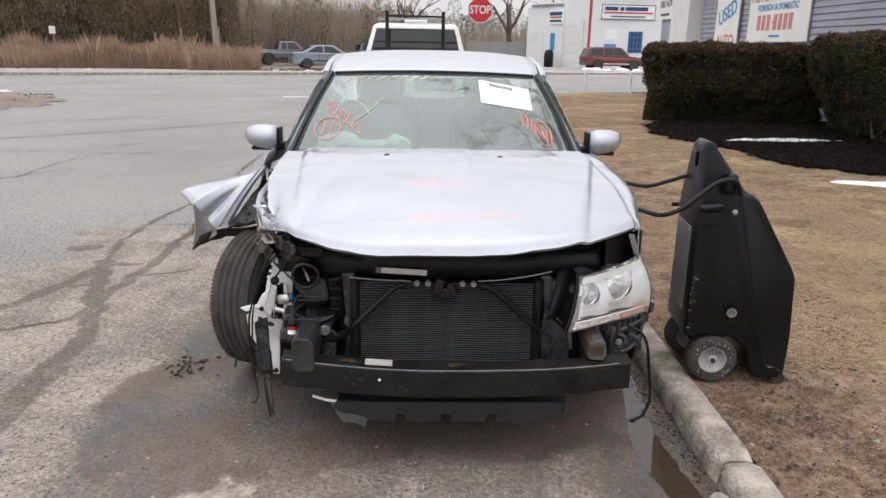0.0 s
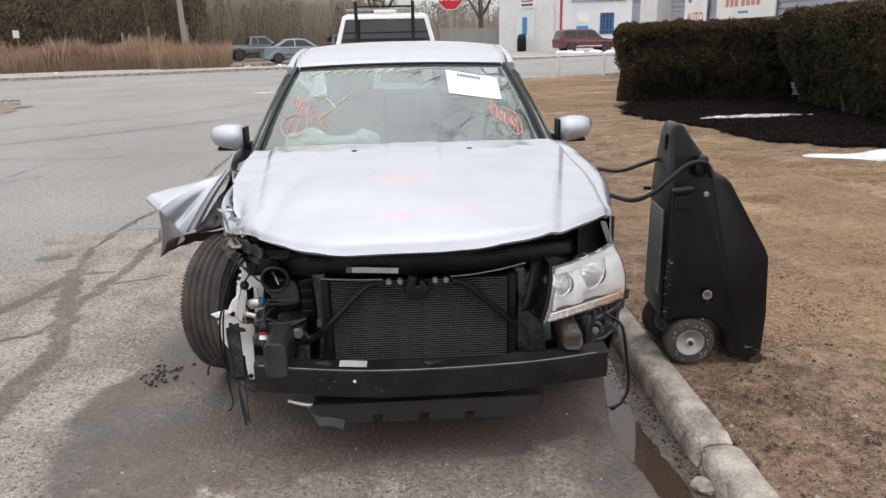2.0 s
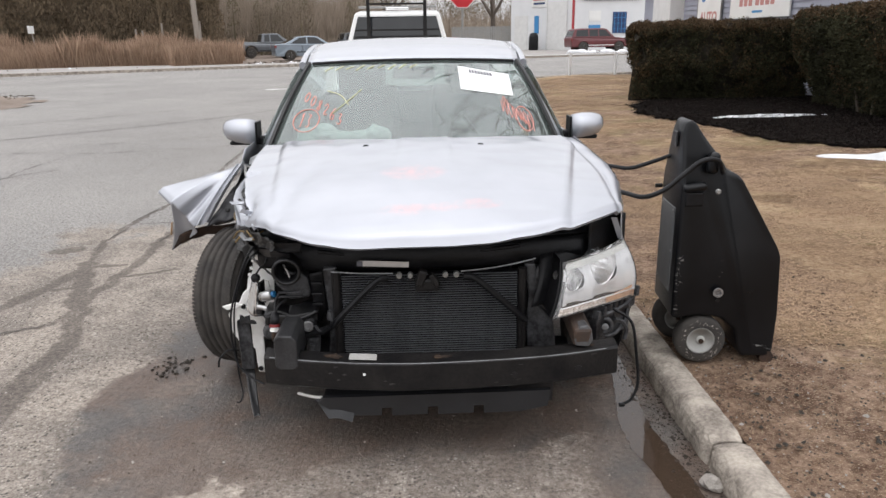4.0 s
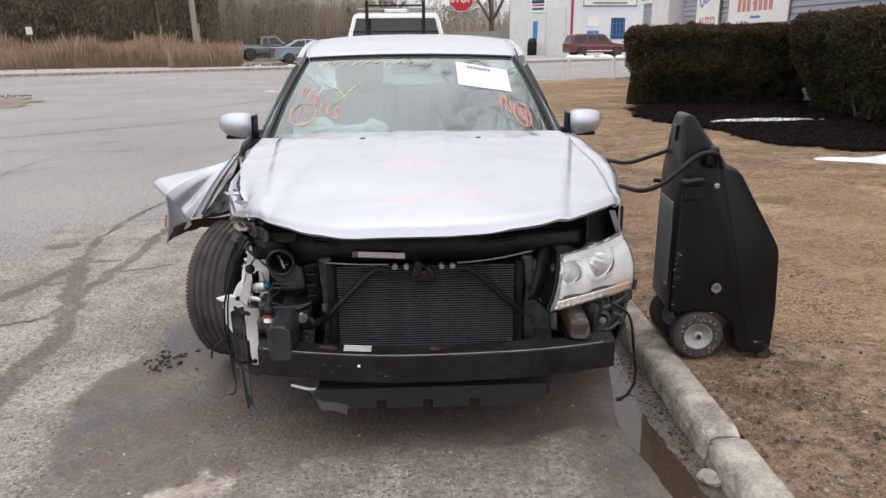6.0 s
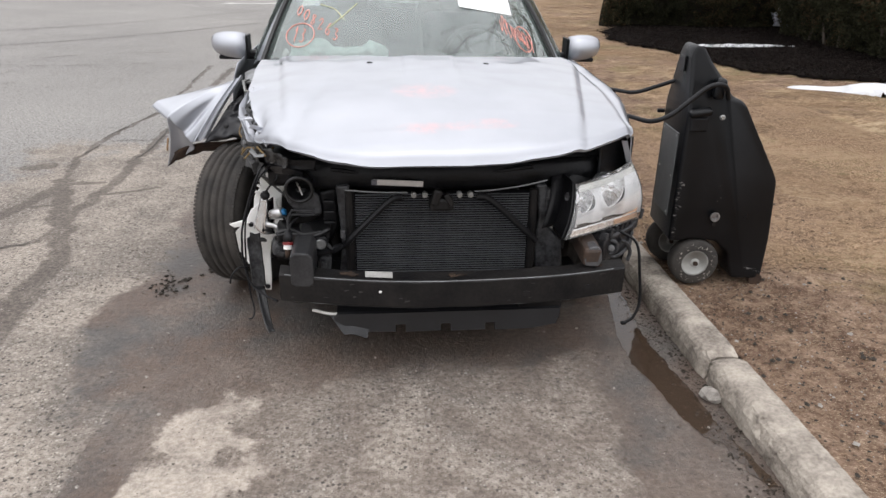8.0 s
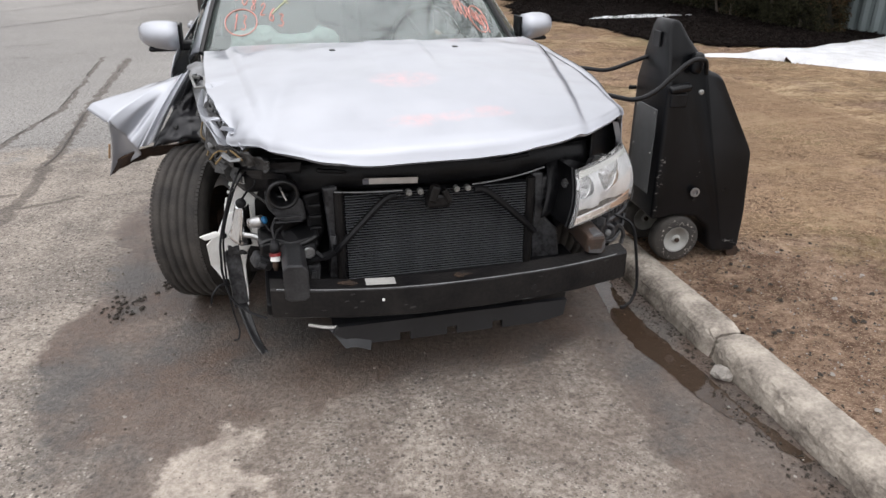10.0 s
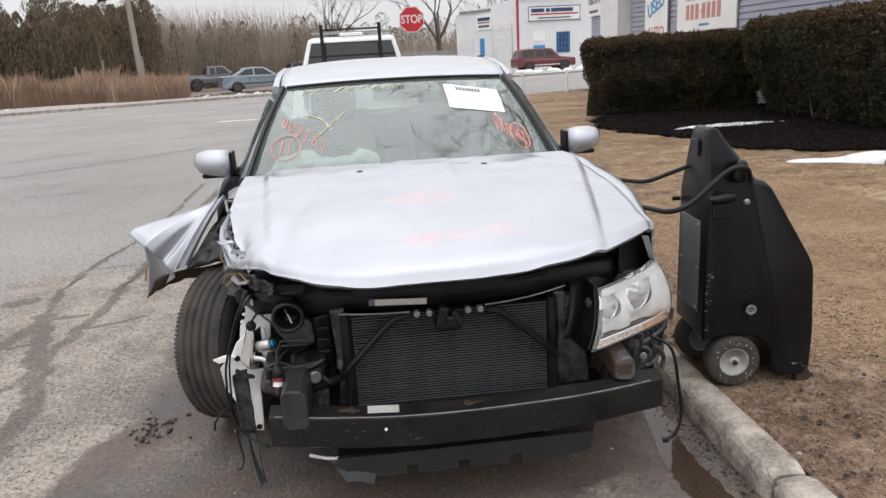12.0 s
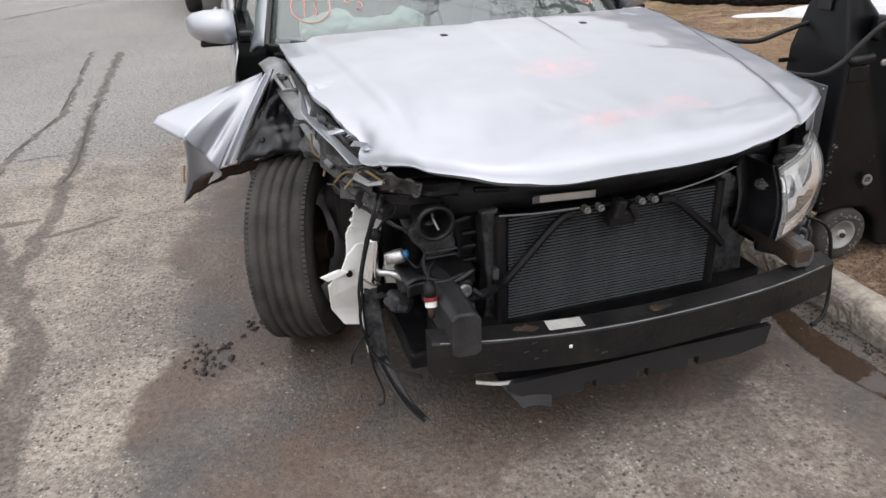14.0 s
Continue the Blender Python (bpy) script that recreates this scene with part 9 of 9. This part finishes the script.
def vehicle(name, m, paint, label, low, roof, w, wheels, r, glasses, lamps=True, category="car"):
    """low: outline of the body below the windows; roof: outline of the cabin; glasses: side panes as outlines; all in x and z."""
    ob = thing(name, m, label, category, "parked vehicles")
    bm = bmesh.new()
    prism(bm, low, w, Matrix.Translation((0, -w / 2, 0)), 0.05, 3)
    for v in bm.verts:
        v.co.y *= 1 - 0.06 * smooth01(abs(v.co.x), 1.7, 2.5) - 0.05 * smooth01(v.co.z, 0.75, 1.05)
    part("body", bm, paint, ob, smooth=False)
    bm = bmesh.new()
    prism(bm, roof, w * 0.94, Matrix.Translation((0, -w * 0.47, 0)), 0.04, 3)
    z0, z1 = min(z for _, z in roof), max(z for _, z in roof)
    sq = lambda z: 1 - 0.20 * (z - z0) / (z1 - z0)
    for v in bm.verts:
        v.co.y *= sq(v.co.z)
    part("cabin", bm, paint, ob)
    for pane in glasses:
        for s in (1, -1):
            bm = bmesh.new()
            vs = [bm.verts.new((x, s * (w * 0.47 * sq(z) + 0.006), z)) for x, z in pane]
            bm.faces.new(vs)
            part("window", bm, DARKGLASS, ob)
    ends = sorted(roof, key=lambda p: p[0])
    for pair, nm in (((ends[0], ends[1]), "rear_window"), ((ends[-1], ends[-2]), "windscreen")):
        (xa, za), (xb, zb) = sorted(pair, key=lambda p: p[1])
        out = -1 if nm == "rear_window" else 1
        bm = bmesh.new()
        q = []
        for t, sd in ((0.12, -1), (0.12, 1), (0.88, 1), (0.88, -1)):
            z, x = za + (zb - za) * t, xa + (xb - xa) * t
            q.append(bm.verts.new((x + out * 0.012, sd * w * 0.47 * sq(z) * 0.90, z + 0.01)))
        bm.faces.new(q)
        part(nm, bm, DARKGLASS, ob)
    for x in wheels:
        for s in (1, -1):
            road_wheel(Matrix.Translation((x, s * (w / 2 - 0.10), r)) @ Matrix.Rotation(radians(-90 * s), 4, "X"), r, ob)
    if lamps:
        x0, x1 = min(x for x, _ in low), max(x for x, _ in low)
        zt = max(z for _, z in low)
        for s in (1, -1):
            bm = bmesh.new()
            box(bm, (x0 + 0.06, s * w * 0.40, zt - 0.17), (0.12, w * 0.15, 0.16), None, 0.02)
            part("tail_lamp", bm, REDPL, ob)
            bm = bmesh.new()
            box(bm, (x1 - 0.07, s * w * 0.37, zt - 0.28), (0.12, w * 0.18, 0.14), None, 0.02)
            part("headlamp", bm, CHROME, ob)
        bm = bmesh.new()
        for s in (1, -1):
            box(bm, (0.0, s * (w / 2 - 0.004), 0.50), (2.0, 0.03, 0.06), None, 0.01)
        part("side_trim", bm, BLACKPL if paint is not REDPAINT else WHITETRIM, ob)
    return ob


def arch(c, r, z0, n=8):
    return [(c - r * math.cos(math.pi * k / n), z0 + r * math.sin(math.pi * k / n)) for k in range(n + 1)]


ANG = math.degrees(math.atan2(0.465, 0.885))
sedan_low = [(-2.30, 0.35), (-2.28, 0.24)] + arch(-1.38, 0.37, 0.24) + arch(1.38, 0.37, 0.24) + [(2.25, 0.24), (2.33, 0.40), (2.28, 0.62), (2.0, 0.76), (1.0, 0.93), (-1.4, 0.98), (-2.2, 1.0), (-2.32, 0.90)]
sedan_roof = [(-1.75, 0.97), (-0.85, 1.40), (-0.2, 1.45), (0.35, 1.42), (1.15, 0.92)]
sedan_glass = [[(-1.35, 1.0), (-0.78, 1.34), (-0.35, 1.37), (-0.35, 0.99)], [(-0.27, 0.99), (-0.27, 1.38), (0.28, 1.35), (0.85, 0.97)]]
vehicle("sedan", pose(-6.8, 44.8, 0, 0, 0, ANG - 8), BLUEPAINT, "pale blue-grey parked sedan beside reeds", sedan_low, sedan_roof, 1.76, (-1.38, 1.38), 0.32, sedan_glass)
pick_low = [(-2.6, 0.50), (-2.55, 0.42)] + arch(-1.55, 0.42, 0.42) + arch(1.6, 0.42, 0.42) + [(2.5, 0.42), (2.6, 0.55), (2.55, 0.92), (1.1, 1.05), (-2.6, 1.08)]
pick_roof = [(-0.85, 1.03), (-0.70, 1.62), (0.2, 1.66), (0.45, 1.62), (1.15, 1.02)]
pick_glass = [[(-0.62, 1.1), (-0.55, 1.54), (-0.22, 1.57), (-0.22, 1.1)], [(-0.14, 1.1), (-0.14, 1.57), (0.36, 1.55), (0.80, 1.1)]]
vehicle("pickup_truck", pose(-10.5, 51.3, 0, 0, 0, ANG - 6), GREYPAINT, "dark grey parked pickup truck beside reeds", pick_low, pick_roof, 1.76, (-1.55, 1.6), 0.36, pick_glass, True, "pickup truck")
suv_low = [(-2.25, 0.48), (-2.2, 0.36)] + arch(-1.35, 0.41, 0.36) + arch(1.38, 0.41, 0.36) + [(2.2, 0.36), (2.3, 0.5), (2.27, 0.92), (1.0, 1.05), (-2.2, 1.08), (-2.28, 1.0)]
suv_roof = [(-2.22, 1.04), (-2.0, 1.60), (-1.5, 1.68), (0.2, 1.68), (0.45, 1.62), (1.05, 1.03)]
suv_glass = [[(-1.95, 1.12), (-1.85, 1.55), (-1.0, 1.58), (-1.0, 1.12)], [(-0.9, 1.12), (-0.9, 1.58), (-0.25, 1.58), (-0.25, 1.12)], [(-0.17, 1.12), (-0.17, 1.58), (0.32, 1.56), (0.75, 1.12)]]
vehicle("parked_suv", pose(13.3, 52.0, 0, 0, 0, 8), REDPAINT, "dark red parked sport utility car beside the workshop", suv_low, suv_roof, 1.75, (-1.35, 1.38), 0.36, suv_glass, True, "suv")
vehicle("parked_suv", pose(-4.6, 62, 0, 0, 0, ANG), GREYPAINT, "small grey parked car far behind the sedan", suv_low, suv_roof, 1.75, (-1.35, 1.38), 0.36, suv_glass, True, "suv")
truck_low = [(-2.9, 0.60), (-2.85, 0.50)] + arch(-1.75, 0.46, 0.50) + arch(1.85, 0.46, 0.50) + [(2.75, 0.50), (2.85, 0.65), (2.8, 1.10), (1.3, 1.22), (-2.9, 1.25)]
truck_roof = [(-0.80, 1.20), (-0.62, 1.82), (0.2, 1.88), (0.55, 1.82), (1.35, 1.20)]
truck_glass = [[(-0.55, 1.28), (-0.48, 1.74), (-0.15, 1.77), (-0.15, 1.28)], [(-0.06, 1.28), (-0.06, 1.77), (0.45, 1.74), (0.95, 1.28)]]
truck = vehicle("work_truck", pose(-0.33, 11.85, 0, 0, 0, 90), WHITEPAINT, "white pickup truck with black ladder rack parked ahead", truck_low, truck_roof, 2.0, (-1.75, 1.85), 0.39, truck_glass, True, "pickup truck")
for s in (0.50, -0.50):
    bm = bmesh.new()
    box(bm, (-0.95, s, 1.62), (0.06, 0.06, 0.86), None, 0.008)
    part("rack_post", bm, BLACKST, truck, "black rack post")
bm = bmesh.new()
for z in (1.40, 1.52, 1.96):
    box(bm, (-0.95, 0, z), (0.035, 1.0 if z > 1.9 else 1.5, 0.03))
part("rack_bar", bm, BLACKST, truck, "black headache rack bars")
bm = bmesh.new()
box(bm, (-0.42, 0, 1.895), (0.12, 0.42, 0.045), None, 0.012)
part("roof_lamp_bar", bm, CHROME, truck, "chrome third brake lamp bar")
bm = bmesh.new()
box(bm, (-0.2, 0.0, 1.93), (0.10, 1.45, 0.04), None, 0.01)
part("rack_crossbar", bm, GALV, truck)
